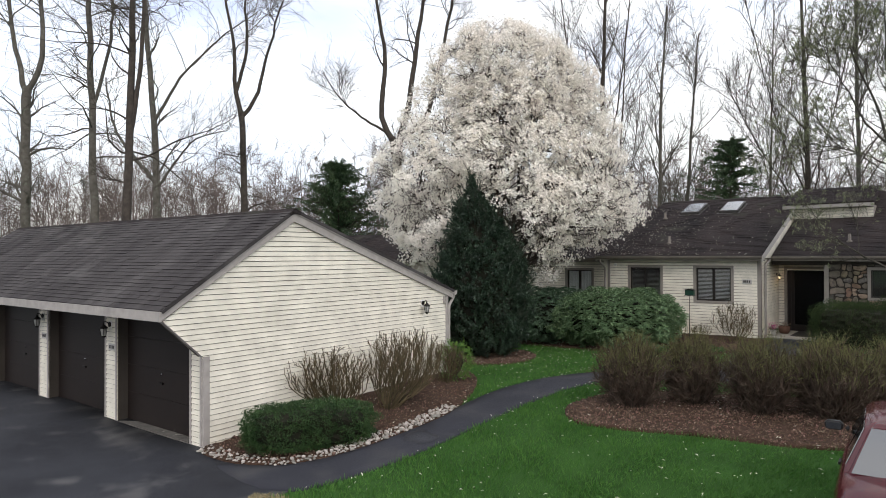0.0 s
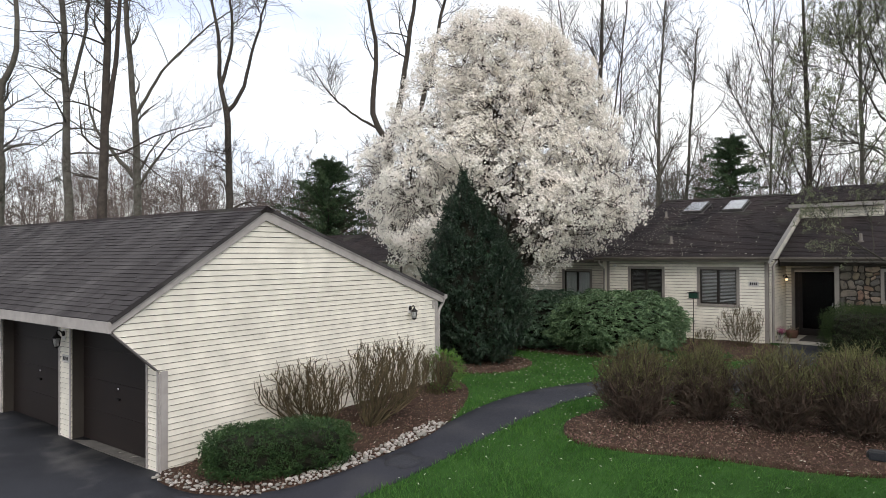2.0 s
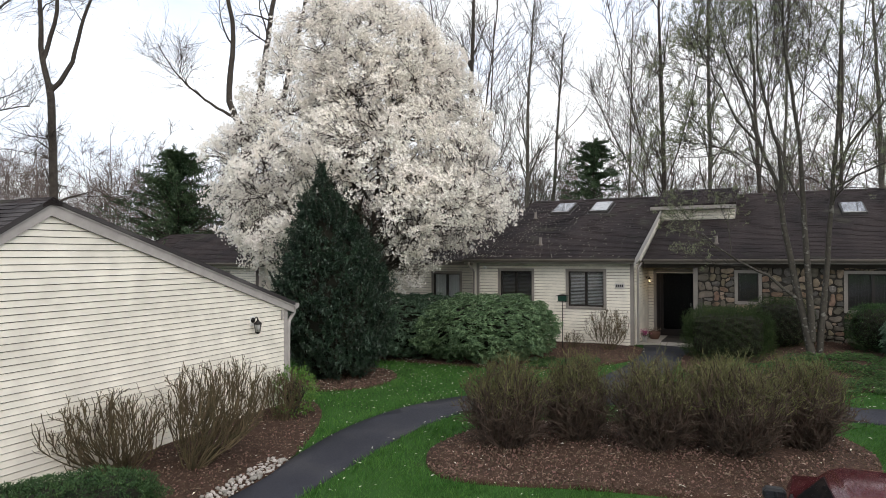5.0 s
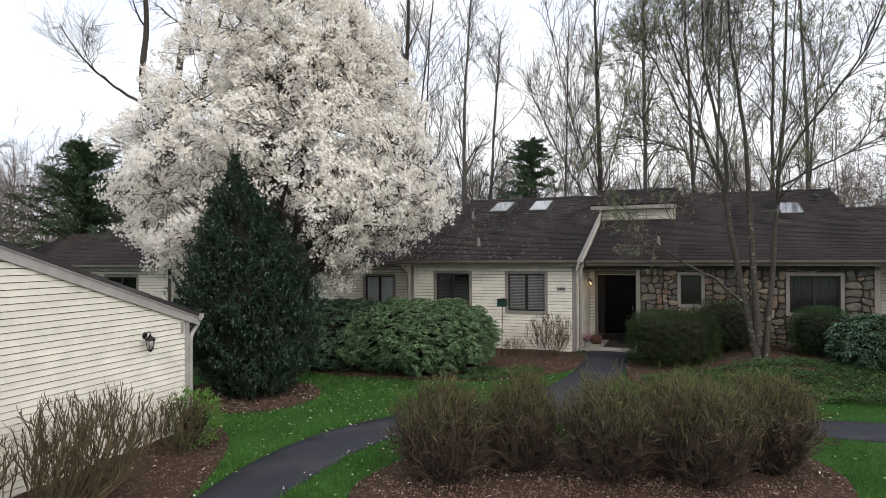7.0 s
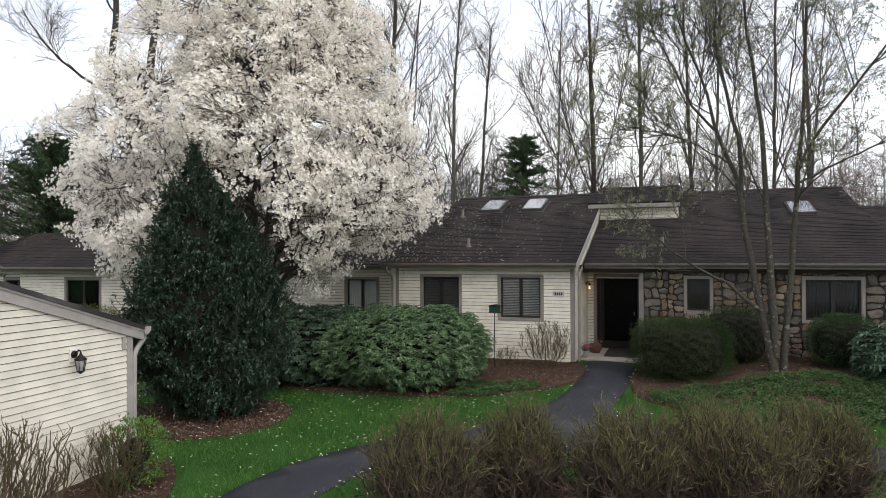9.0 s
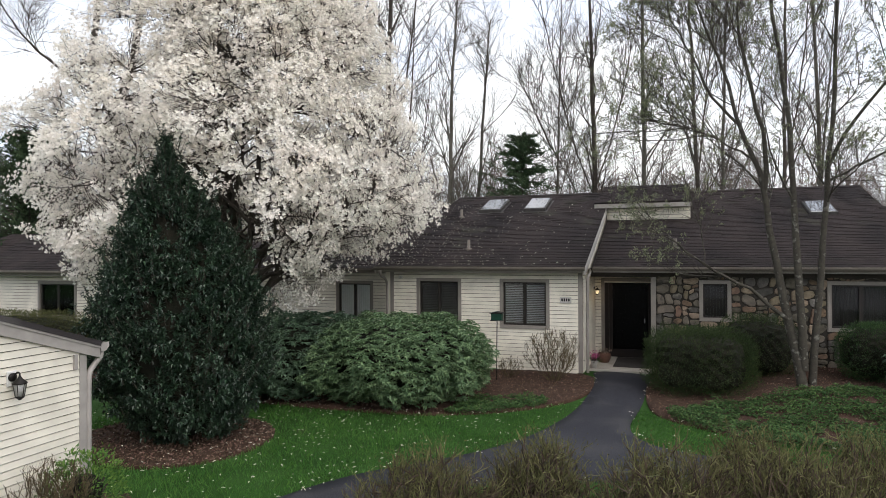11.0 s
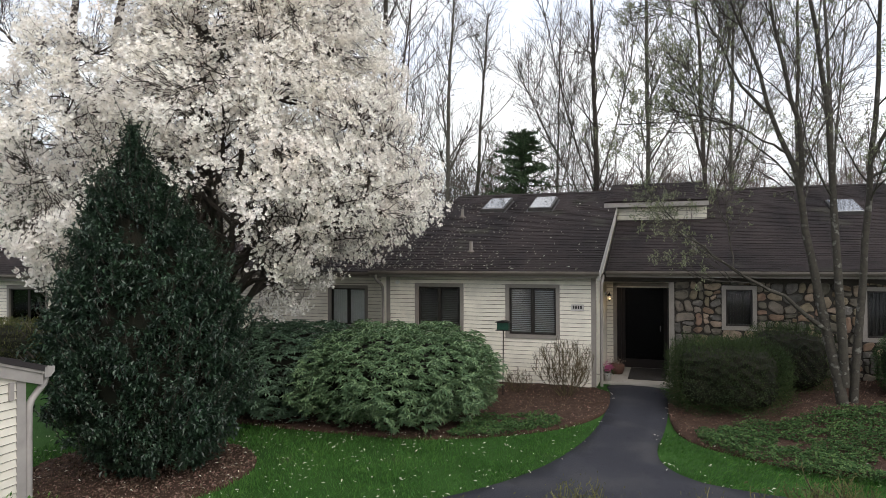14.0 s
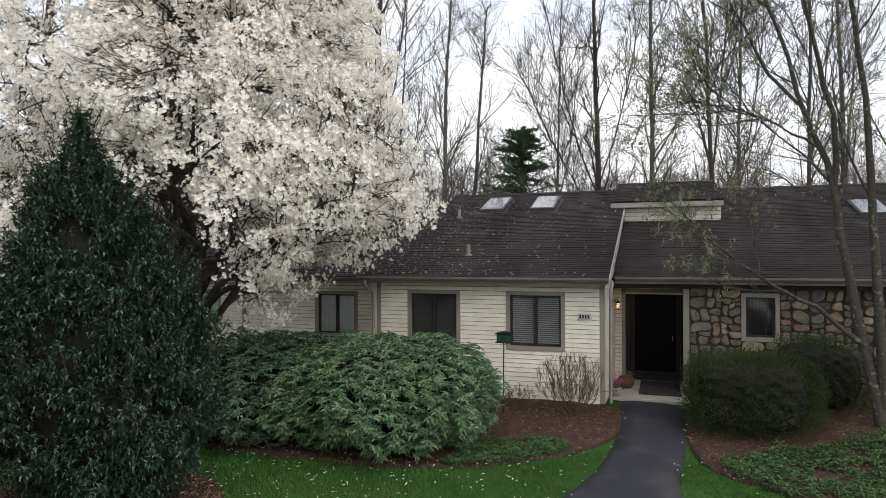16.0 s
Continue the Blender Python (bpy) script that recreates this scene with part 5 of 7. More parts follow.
bare_tree("bare_tree", (-7.0, 46.8, 0.3), [(lateral([(0, 0), (0, 9), (-.2, 14), (-.4, 23)]), 0.23, 0.06), (lateral([(0, 6), (-1.8, 10), (-3.0, 15), (-4.5, 21)]), 0.05, 0.02), (lateral([(0, 6.5), (1.6, 11), (2.8, 16), (4.0, 22)]), 0.05, 0.02), (lateral([(0, 4.5), (-1.8, 7.2), (-3.6, 10), (-5.0, 13)]), 0.05, 0.02)],
          UPRIGHT, BARK_DARK, 110, n1=22, n2=9, n3=7, span=(0.14, 0.97), angle=(20, 46), lift=0.34, len1=(3.0, 8.5), len2=(1.0, 3.4), len3=(0.5, 1.7), wig1=0.12, thick=1.15, limb_ratio=0.46)
bare_tree("bare_tree", (-3.9, 43.2, 0.3), [(lateral([(0, 0), (0, 9), (-.1, 14), (-.1, 23)]), 0.15, 0.06)], UPRIGHT, BARK_GREY, 111, n1=26, n2=9, n3=6, span=(0.14, 0.97), angle=(20, 46), lift=0.34, len1=(3.0, 8.5), len2=(1.0, 3.4), len3=(0.5, 1.7), wig1=0.12, thick=1.15, limb_ratio=0.46)
for x, y, r, sd, lean in ((-1.2, 39.6, 0.22, 112, -0.5), (-0.2, 40.6, 0.17, 113, 0.4), (2.1, 37.2, 0.16, 114, 0.2), (4.4, 41.0, 0.24, 115, -0.6), (10.2, 40.5, 0.22, 117, -0.3), (13.5, 35.0, 0.2, 118, 0.4), (-10.3, 52.0, 0.2, 119, 0.3), (-20.5, 48.0, 0.2, 120, 0.6)):
    bare_tree("bare_tree", (x, y, 0.3), [(lateral([(0, 0), (lean * 0.4, 8), (lean, 14), (lean * 1.6, 21)]), r * 0.66, 0.03), (lateral([(lean * 0.3, 6), (0.9 + lean, 10), (1.6 + lean, 17)]), r * 0.24, 0.02)],
              UPRIGHT, BARK_GREY if sd % 2 else BARK_DARK, sd, n1=26 if sd < 114 else 13, n2=9, n3=6, span=(0.14, 0.97), angle=(20, 46), lift=0.34, len1=(3.0, 8.5), len2=(1.0, 3.4), len3=(0.5, 1.7), wig1=0.12, thick=1.15, limb_ratio=0.46)

# the multi-stemmed tree before the fieldstone wall
bare_tree("front_tree", (-0.1, 20.2, 0.35), [
    ([(0.02, 0, -0.05), (-0.02, 0, 0.34), (-0.26, 0.02, 1.44), (-0.42, 0.03, 2.44), (-0.60, 0.05, 3.45), (-0.64, 0.05, 3.96), (-0.80, 0.08, 4.41), (-0.97, 0.1, 4.93), (-1.16, 0.1, 5.33), (-1.25, 0.12, 6.05), (-1.77, 0.1, 7.41), (-2.2, 0.0, 9.0)], 0.100, 0.010),
    ([(-0.62, 0.05, 3.85), (-0.59, 0.0, 4.47), (-0.66, -0.05, 5.1), (-0.80, -0.08, 5.56), (-0.95, -0.1, 6.28), (-1.12, -0.1, 7.32), (-1.1, -0.2, 9.8)], 0.052, 0.012),
    ([(-1.12, 0.1, 5.25), (-1.60, 0.15, 5.82), (-1.90, 0.2, 6.64), (-2.37, 0.2, 7.49), (-2.7, 0.2, 8.6)], 0.032, 0.009),
    ([(-0.83, 0.08, 4.50), (-1.37, 0.0, 4.86), (-1.84, -0.1, 5.13), (-2.45, -0.15, 5.30)], 0.024, 0.007),
    ([(0.04, 0, 0.3), (-0.02, -0.05, 1.4), (-0.08, -0.1, 2.5), (-0.11, -0.1, 3.44), (-0.18, -0.1, 4.69), (-0.28, -0.1, 5.83), (-0.39, -0.1, 6.59), (-0.55, -0.15, 7.25), (-0.5, -0.2, 10.8)], 0.085, 0.014),
    ([(0.20, 0.12, -0.05), (0.27, 0.15, 0.97), (0.37, 0.2, 2.0), (0.45, 0.2, 3.2), (0.54, 0.2, 4.34), (0.61, 0.2, 5.56), (0.69, 0.2, 7.08), (0.75, 0.2, 11)], 0.078, 0.014),
    ([(0.53, 0.2, 4.3), (0.95, 0.1, 5.2), (1.5, 0.0, 5.9), (2.3, 0, 7.0), (3.0, 0, 8.6)], 0.038, 0.012),
    ([(0.5, 0.2, 4.0), (1.1, 0.2, 4.35), (1.9, 0.3, 4.7), (3.0, 0.4, 5.3)], 0.03, 0.01),
    ([(-0.24, 0.0, 1.30), (-0.65, -0.05, 1.68), (-1.21, -0.1, 2.06), (-1.80, -0.1, 2.38), (-2.28, -0.1, 2.84), (-3.03, -0.1, 3.25)], 0.045, 0.008)],
    "multi-stemmed small tree with mottled bark and sparse young leaves", BARK_PALE, 131, n1=9, n2=9, n3=7, len1=(1.5, 3.8), len2=(0.5, 1.6), len3=(0.2, 0.7), span=(0.30, 0.97), angle=(28, 60), lift=0.26, leaves=17000, r_tip=0.004, wig=0.015, thick=0.72, clear=lambda p: ~((p[:, 2] < 2.15) & (p[:, 0] < -0.6)) & ~((p[:, 2] < 3.7) & (p[:, 0] < -0.6) & (np.sin(917 * p[:, 0] + 613 * p[:, 1]) > 0.45)))
bare_tree("front_tree", (4.6, 19.6, 0.35), [([(0, 0, 0), (-0.1, 0, 2), (-0.5, 0.1, 4), (-0.9, 0.2, 7), (-1.2, 0.2, 11)], 0.13, 0.03), ([(0, 0, 1.2), (0.4, 0, 3.4), (0.6, 0, 6), (0.5, 0, 11)], 0.09, 0.03)],
    "small tree with mottled bark and sparse young leaves", BARK_PALE, 132, n1=7, n2=8, n3=7, len1=(1.5, 4.0), len2=(0.5, 1.4), len3=(0.2, 0.6), span=(0.3, 1), angle=(30, 75), lift=0.1, leaves=2000, r_tip=0.004, wig=0.015, thick=0.7)


def far_woods():
    """Brown bare woodland far behind, too many trees to count."""
    rng = np.random.default_rng(141)
    lines = []
    for i in range(900):
        a, d = rng.uniform(-1.4, -0.45) if i < 420 else rng.uniform(-0.5, 0.75), rng.uniform(56, 100)
        x, y, h = d * math.sin(a) - 4, d * math.cos(a), rng.uniform(8, 14) if i < 420 else rng.uniform(8, 13.5)
        if a > 0.5 and d < 70:
            continue
        lean = rng.normal(size=2) * 0.6
        lines.append(([(x, y, 0.0), (x + lean[0] * 0.4, y, h * 0.5), (x + lean[0], y + lean[1], h)], rng.uniform(0.04, 0.11), 0.015))
    P, R = stems_of(lines, 10, rng, 0.09)
    P1, R1 = grow(P, R, 14, (0.15, 1), (1.5, 4.8), (30, 75), 0.15, 0.24, 5, rng, 0.5, 0.009, 0.020)
    P2, R2 = grow(P1, R1, 14, (0.15, 1), (0.7, 2.4), (25, 70), 0.12, 0.22, 3, rng, 0.6, 0.008, 0.014)
    single("far_woods", mesh_of("woods", *join([tubes(P, R, 5), tubes(P1, R1, 3), ribbons(P2, R2, rng)])), TWIG_FAR, "distant bare brown woodland", "woods", kind="stuff")
    lines = []
    for _ in range(220):
        a, d = rng.uniform(-1.4, 0.7), rng.uniform(38, 70)
        x, y = d * math.sin(a) - 4, d * math.cos(a)
        if -30 < x < 12 and y < 37:
            continue
        for _ in range(5):
            v = rng.normal(size=2) * 0.8
            lines.append(([(x, y, 0), (x + v[0] * 0.5, y + v[1] * 0.5, 1.4), (x + v[0], y + v[1], rng.uniform(2.2, 4.8))], 0.03, 0.008))
    P, R = stems_of(lines, 5, rng, 0.04)
    P1, R1 = grow(P, R, 14, (0.2, 1), (0.6, 1.8), (25, 65), 0.15, 0.2, 4, rng, 0.6, 0.007, 0.013)
    single("undergrowth", mesh_of("undergrowth", *join([tubes(P, R, 3), ribbons(P1, R1, rng)])), TWIG_FAR, "bare brown brush at the wood's edge", "undergrowth", kind="stuff")


far_woods()


def conifer(at, height, radius, seed, label, sparse=1.0):
    rng = np.random.default_rng(seed)
    t = thing("conifer", at, label, "tree")
    P, R = stems_of([([(0, 0, 0), (0.05, 0, height * 0.5), (0, 0.05, height)], 0.03 * height / 2, 0.01)], 10, rng, 0.02)
    part("trunk", mesh_of("trunk", *tubes(P, R, 8), True), BARK_DARK, t)
    n = int(420 * sparse)
    h = height * (0.10 + 0.9 * rng.random(n) ** 0.8)
    L = radius * np.clip(1.06 - h / height, 0.03, 1) ** 0.8 * rng.uniform(0.3, 1.3, n)
    a = rng.uniform(0, 2 * np.pi, n)
    k = 7
    s = np.linspace(0, 1, k)
    droop = -0.20 * L[:, None] * s[None] ** 1.6 + rng.uniform(0.0, 0.85, (n, 1)) * L[:, None] * s[None]
    B = np.stack([np.cos(a)[:, None] * L[:, None] * s, np.sin(a)[:, None] * L[:, None] * s, h[:, None] + droop], -1)
    part("branch_growth", mesh_of("branches", *tubes(B, np.linspace(0.03, 0.006, k)[None] * np.ones((n, 1)), 4)), BARK_DARK, t, "", "stuff")
    m = int(44000 * sparse)
    i, q = rng.integers(0, n, m), rng.random(m) ** 0.7 * (k - 1.001)
    j = q.astype(int)
    f = (q - j)[:, None]
    pos = B[i, j] * (1 - f) + B[i, j + 1] * f
    d = unit(B[i, j + 1] - B[i, j]) + rng.normal(size=(m, 3)) * np.array([0.8, 0.8, 0.6]) + np.array([0, 0, -0.15])
    pos = pos + rng.normal(size=(m, 3)) * 0.05
    T, F = leaf_shape(0.24, 0.2, True)
    part("needle_foliage", mesh_of("needles", *scatter(T, F, pos, frames_of(d), rng.uniform(0.09, 0.23, m) * (height / 8) ** 0.5)), CONIFER, t, "dark green needle sprays", "stuff")


conifer((-28.0, 25.6, 0.0), 8.0, 5.0, 151, "broad dark green conifer behind the neighbouring house")
conifer((-11.1, 44.3, 0.3), 9.7, 5.6, 153, "dark spruce behind the roof", 0.65)
conifer((8.2, 37.5, 0.3), 7.6, 3.0, 154, "dark conifer far behind the house")


# ---- the blossoming magnolia ----
def magnolia(at):
    rng = np.random.default_rng(161)
    t = thing("magnolia", at, "large white-blossomed magnolia in full flower, no leaves", "tree")
    across = np.array((0.82, 0.57, 0.0))
    along = np.array((-0.57, 0.82, 0.0))
    hz = [1.5, 2.0, 2.5, 3.0, 3.4, 3.9, 4.7, 5.6, 6.6, 7.5, 8.3, 9.0, 9.6, 10.0, 10.3, 10.5]
    mid_at = [0.2, -0.1, -0.35, -0.15, 0.15, 0.35, 0.1, -0.05, 0.0, 0.35, 0.3, 0.15, 0.05, -0.1, -0.1, 0.0]
    wide = [0.9, 2.1, 2.9, 3.5, 4.05, 4.3, 4.15, 3.95, 3.5, 3.1, 2.9, 2.55, 2.1, 1.55, 0.95, 0.25]
    m = 60000
    z = rng.uniform(1.5, 10.5, m)
    w = np.interp(z, hz, wide)
    keep = rng.random(m) < (w / 4.4) ** 1.5
    z, w = z[keep], w[keep]
    a = rng.uniform(0, 2 * np.pi, len(z))
    bump = 1 + 0.10 * np.sin(4 * a + 1.3 * z) * np.sin(2.1 * z + 2 * a + 1) + 0.06 * np.sin(9 * a - 3.1 * z)
    rr = w * bump * (1 - 0.62 * rng.random(len(z)) ** 1.9)
    side, deep = np.interp(z, hz, mid_at) + np.cos(a) * rr, np.sin(a) * rr * 0.88
    C = side[:, None] * across + deep[:, None] * along + z[:, None] * np.array((0, 0, 1.0))
    gap = np.array([0.75 * noise.noise(Vector((v[0] * 0.8, v[1] * 0.8, v[2] * 1.25))) + 0.9 * noise.noise(Vector((v[0] * 2.1, v[1] * 2.1, v[2] * 2.9)) + Vector((7, 3, 1))) for v in C])
    keep = (gap > -0.01 - 0.20 * S((z - 5.5) / 2.5)) | (rng.random(len(z)) < 0.03)
    keep &= ~((z < 4.2) & (gap < 0.10)) & ~((side < -1.4) & (gap < 0.09))
    keep &= ~((z < 2.7) & (rng.random(len(z)) < 0.35))
    # the skirt hangs in two heavy sprays with the trunk showing between them
    low = z < 3.2
    keep &= ~low | (np.abs(side - 1.75) < 0.85) | (np.abs(side + 2.9) < 0.9) | ((z > 2.8) & (rng.random(len(z)) < 0.55))
    keep &= ~((np.abs(side + 0.15) < 0.75) & (z < 4.0) & (deep < 0))
    C = C[keep][:12500]
    # trunks and limbs
    lines = [([(0, 0, 0), (0.12, 0.05, 1.2), (0.12, 0.1, 2.6), (-0.15, 0.1, 4.3), (-0.6, 0.3, 6.5), (-0.6, 0.3, 9.6)], 0.17, 0.03),
             ([(0.02, 0, 0.9), (0.3, -0.2, 2.2), (0.8, -0.4, 3.6), (1.1, -0.5, 5.5), (1.0, -0.4, 8.2)], 0.10, 0.02),
             ([(-0.1, 0.1, 0.6), (-0.8, 0.0, 2.2), (-1.7, -0.5, 3.6), (-2.6, -0.9, 5.0), (-3.0, -1.0, 6.3)], 0.10, 0.02),
             ([(0, 0.1, 1.4), (0.9, 0.6, 2.6), (2.0, 0.6, 3.5), (3.6, 0.5, 4.1)], 0.08, 0.02),
             ([(-0.2, 0.2, 2.8), (-1.2, 1.0, 4.6), (-1.6, 1.3, 6.6), (-1.6, 1.2, 8.8)], 0.08, 0.02)]
    P, R = stems_of(lines, 16, rng, 0.03)
    part("trunk", mesh_of("trunk", *tubes(P, R, 8), True), BARK_DARK, t, "dark grey branching trunk")
    P1, R1 = grow(P, R, 24, (0.2, 1), (1.3, 3.6), (35, 80), 0.1, 0.17, 8, rng, 0.5, 0.008, 0.015, 0.25)
    P2, R2 = grow(P1, R1, 7, (0.2, 1), (0.6, 1.6), (25, 65), 0.1, 0.2, 5, rng, 0.6, 0.006, 0.010)

    def in_crown(Q, share):
        tip = Q[:, -1]
        off = tip @ across - np.interp(tip[:, 2], hz, mid_at)
        return (np.hypot(off, tip @ along / 0.88) < share * (1 - 0.14 * S((tip[:, 2] - 7.0) / 2)) * np.interp(tip[:, 2], hz, wide)) & (tip[:, 2] < 10.2) & (tip[:, 2] > 2.2)
    k1, k2 = in_crown(P1, 0.92), in_crown(P2, 0.95)
    P1, R1, P2, R2 = P1[k1], R1[k1], P2[k2], R2[k2]
    part("limb_growth", mesh_of("limbs", *join([tubes(P1, R1 * 1.6, 5), tubes(P2, R2 * 1.3, 4)])), BARK_DARK, t, "", "stuff")
    # twigs from the limbs out to the sprays of flowers
    P3, R3 = grow(P2, R2, 4, (0.2, 1), (0.4, 1.1), (25, 70), 0.1, 0.22, 4, rng, 0.6, 0.004, 0.006)
    k3 = in_crown(P3, 0.90)
    P3, R3 = P3[k3], R3[k3]
    part("twig_mass", mesh_of("twigs", *ribbons(P3, R3 * 1.1, rng)), BARK_DARK, t, "", "stuff")
    hubs = np.concatenate([P1.reshape(-1, 3), P2.reshape(-1, 3), P3.reshape(-1, 3), P.reshape(-1, 3)])
    near = np.empty((len(C), 3))
    for a in range(0, len(C), 100):
        dd = ((C[a:a + 100, None] - hubs[None]) ** 2).sum(-1)
        near[a:a + 100] = hubs[dd.argmin(1)]
    gapto = np.linalg.norm(near - C, axis=1, keepdims=True)
    near = C + (near - C) * np.minimum(1, 0.55 / (gapto + 1e-6))
    s = np.linspace(0, 1, 4)[None, :, None]
    TW = near[:, None] * (1 - s) + C[:, None] * s + rng.normal(size=(len(C), 4, 3)) * 0.06 * (s * (1 - s) * 4)
    part("twig_mass", mesh_of("twigs", *ribbons(TW, np.linspace(0.007, 0.003, 4)[None] * np.ones((len(C), 1)), rng)), BARK_DARK, t, "", "stuff")
    # flowers: a ring of narrow petals, loosely open
    petals, faces = [], []
    for k in range(5):
        a = k * math.pi / 2.5 + 0.2 * (k % 2)
        c, s2 = math.cos(a), math.sin(a)
        up = 0.85 if k % 2 else 0.45
        b = len(petals)
        for u, w, h in ((0.05, 0.0, 0.0), (0.62, 0.42, up * 0.8), (1.0, 0.0, up), (0.62, -0.42, up * 0.8)):
            petals.append((u * c - w * s2, u * s2 + w * c, h))
        faces += [(b, b + 1, b + 2), (b, b + 2, b + 3)]
    per = 9
    pos = np.repeat(C, per, 0) + rng.normal(size=(len(C) * per, 3)) * np.array([0.070, 0.070, 0.055])
    mid = np.array((-0.4, 0, 5.0))
    d = unit(pos - mid) * 0.8 + rng.normal(size=pos.shape) * 0.45 + np.array([0, 0, 0.45])
    fr = frames_of(d, (0.3, 0.2, 0.9))
    rot = np.stack([fr[:, :, 1], fr[:, :, 2], fr[:, :, 0]], 2)
    V, F = scatter(petals, faces, pos, rot, rng.uniform(0.026, 0.047, len(pos)))
    part("blossom", mesh_of("blossom", V, F), PETAL, t, "dense white star-shaped flowers", "stuff")


magnolia((-11.7, 17.9, 0.03))


# ---- shrubs ----
def shell(rng, n, radii, p=2.0, bump=0.06, inner=0.25, low=-0.9):
    """Places on the rind of a rounded block, and the outward way at each."""
    d = rng.normal(size=(int(n * 1.6), 3))
    d = unit(d)
    d = d[d[:, 2] > low][:n]
    k = (np.abs(d) ** p).sum(1) ** (-1 / p)
    wob = 1 + bump * (np.sin(7 * d[:, 0] + 2 * d[:, 2]) * np.sin(6 * d[:, 1] + 3 * d[:, 2] + 1) + 0.5 * np.sin(15 * d[:, 0] + 11 * d[:, 1]))
    return d * (k * wob * (1 - inner * rng.random(len(d)) ** 1.5))[:, None] * np.array(radii), unit(d / np.array(radii))


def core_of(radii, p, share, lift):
    """A near-black solid core added for the shade inside a dense shrub."""
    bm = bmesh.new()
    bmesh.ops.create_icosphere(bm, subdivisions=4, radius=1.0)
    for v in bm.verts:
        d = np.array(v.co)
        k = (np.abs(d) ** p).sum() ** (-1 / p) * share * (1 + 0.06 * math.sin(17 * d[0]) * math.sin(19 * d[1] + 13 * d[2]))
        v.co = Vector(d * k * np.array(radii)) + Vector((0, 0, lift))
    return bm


def leafy_shrub(name, at, radii, count, leaf, width, material, label, p=2.4, seed=1, droop=0.1, up=0.4, category="shrub", group="", turn=0.0, bump=0.06, core=0.78, stick=0.7, jitter=0.8, clump=0.0):
    """A dense evergreen shrub: short trunk stems, a near-black core for the shade inside, and a rind of leaves."""
    rng = np.random.default_rng(seed)
    t = thing(name, at, label, category, group, turn=turn)
    lift = radii[2] * 0.92
    part("stem_cluster", mesh_of("stems", *tubes(np.stack([resample([(0, 0, -0.05), (math.cos(a) * radii[0] * .3, math.sin(a) * radii[1] * .3, lift * .7), (math.cos(a) * radii[0] * .6, math.sin(a) * radii[1] * .6, lift * 1.2)], 6, rng) for a in np.linspace(0, 6, 9)]), np.linspace(0.025, 0.01, 6)[None] * np.ones((9, 1)), 5)), BARK_DARK, t, "woody stems")
    part("shade_core", core_of(radii, p, core, lift), CORE_SHADE, t)
    pos, out = shell(rng, count, radii, p, bump, 0.28)
    if clump:
        tuft = np.array([noise.noise(Vector(v) * 7.0 + Vector((seed, 0, 0))) + 0.5 * noise.noise(Vector(v) * 15.0) for v in pos])
        pos = pos * (1 + 0.11 * tuft)[:, None]
        keep = tuft > -clump + 0.25 * rng.random(len(pos))
        pos, out = pos[keep], out[keep]
    d = out * stick + rng.normal(size=pos.shape) * jitter * 0.5 + np.array([0, 0, up])
    T, F = leaf_shape(width, droop, True)
    me = mesh_of("leaves", *scatter(T, F, pos + np.array([0, 0, lift]), frames_of(d), rng.uniform(0.65, 1.25, len(pos)) * leaf))
    part("foliage", me, material, t, "", "stuff")
    return t


def zg(x, y):
    return float(ground_z(x, y)) + 0.02


# clipped yew at the garage corner
leafy_shrub("clipped_shrub", (-7.85, 6.55, zg(-7.85, 6.55)), (0.50, 0.98, 0.325), 46000, 0.034, 0.44, BOXLEAF, "clipped dark green evergreen mound beside the garage", p=3.8, seed=171, up=0.25, turn=-35, bump=0.06, clump=0.36, core=0.84, stick=0.35, jitter=1.0)
leafy_shrub("small_shrub", (-8.72, 11.45, zg(-8.7, 11.45)), (0.40, 0.44, 0.43), 3300, 0.045, 0.45, FRESH, "small fresh green shrub at the garage corner", p=2.0, seed=172, bump=0.18, core=0.45, clump=0.45)


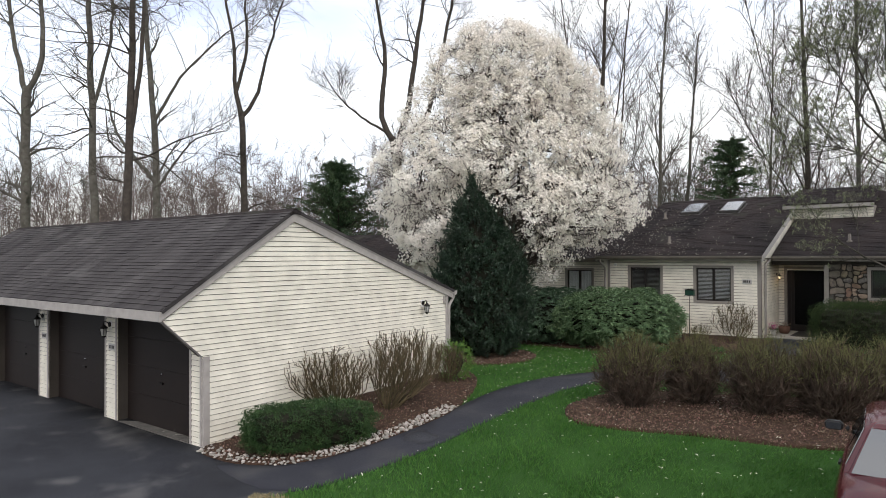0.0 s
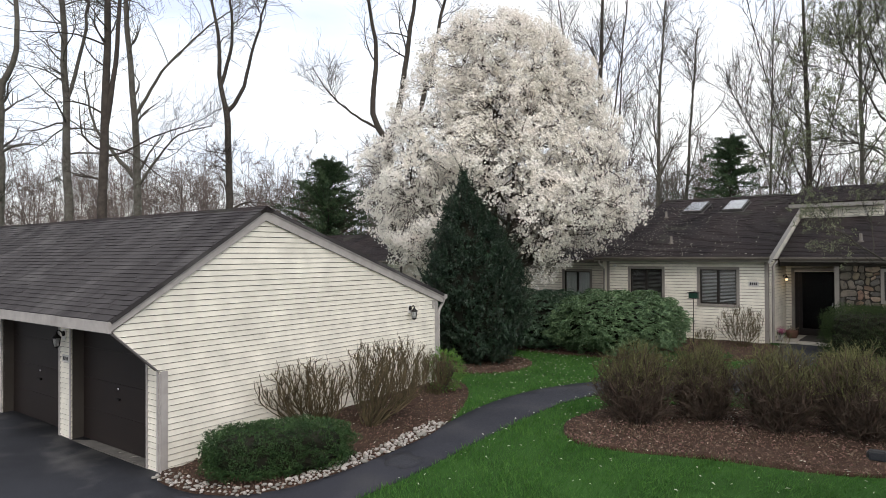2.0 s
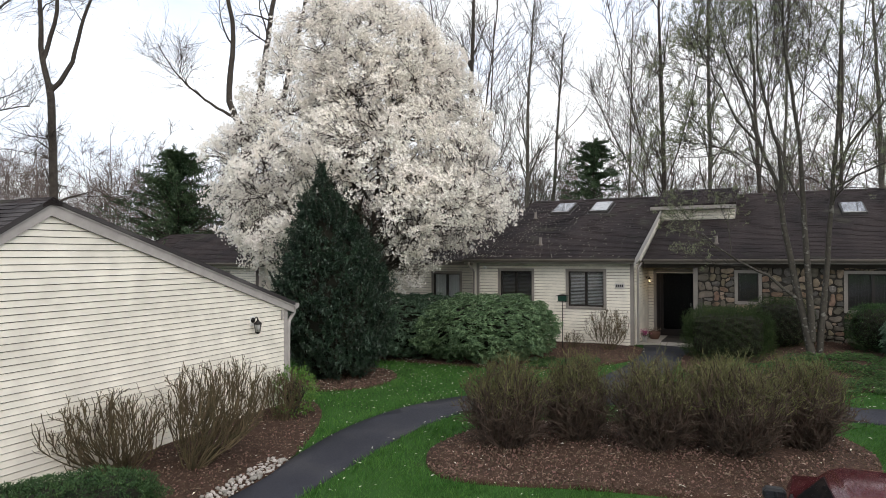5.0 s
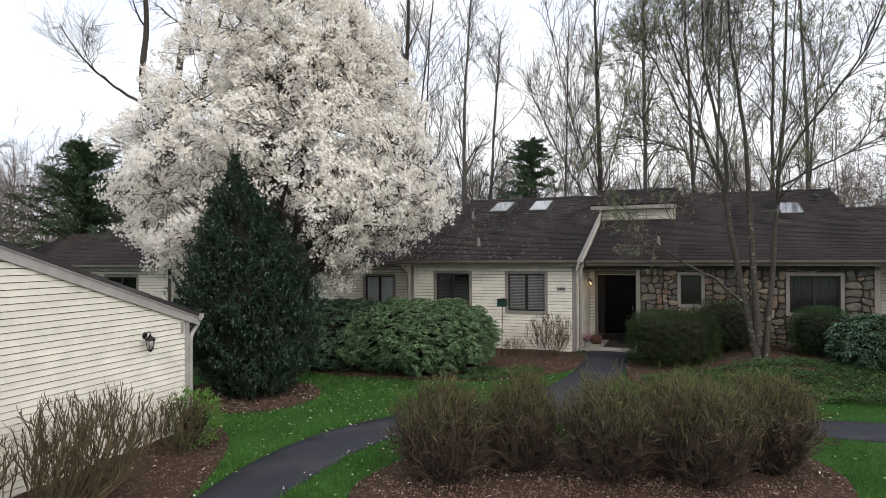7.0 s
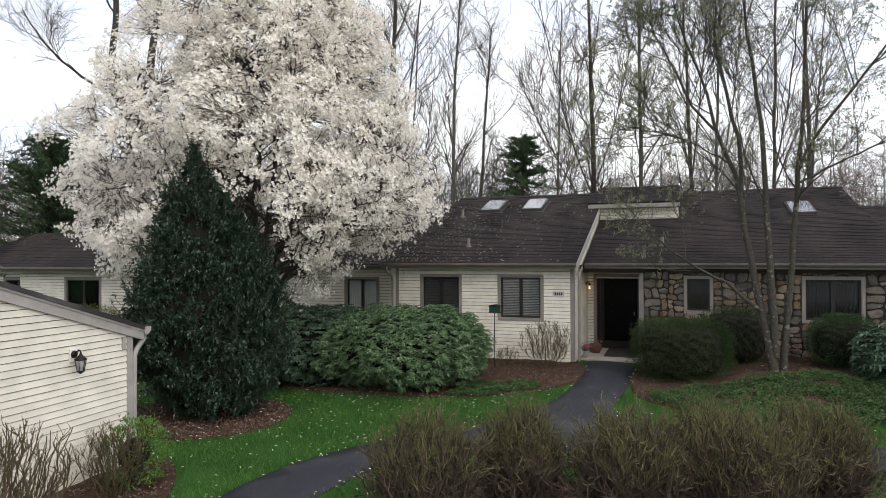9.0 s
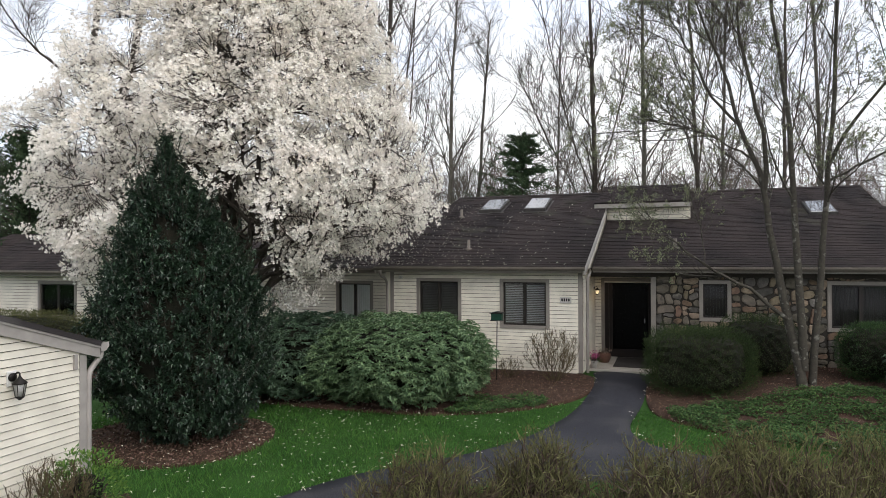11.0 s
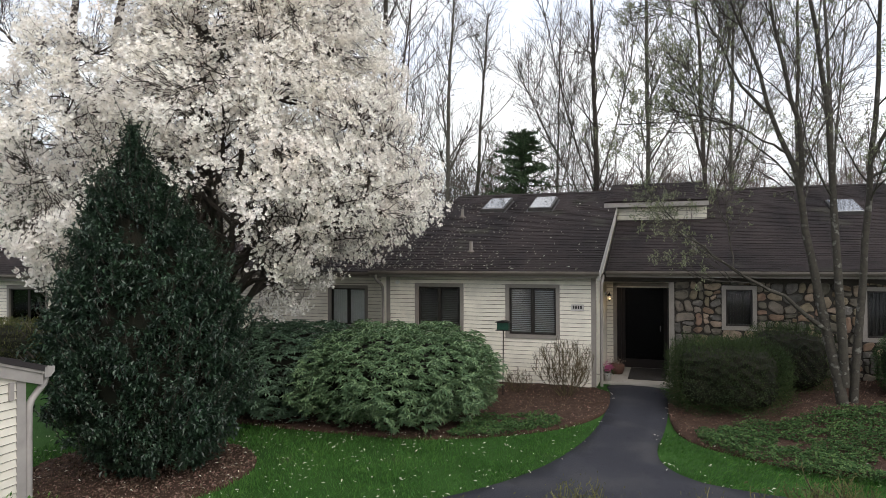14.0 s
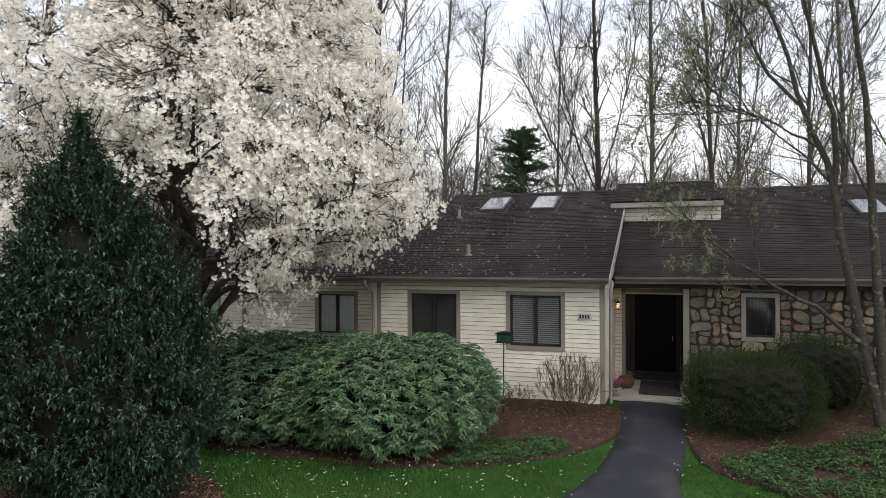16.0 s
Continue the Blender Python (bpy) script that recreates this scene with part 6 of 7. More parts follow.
def holly(at):
    rng = np.random.default_rng(173)
    t = thing("holly_tree", at, "tall dense cone of glossy dark green holly", "tree")
    part("trunk", mesh_of("trunk", *line_tube([(0, 0, -0.05), (0.02, 0, 2.0), (-0.3, 0.1, 4.7)], 0.07, 8, 0.01), True), BARK_DARK, t)
    zs, rs = [0.05, 0.3, 0.9, 1.6, 2.3, 2.9, 3.4, 3.85, 4.2, 4.45, 4.7, 5.0], [0.50, 0.84, 1.17, 1.26, 1.19, 1.02, 0.83, 0.64, 0.45, 0.25, 0.10, 0.03]

    def rind(n, deep):
        z = rng.uniform(0.05, 5.0, n * 3)
        r = np.interp(z, zs, rs)
        k = rng.random(n * 3) < (r + 0.08) / 1.6
        z, r = z[k][:n], r[k][:n]
        a = rng.uniform(0, 2 * np.pi, len(z))
        wob = 1 + 0.17 * np.sin(4 * a + 2.2 * z) * np.sin(3.1 * z + 2 * a) + 0.11 * np.sin(9 * a - 5 * z) * np.sin(7 * z + 3 * a) + 0.06 * np.sin(17 * a + 13 * z) * np.sin(11 * z - 5 * a)
        rr = r * wob * (1 - deep * rng.random(len(z)) ** 1.6)
        lean = -0.3 * S((z - 2.5) / 2.4) + 0.14 * S((1.6 - z) / 1.6)
        return np.stack([np.cos(a) * rr + lean, np.sin(a) * rr, z], 1), np.stack([np.cos(a), np.sin(a), 0 * a + 0.25], 1)
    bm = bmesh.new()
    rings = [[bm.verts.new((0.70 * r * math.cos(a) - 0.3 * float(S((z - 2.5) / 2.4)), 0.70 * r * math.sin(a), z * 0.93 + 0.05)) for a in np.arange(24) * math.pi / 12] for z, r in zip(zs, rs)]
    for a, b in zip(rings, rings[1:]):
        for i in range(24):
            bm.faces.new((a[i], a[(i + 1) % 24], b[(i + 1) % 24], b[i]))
    # added solid core, coloured as the shade between the leaves
    part("shade_core", bm, CORE_SHADE, t)
    # rosettes of leaves at the shoot ends, with dark hollows between them
    pos, out = rind(9000, 0.30)
    hollow = np.array([noise.noise(Vector(v) * 2.6) + 0.6 * noise.noise(Vector(v) * 6.0) for v in pos])
    pos, out = pos[hollow > -0.32], out[hollow > -0.32]
    per = 8
    axis = unit(out * 0.9 + rng.normal(size=pos.shape) * 0.35 + np.array([0, 0, 0.45]))
    pos = np.repeat(pos, per, 0) + np.repeat(axis, per, 0) * rng.uniform(-0.09, 0.05, (len(pos) * per, 1))
    d = np.repeat(axis, per, 0) * 0.45 + unit(rng.normal(size=pos.shape)) * 0.8
    T, F = leaf_shape(0.52, 0.15)
    part("foliage", mesh_of("leaves", *scatter(T, F, pos, frames_of(d), rng.uniform(0.052, 0.090, len(pos)))), HOLLY, t, "glossy dark spiny leaves", "stuff")
    # a few leading shoots that break the outline
    pos, out = rind(900, 0.08)
    sh = np.stack([pos, pos + unit(out + np.array([0, 0, 1.0])) * 0.12, pos + unit(out + np.array([0, 0, 1.6])) * rng.uniform(0.14, 0.28, (len(pos), 1)) * (1 + 0.7 * S((pos[:, 2:] - 3.0) / 1.5))], 1)
    part("shoot_growth", mesh_of("shoots", *tubes(sh, np.array([[0.006, 0.005, 0.003]]) * np.ones((len(pos), 1)), 3)), BARK_DARK, t, "", "stuff")
    tp = np.repeat(sh, 8, 0)
    f = rng.random((len(tp), 1))
    lp = tp[:, 1] * (1 - f) + tp[:, 2] * f
    part("foliage", mesh_of("leaves", *scatter(T, F, lp, frames_of(rng.normal(size=lp.shape) + np.array([0, 0, 0.6])), rng.uniform(0.04, 0.07, len(lp)))), HOLLY, t, "glossy dark spiny leaves", "stuff")


holly((-10.15, 14.55, zg(-10.15, 14.55)))


def rhododendron(at, radii, whorls, material, label, seed, size=0.108, p=2.3):
    """A broad evergreen shrub with whorls of long drooping leaves."""
    rng = np.random.default_rng(seed)
    t = thing("rhododendron", at, label, "shrub", "rhododendrons")
    lift = radii[2] * 0.85
    lines = [([(0, 0, -0.05), (math.cos(a) * radii[0] * .35, math.sin(a) * radii[1] * .35, lift * .5), (math.cos(a) * radii[0] * .75, math.sin(a) * radii[1] * .75, lift * rng.uniform(.6, 1.3))], 0.03, 0.01) for a in np.linspace(0, 6.1, 16)]
    P, R = stems_of(lines, 8, rng, 0.02)
    part("stem_cluster", mesh_of("stems", *tubes(P, R, 5)), BARK_DARK, t, "woody stems")
    # filler body whose near-black colour gives the shade behind the leaves
    part("shade_core", core_of(radii, p, 0.70, lift), CORE_SHADE, t)
    pos, out = shell(rng, whorls, radii, p, 0.09, 0.30, -0.9)
    n = 8
    N = len(pos)
    axis = unit(out * 0.35 + np.array([0, 0, 1.2]) + rng.normal(size=pos.shape) * 0.25)
    ref = unit(np.cross(axis, rng.normal(size=axis.shape)))
    third = np.cross(axis, ref)
    a = (np.arange(n) * 2 * np.pi / n)[None, :, None] + rng.uniform(-0.25, 0.25, (N, n, 1))
    d = ref[:, None] * np.cos(a) + third[:, None] * np.sin(a) + axis[:, None] * rng.uniform(-0.1, 0.4, (N, n, 1))
    T, F = leaf_shape(0.36, 0.12)
    fr = frames_of(d.reshape(-1, 3))
    q = np.repeat(pos, n, 0) + np.array([0, 0, lift])
    part("foliage", mesh_of("leaves", *scatter(T, F, q, fr, rng.uniform(0.7, 1.15, len(q)) * size)), material, t, "whorls of long leathery leaves", "stuff")
    return t


rhododendron((-7.9, 18.5, zg(-7.9, 18.4)), (1.90, 1.95, 0.91), 4500, RHODO, "broad rounded rhododendron with mid-green whorled leaves", 181)
rhododendron((-10.3, 18.5, zg(-10.3, 18.5)), (1.75, 2.0, 0.90), 3600, RHODO_BLUE, "rhododendron with darker bluish green leaves", 182)
rhododendron((2.3, 20.2, zg(2.3, 20.2)), (0.95, 0.8, 0.62), 1000, RHODO_BLUE, "pale-leaved rhododendron before the stone wall", 183, 0.14)
leafy_shrub("yew_mound", (-1.95, 20.6, zg(-1.9, 20.6)), (1.06, 0.98, 0.66), 34000, 0.052, 0.22, JUNIPER, "wide clipped dark evergreen mound beside the doorway", p=4.5, seed=184, up=0.5, bump=0.07, clump=0.5)
leafy_shrub("yew_mound", (-0.75, 21.5, zg(-0.7, 21.5)), (0.80, 0.75, 0.66), 12000, 0.05, 0.22, JUNIPER, "dark evergreen mound against the stone wall", p=3.6, seed=185, up=0.5, bump=0.07, clump=0.5)
leafy_shrub("yew_mound", (1.45, 21.45, zg(1.45, 21.45)), (0.72, 0.7, 0.62), 11000, 0.045, 0.35, BOXLEAF, "rounded dark green evergreen before the stone wall", p=2.6, seed=186, up=0.4, bump=0.04)
leafy_shrub("boxwood", (-19.6, 18.9, zg(-19.6, 18.9)), (3.0, 0.7, 0.72), 22000, 0.06, 0.35, OLIVE, "low olive hedge under the neighbour's window", p=3.0, seed=187, up=0.6, bump=0.08, clump=0.5)


def stem_bush(name, at, height, spread, stems, label, seed, material=TWIG_BUSH, r0=0.012, lean=(0.0, 0.0), forks=6, category="shrub", group="bare shrubs", cut_top=True):
    """A leafless shrub of many forking upright stems."""
    rng = np.random.default_rng(seed)
    t = thing(name, at, label, category, group)
    n = stems
    turn, reach = np.arange(n) * 2.4 + rng.uniform(-0.3, 0.3, n), np.sqrt((np.arange(n) + 0.5) / n)
    lines = []
    for a, q in zip(turn, reach):
        way = np.array([math.cos(a), math.sin(a)])
        e = way * q * spread + np.array(lean)
        b = way * 0.09 * q ** 0.5
        h = height * (0.97 - 0.20 * q ** 2) * rng.uniform(0.90, 1.03)
        lines.append(([(b[0], b[1], -0.04), (b[0] + e[0] * 0.22, b[1] + e[1] * 0.22, h * 0.12), (b[0] + e[0] * 0.66, b[1] + e[1] * 0.66, h * 0.38), (e[0] * 0.95, e[1] * 0.95, h * 0.66), (e[0] + rng.normal() * 0.04, e[1] + rng.normal() * 0.04, h)], r0 * rng.uniform(0.8, 1.15), r0 * 0.36))
    P, R = stems_of(lines, 12, rng, 0.014)
    part("stem_mass", mesh_of("stems", *tubes(P, R, 6), True), material, t, "dark crooked stems", "stuff")
    P1, R1 = grow(P, R, forks, (0.22, 0.85), (height * 0.22, height * 0.50), (14, 40), 0.8, 0.20, 8, rng, 0.72, r0 * 0.34, r0 * 0.48, 0.45)
    P2, R2 = grow(P1, R1, 6, (0.3, 0.98), (height * 0.05, height * 0.17), (16, 55), 0.5, 0.22, 4, rng, 0.7, r0 * 0.20, r0 * 0.26, 0.4)

    def under(Q):
        d2 = ((Q[:, -1, 0] - lean[0]) ** 2 + (Q[:, -1, 1] - lean[1]) ** 2) / (spread * 1.12) ** 2
        return (Q[:, -1, 2] < height * (1.06 - 0.20 * np.clip(d2, 0, 1.3))) & (d2 < 1.5)
    k1, k2 = under(P1), under(P2)
    part("twig_mass", mesh_of("twigs", *join([tubes(P1[k1], R1[k1], 5), tubes(P2[k2], R2[k2], 4)])), material, t, "knobbly twigs", "stuff")
    return t, P1


stem_bush("bare_shrub", (-8.85, 8.05, zg(-8.85, 8.05)), 1.20, 0.80, 38, "leafless brown forking shrub against the garage wall", 191, r0=0.0135, lean=(-0.02, -0.22), forks=6)
stem_bush("bare_shrub", (-8.08, 8.62, zg(-8.1, 8.65)), 1.44, 0.76, 46, "leafless brown shrub leaning along the garage wall", 192, r0=0.0125, lean=(0.02, 0.50), forks=7)
stem_bush("bare_shrub", (-8.62, 11.0, zg(-8.6, 11.0)), 0.92, 0.36, 22, "small twiggy shrub at the end of the garage bed", 193, r0=0.008, forks=7)
stem_bush("bare_shrub", (-5.0, 20.45, zg(-5.0, 20.4)), 1.18, 0.62, 26, "thin leafless shrub before the house wall", 194, r0=0.0085, forks=7)
stem_bush("bare_shrub", (-6.05, 20.6, zg(-6, 20.6)), 0.50, 0.34, 16, "low leafless shrub before the house wall", 195, r0=0.006)


def barberry(at, height, spread, seed, label):
    """One clump of the barberry hedge: a thicket of fine upright stems, olive towards the tips."""
    rng = np.random.default_rng(seed)
    t = thing("barberry_shrub", at, label, "hedge", "barberry hedge")
    lines_n = 270
    a, q = rng.uniform(0, 2 * np.pi, lines_n), rng.random(lines_n) ** 0.55
    e = np.stack([np.cos(a) * q * spread, np.sin(a) * q * spread * 0.85], 1) * rng.uniform(0.75, 1.15, (lines_n, 1))
    h = height * (1 - 0.34 * q ** 3) * rng.uniform(0.62, 1.12, lines_n)
    k = 7
    s = np.linspace(0, 1, k)
    out = s ** 0.8
    P = np.stack([e[:, :1] * (0.22 + 0.78 * out), e[:, 1:] * (0.22 + 0.78 * out), h[:, None] * s ** 1.1 - 0.03], -1)
    P[:, 1:] += rng.normal(size=(lines_n, k - 1, 3)) * 0.035
    R = np.linspace(0.0095, 0.004, k)[None] * rng.uniform(0.7, 1.2, (lines_n, 1))
    part("stem_mass", mesh_of("stems", *tubes(P, R, 3)), STEM_RED, t, "dense thorny brown stems", "stuff")
    P1, R1 = grow(P, R, 8, (0.15, 0.95), (height * 0.15, height * 0.34), (15, 75), 0.28, 0.26, 4, rng, 0.6, 0.003, 0.0042, 0.3)
    part("twig_mass", mesh_of("twigs", *ribbons(P1, R1 * 1.2, rng)), STEM_RED, t, "", "stuff")
    P2, R2 = grow(P1, R1, 4, (0.3, 1.0), (0.07, 0.19), (10, 60), 0.4, 0.22, 3, rng, 0.8, 0.0020, 0.0027, 0.2)
    top = P2[:, 0, 2] > height * rng.uniform(0.42, 0.90, len(P2))
    part("new_growth", mesh_of("tips", *ribbons(P2[top], R2[top] * 1.5, rng)), STEM_GREEN, t, "olive new growth", "stuff")
    part("twig_mass", mesh_of("twigs", *ribbons(P2[~top], R2[~top] * 1.25, rng)), STEM_RED, t, "", "stuff")
    pts = P2[top][:, -1]
    pts = np.repeat(pts, 2, 0) + rng.normal(size=(2 * len(pts), 3)) * 0.03
    T, F = leaf_shape(0.4, 0, True)
    d = rng.normal(size=pts.shape) * 0.6 + np.array([0, 0, 0.9])
    part("young_foliage", mesh_of("leaves", *scatter(T, F, pts, frames_of(d, (0.4, 0.3, 0.2)), rng.uniform(0.016, 0.036, len(pts)))), STEM_GREEN, t, "", "stuff")
    return t


HEDGE = "thick barberry shrub, brown stems and olive tips, in a row"
for k, (x, y, h, s) in enumerate(((-4.50, 11.2, 1.20, 0.66), (-3.62, 11.85, 1.15, 0.58), (-2.5, 11.8, 1.20, 0.68), (-1.45, 12.05, 1.22, 0.70), (-0.62, 12.9, 1.20, 0.68), (-1.75, 12.95, 1.1, 0.45))):
    barberry((x, y, zg(x, y)), h, s, 201 + k, HEDGE)


def ground_cover(poly, count, leaf, seed, label, height, material=COVER):
    rng = np.random.default_rng(seed)
    pos = drop_on(poly, count, rng, 0.03)
    patch = np.array([noise.noise(Vector((x, y, seed)) * 1.6) for x, y in pos[:, :2]]) + 0.6 * np.array([noise.noise(Vector((x, y, seed + 5)) * 5.0) for x, y in pos[:, :2]])
    pos = pos[patch > -0.30]
    patch = patch[patch > -0.30]
    count = len(pos)
    mound = np.clip(0.55 + 0.9 * patch, 0.15, 1.5)
    pos[:, 2] += height * rng.random(count) ** 0.7 * mound
    d = np.column_stack([rng.normal(size=(count, 2)), rng.uniform(0.1, 0.9, count)])
    T, F = leaf_shape(0.5, 0.15)
    return single("ground_cover", mesh_of("cover", *scatter(T, F, pos, frames_of(d), rng.uniform(0.6, 1.2, count) * leaf)), material, label, "ground cover", kind="stuff")


ground_cover(rounded([(-2.85, 18.3), (-1.1, 16.95), (0.2, 17.1), (2, 17.55), (5.5, 17.9), (5.5, 20.3), (1.4, 20.3), (0.4, 20.2), (-0.3, 19.7), (-1.0, 19.5), (-2.0, 19.3)], 2), 34000, 0.062, 211, "low green groundcover leaves before the stone wall", 0.16)
ground_cover(rounded([(-6.7, 17.2), (-5.9, 17.5), (-5.2, 18.0), (-4.7, 18.5), (-5.0, 18.95), (-5.7, 18.9), (-6.3, 18.6)], 2), 3600, 0.06, 212, "patch of low green groundcover by the path", 0.12)

# ---- lawn ----
def lawn():
    rng = np.random.default_rng(221)
    n = 260000
    x, y = rng.uniform(-12.5, 7.0, n), rng.uniform(4.6, 18.6, n)
    keep = ~((x < -9.2) & (y < 12.3))
    for poly in (PATH_EDGE, BED_GARAGE, BED_HEDGE, BED_HOUSE, BED_HOLLY, BED_STONE, LOT):
        keep &= ~inside(poly, x, y)
    keep &= (rng.random(n) < np.clip(1.15 - np.abs(x + 4) / 16, 0.4, 1)) 
    x, y = x[keep], y[keep]
    pos = np.stack([x, y, ground_z(x, y) - 0.005], 1)
    d = np.column_stack([rng.normal(size=(len(x), 2)) * 0.55, np.ones(len(x))])
    tuft = 1 + 0.25 * np.sin(3.1 * x + 1.7 * y) * np.sin(2.3 * y - 1.1 * x)
    T = [(a, b * 0.17, c) for a, b, c in BLADE[0]]
    fr = frames_of(d, (0.7, 0.4, 0.1))
    single("lawn_grass", mesh_of("grass", *scatter(T, BLADE[1], pos, fr, rng.uniform(0.05, 0.105, len(x)) * tuft)), GRASS, "bright green spring lawn, freshly grown", "grass", kind="stuff")
    # blades that hang over the path's edge, dry ones at the corner of the lot
    m = 900
    a = rng.uniform(0, 2 * np.pi, m)
    r = 0.30 * np.sqrt(rng.random(m))
    px, py = -6.42 + r * np.cos(a) * 1.4, 4.82 + r * np.sin(a) * 0.6
    pos = np.stack([px, py, ground_z(px, py) + 0.01], 1)
    single("dry_grass", mesh_of("dry", *scatter(T, BLADE[1], pos, frames_of(np.column_stack([rng.normal(size=(m, 2)), rng.uniform(0.1, 0.7, m)]), (0.7, 0.4, 0.1)), rng.uniform(0.04, 0.08, m))), STRAW, "tuft of dry straw-coloured grass at the kerb", "grass", kind="stuff")


lawn()


def fallen_petals():
    rng = np.random.default_rng(231)
    T, F = leaf_shape(0.28)

    def petals(pos, lab):
        d = np.column_stack([rng.normal(size=(len(pos), 2)), rng.uniform(-0.25, 0.35, len(pos))])
        single("fallen_petals", mesh_of("petals", *scatter(T, F, pos, frames_of(d), rng.uniform(0.03, 0.07, len(pos)))), PETAL_FALLEN, lab, "petals", kind="stuff")
    n = 5200
    x, y = rng.uniform(-14, 4, n), rng.uniform(5.2, 18.5, n)
    w = np.exp(-((x + 9.5) / 5.0) ** 2 - ((y - 16) / 4.0) ** 2) + 0.22
    k = (rng.random(n) < w) & ~((x < -9.2) & (y < 12.3)) & ~inside(PATH_EDGE, x, y) & ~inside(LOT, x, y)
    pos = np.stack([x[k], y[k], ground_z(x[k], y[k]) + 0.05], 1)
    petals(pos, "scattered white petals on the lawn and beds")
    n = 5600
    x, y = rng.uniform(-14.2, -4.5, n), 21.0 + 5.8 * rng.random(n) ** 1.5
    k = rng.random(n) < np.exp(-np.clip(x + 10.2, 0, 9) / 1.9) + 0.02
    x, y = x[k], y[k]
    on_a = x > -9.66
    z = np.where(on_a, 2.65 + 0.331 * (y - 20.93), 2.57 + 0.332 * (y - 22.2)) + 0.022
    ok = on_a | (y > 22.3)
    petals(np.stack([x, y, z], 1)[ok], "white petals lying on the dark shingles")
    n = 170
    i = rng.integers(0, len(PATH_EDGE), n)
    e = np.array(PATH_EDGE)[i] + rng.normal(size=(n, 2)) * 0.05
    e = e[e[:, 1] > 7]
    petals(np.stack([e[:, 0], e[:, 1], ground_z(e[:, 0], e[:, 1]) + 0.05], 1), "white petals gathered along the path's edge")


fallen_petals()


# ---- river stones along the garage bed ----
def river_stones():
    rng = np.random.default_rng(301)
    edging = thing("stone_edging", (-7.6, 7.0, -0.25), "strip of pale rounded river stones along the garage bed", "stones")
    shapes = []
    for _ in range(8):
        bm = bmesh.new()
        bmesh.ops.create_icosphere(bm, subdivisions=1, radius=1.0)
        ax = rng.uniform(0.7, 1.25, 3) * np.array([1.15, 0.9, 0.6])
        for v in bm.verts:
            v.co = Vector(np.array(v.co) * ax * rng.uniform(0.86, 1.1))
            v.co.z = max(v.co.z, -0.35)
        for f in bm.faces:
            f.smooth = True
        me = bpy.data.meshes.new("river_stone")
        bm.to_mesh(me)
        bm.free()
        me.materials.append(COBBLE)
        shapes.append(me)
    line = resample([(-9.15, 5.40, 0), (-8.3, 5.38, 0), (-7.5, 5.58, 0), (-7.08, 6.3, 0), (-6.97, 7.4, 0), (-6.95, 8.4, 0), (-7.15, 9.4, 0)], 60, rng)
    made = []
    while len(made) < 290:
        i = rng.integers(0, 59)
        p = line[i] + (line[i + 1] - line[i]) * rng.random()
        t = unit(line[i + 1] - line[i])
        q = p[:2] + np.array([-t[1], t[0]]) * rng.uniform(-0.03, 0.27)
        r = 0.022 + 0.040 * rng.random() ** 1.5
        if q[1] < 6.4 and (r > 0.045 or rng.random() < 0.7):
            continue
        if any((q[0] - a) ** 2 + (q[1] - b) ** 2 < (0.8 * (r + s)) ** 2 for a, b, s in made):
            if rng.random() > 0.02:
                continue
        made.append((q[0], q[1], r))
        ob = new("river_stone", shapes[int(rng.integers(0, 8))])
        ob.parent = edging
        ob.location = Vector((q[0], q[1], float(ground_z(*q)) + 0.035 + r * 0.3)) - edging.location
        ob.rotation_euler, ob.scale = (rng.uniform(-.3, .3), rng.uniform(-.3, .3), rng.uniform(0, 6.28)), (r, r, r)


river_stones()

# ---- by the front door ----
porch_lamp = lantern((-4.465, 23.45, 1.96), 0, "small lit coach lantern by the front door", True)
porch_lamp.scale = (0.6, 0.6, 0.6)
glow = new("porch_bulb", bpy.data.lights.new("porch_bulb", "POINT"))
glow.data.energy, glow.data.color, glow.data.shadow_soft_size = 0.8, (1.0, 0.70, 0.38), 0.04
glow.location = (-4.22, 23.45, 1.84)

sign = thing("house_number_sign", (-4.863, WA - 0.024, 1.855), "pale rectangular house sign with dark marks", "sign")
part("plate", boxes((-0.135, 0.135, -0.02, 0.0, -0.062, 0.062), bevel=0.006), PLAQUE, sign)
part("rim", boxes((-0.15, 0.15, -0.026, -0.002, -0.082, -0.062), bevel=0.003), PLAQUE, sign, "shadowed lower lip")
part("marks", boxes(*[(-0.098 + k * 0.053, -0.064 + k * 0.053, -0.026, -0.02, -0.034, 0.034) for k in range(4)]), INK, sign, "dark bars")

door_mat = single("door_mat", boxes((-0.42, 0.42, -0.74, 0.74, 0.0, 0.018), bevel=0.005), MAT_RUBBER, "dark ribbed door mat on the concrete step", "door mat", at=(-3.46, 23.16, 0.136))
pot = thing("flower_pot", (-4.30, 22.12, 0.136), "small pale pot of pink flowers on the doorstep", "flower pot")
part("pot", lathe([(0.06, 0), (0.085, 0.16), (0.09, 0.18), (0.075, 0.18), (0.07, 0.15)], 14), PLAQUE, pot)
prng = np.random.default_rng(311)
fp = np.array([0, 0, 0.30]) + prng.normal(size=(260, 3)) * np.array([0.06, 0.06, 0.05])
part("blossom", mesh_of("flowers", *scatter(*leaf_shape(0.7), fp, frames_of(prng.normal(size=fp.shape) + np.array([0, 0, .4])), prng.uniform(0.02, 0.04, 260))), PINK, pot, "pink blossoms", "stuff")
fp = np.array([0, 0, 0.22]) + prng.normal(size=(160, 3)) * np.array([0.07, 0.07, 0.035])
part("foliage", mesh_of("leaves", *scatter(*leaf_shape(0.5), fp, frames_of(prng.normal(size=fp.shape)), prng.uniform(0.03, 0.06, 160))), BOXLEAF, pot, "", "stuff")
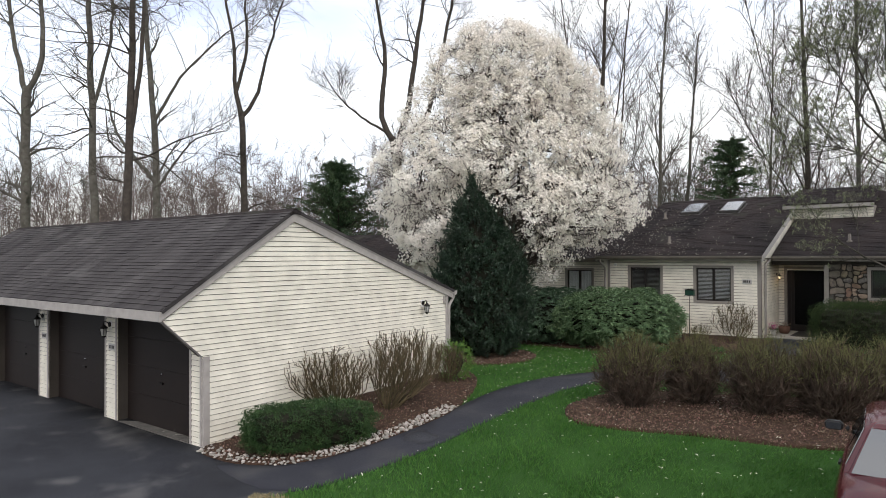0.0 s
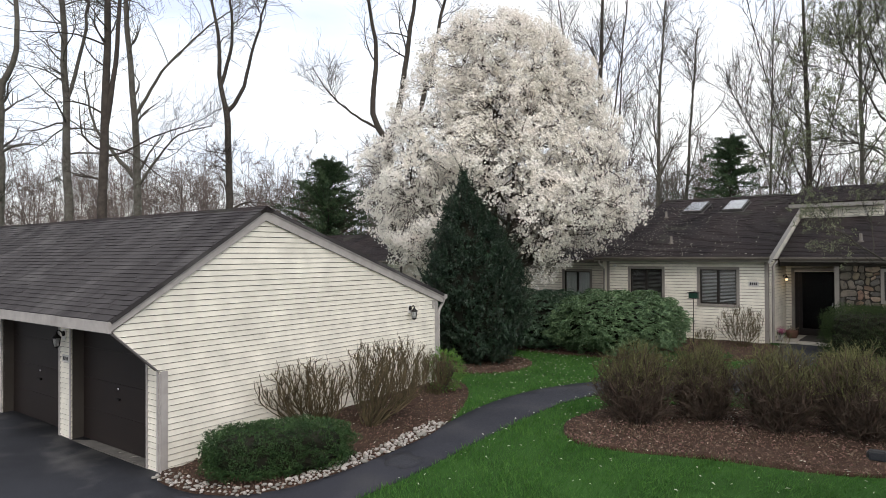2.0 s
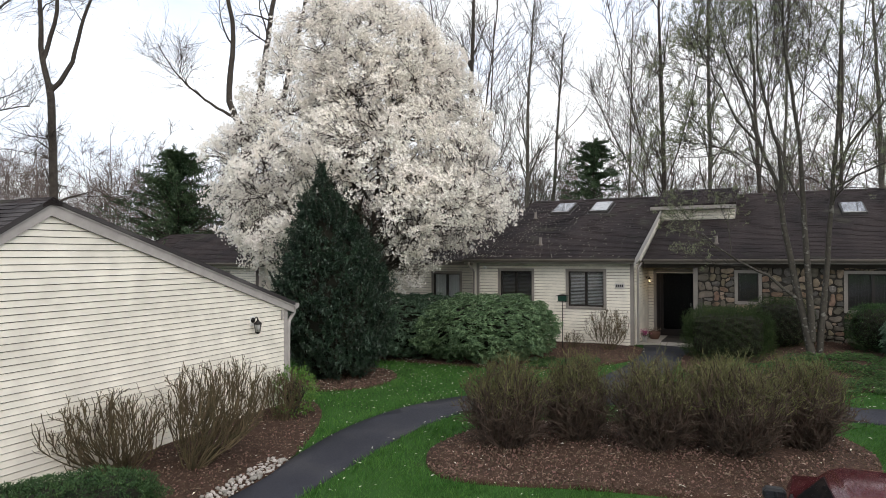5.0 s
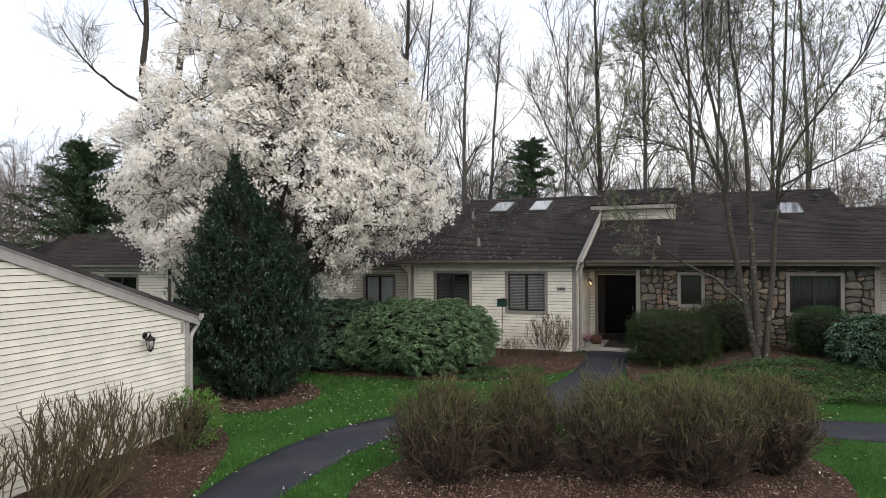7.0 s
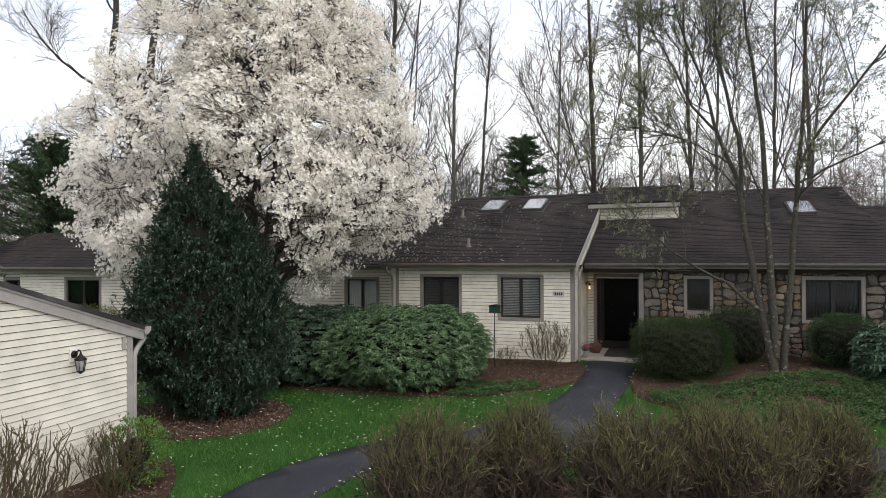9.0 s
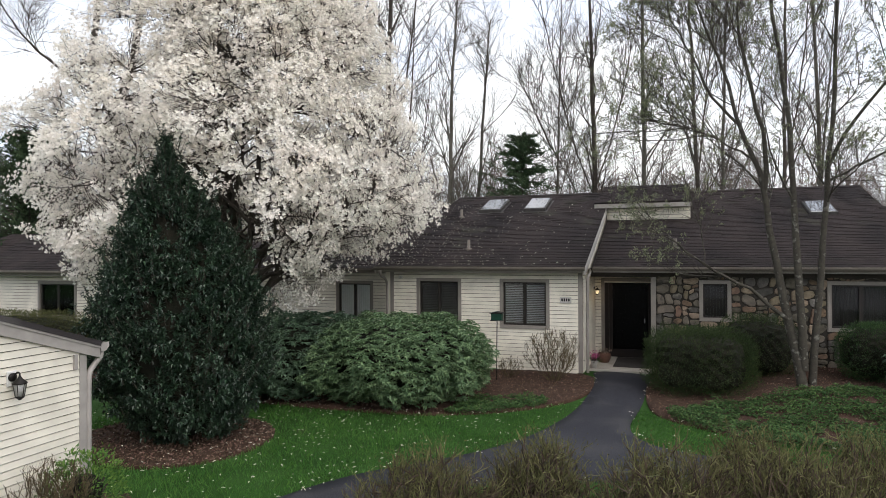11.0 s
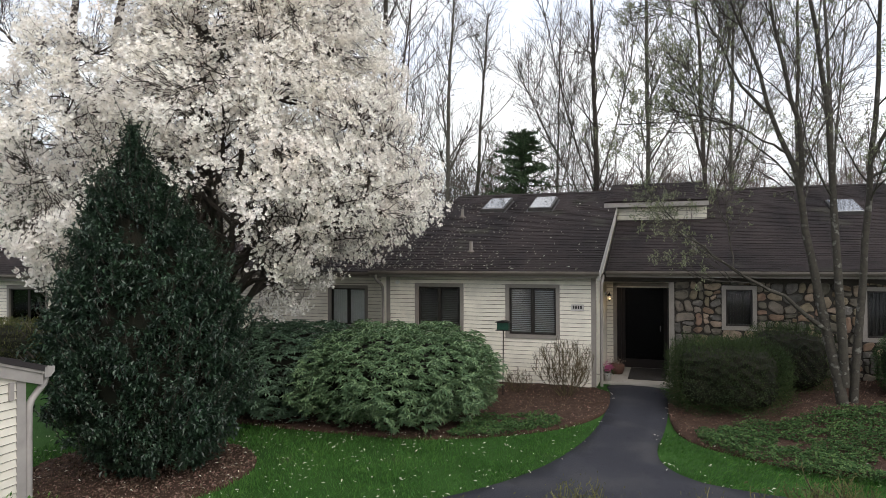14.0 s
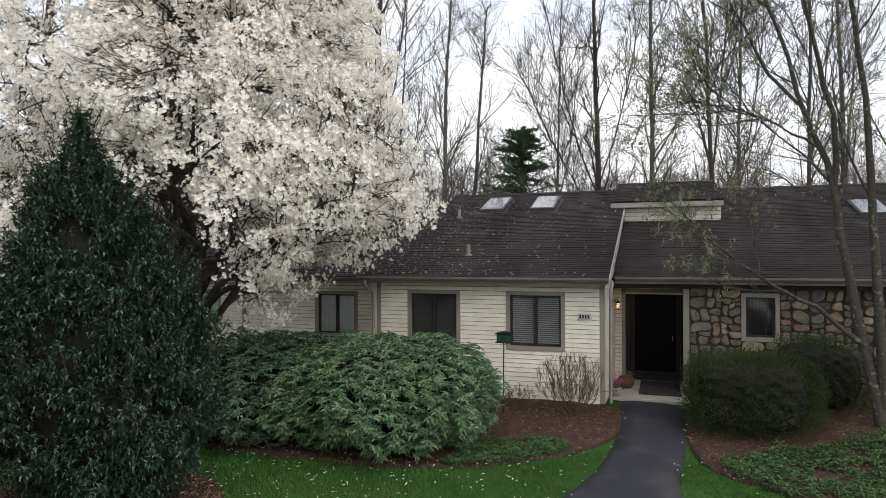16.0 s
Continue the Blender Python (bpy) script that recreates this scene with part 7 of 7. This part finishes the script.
pot2 = thing("planter", (-4.16, 23.05, 0.136), "squat brown clay planter with dry flowers", "planter")
part("pot", lathe([(0.12, 0), (0.17, 0.10), (0.175, 0.20), (0.15, 0.24), (0.14, 0.24), (0.13, 0.2)], 16), TERRA, pot2)
fp = np.array([0, 0, 0.29]) + prng.normal(size=(200, 3)) * np.array([0.08, 0.08, 0.04])
part("blossom", mesh_of("flowers", *scatter(*leaf_shape(0.6), fp, frames_of(prng.normal(size=fp.shape)), prng.uniform(0.02, 0.04, 200))), LITTER, pot2, "dry brown stalks", "stuff")

feeder = thing("bird_feeder", (-6.27, 20.2, zg(-6.27, 20.2)), "dark green box bird feeder on a thin black pole", "bird feeder")
part("pole", mesh_of("pole", *line_tube([(0, 0, -0.1), (0.01, 0, 0.7), (0.02, 0, 1.38)], 0.011, 8), True), IRON, feeder)
part("box", boxes((-0.10, 0.14, -0.09, 0.09, 1.38, 1.53), bevel=0.006), mat("green_feeder_paint", (0.012, 0.045, 0.030), (0.018, 0.055, 0.036), 0.5, 9, 60, 0.1), feeder)
part("lid", prism([(-0.13, 1.53), (0.17, 1.53), (0.17, 1.545), (0.02, 1.575), (-0.13, 1.545)], "y", -0.11, 0.11), IRON, feeder)
part("perch_tray", boxes((-0.12, 0.16, -0.12, 0.12, 1.365, 1.38)), IRON, feeder)


# ---- parked car ----
def car():
    t = thing("car", (-0.07, 8.0, float(ground_z(0.0, 8)) + 0.012), "maroon saloon car parked beside the lawn", "car", turn=3.0)
    # x across, y forward; the shape is built from sections along y
    secs = [(-1.86, 0.66, 0.30, 0.62, 0.72), (-1.80, 0.76, 0.22, 0.70, 0.84), (-1.2, 0.82, 0.18, 0.76, 0.90), (0.0, 0.83, 0.18, 0.76, 0.91), (0.9, 0.82, 0.18, 0.74, 0.88), (1.5, 0.78, 0.20, 0.66, 0.80), (1.85, 0.68, 0.24, 0.54, 0.66), (1.98, 0.52, 0.30, 0.48, 0.56)]
    bm = bmesh.new()
    rings = []
    for y, w, z0, z1, z2 in secs:
        pts = [(-w * 0.86, z0), (-w, z0 + 0.10), (-w, z1 - 0.05), (-w * 0.97, z1 + 0.02), (-w * 0.90, z2), (-w * 0.4, z2 + 0.02), (w * 0.4, z2 + 0.02), (w * 0.90, z2), (w * 0.97, z1 + 0.02), (w, z1 - 0.05), (w, z0 + 0.10), (w * 0.86, z0)]
        rings.append([bm.verts.new((x, y, z)) for x, z in pts])
    n = len(rings[0])
    for a, b in zip(rings, rings[1:]):
        for i in range(n):
            bm.faces.new((a[i], a[(i + 1) % n], b[(i + 1) % n], b[i]))
    bm.faces.new(rings[0])
    bm.faces.new(rings[-1][::-1])
    bmesh.ops.recalc_face_normals(bm, faces=bm.faces)
    for f in bm.faces:
        f.smooth = True
    body = part("body", bm, CAR_RED, t, "glossy maroon body")

    def slab(p0, p1, p2, p3, th=0.02):
        bm2 = bmesh.new()
        nn = (Vector(p1) - Vector(p0)).cross(Vector(p3) - Vector(p0)).normalized() * th
        lo = [bm2.verts.new(p) for p in (p0, p1, p2, p3)]
        hi = [bm2.verts.new(Vector(p) + nn) for p in (p0, p1, p2, p3)]
        bm2.faces.new(lo[::-1])
        bm2.faces.new(hi)
        for i in range(4):
            j = (i + 1) % 4
            bm2.faces.new((lo[i], lo[j], hi[j], hi[i]))
        bmesh.ops.recalc_face_normals(bm2, faces=bm2.faces)
        return bm2
    # cabin: a tapered shell with a crowned roof, glass set on its faces
    low = [(-0.75, -1.20, 0.88), (0.75, -1.20, 0.88), (0.77, 0.82, 0.88), (-0.77, 0.82, 0.88)]
    top = [(-0.57, -0.96, 1.30), (0.57, -0.96, 1.30), (0.59, 0.10, 1.315), (-0.59, 0.10, 1.315)]
    bm = bmesh.new()
    vl, vt = [bm.verts.new(p) for p in low], [bm.verts.new(p) for p in top]
    for i in range(4):
        j = (i + 1) % 4
        bm.faces.new((vl[i], vl[j], vt[j], vt[i]))
    crown = [bm.verts.new((x * 0.86, -0.43 + (y + 0.43) * 0.86, z + 0.045)) for x, y, z in top]
    for i in range(4):
        j = (i + 1) % 4
        bm.faces.new((vt[i], vt[j], crown[j], crown[i]))
    bm.faces.new(crown)
    bmesh.ops.recalc_face_normals(bm, faces=bm.faces)
    bmesh.ops.bevel(bm, geom=[g for g in bm.edges if not g.is_boundary], offset=0.03, segments=3, affect="EDGES")
    for f in bm.faces:
        f.smooth = True
    part("roof", bm, CAR_RED, t, "maroon roof and pillars")

    def pane(name, i, u0, u1, v0, v1, lab=""):
        """Glass on the i-th face of the cabin; u runs along it and v up it."""
        j = (i + 1) % 4
        mix = lambda p, q, k: Vector(p) * (1 - k) + Vector(q) * k
        at = lambda u, v: mix(mix(low[i], low[j], u), mix(top[i], top[j], u), v)
        n = (at(1, 0) - at(0, 0)).cross(at(0, 1) - at(0, 0)).normalized()
        if n.dot(at(0.5, 0.5) - Vector((0, -0.3, 1.0))) < 0:
            n = -n
        q = [at(u0, v0) + n * 0.004, at(u1, v0) + n * 0.004, at(u1, v1) + n * 0.004, at(u0, v1) + n * 0.004]
        return part(name, slab(*q, 0.008 if (q[1] - q[0]).cross(q[3] - q[0]).dot(n) > 0 else -0.008), CAR_GLASS, t, lab)
    pane("rear_window", 0, 0.035, 0.965, 0.06, 0.95, "sloping rear glass")
    pane("windscreen", 2, 0.06, 0.94, 0.08, 0.93)
    for i in (1, 3):
        for u0, u1 in ((0.10, 0.40), (0.45, 0.88)):
            pane("side_window", i, u0 if i == 1 else 1 - u1, u1 if i == 1 else 1 - u0, 0.10, 0.88)
    for sd in (-1, 1):
        mr = part("wing_mirror", boxes((0.80 * sd - 0.02, 0.80 * sd + 0.02, 0.42, 0.52, 0.90, 0.95), (min(0.84 * sd, 1.02 * sd), max(0.84 * sd, 1.02 * sd), 0.40, 0.52, 0.90, 1.0), bevel=0.03), CAR_BLACK, t, "black wing mirror")
        part("mirror_glass", boxes((min(0.86 * sd, 1.0 * sd), max(0.86 * sd, 1.0 * sd), 0.395, 0.399, 0.915, 0.985)), CAR_GLASS, mr)
        part("tail_lamp", boxes((min(0.60 * sd, 0.74 * sd), max(0.60 * sd, 0.74 * sd), -1.87, -1.78, 0.62, 0.84), bevel=0.012), LAMPRED, t)
        part("door_handle", boxes((0.825 * sd - 0.012, 0.825 * sd + 0.012, -0.45, -0.30, 0.76, 0.79), bevel=0.005), CAR_BLACK, t)
        part("side_trim", boxes((0.825 * sd - 0.012, 0.825 * sd + 0.012, -1.0, 1.0, 0.48, 0.53), bevel=0.005), CAR_BLACK, t)
        for yw in (-1.22, 1.22):
            w = part("wheel", lathe([(0.18, -0.09), (0.28, -0.10), (0.30, -0.06), (0.30, 0.06), (0.28, 0.10), (0.18, 0.09)], 24, pose(0.72 * sd, yw, 0.30, 0, 90, 0)), TYRE, t)
            part("rim", lathe([(0.17, -0.095), (0.15, -0.08), (0.05, -0.085), (0.05, 0.085), (0.15, 0.08), (0.17, 0.095)], 16, pose(0.72 * sd, yw, 0.30, 0, 90, 0)), CHROME, w)
    part("bumper", boxes((-0.72, 0.72, -1.95, -1.82, 0.30, 0.52), bevel=0.03), CAR_BLACK, t)
    pl = part("plate", boxes((-0.24, 0.24, -1.965, -1.951, 0.36, 0.47)), WHITE_PL, t, "pale plate with dark bars")
    part("marks", boxes(*[(-0.19 + k * 0.065, -0.15 + k * 0.065, -1.970, -1.965, 0.385, 0.445) for k in range(6)]), INK, pl)


car()
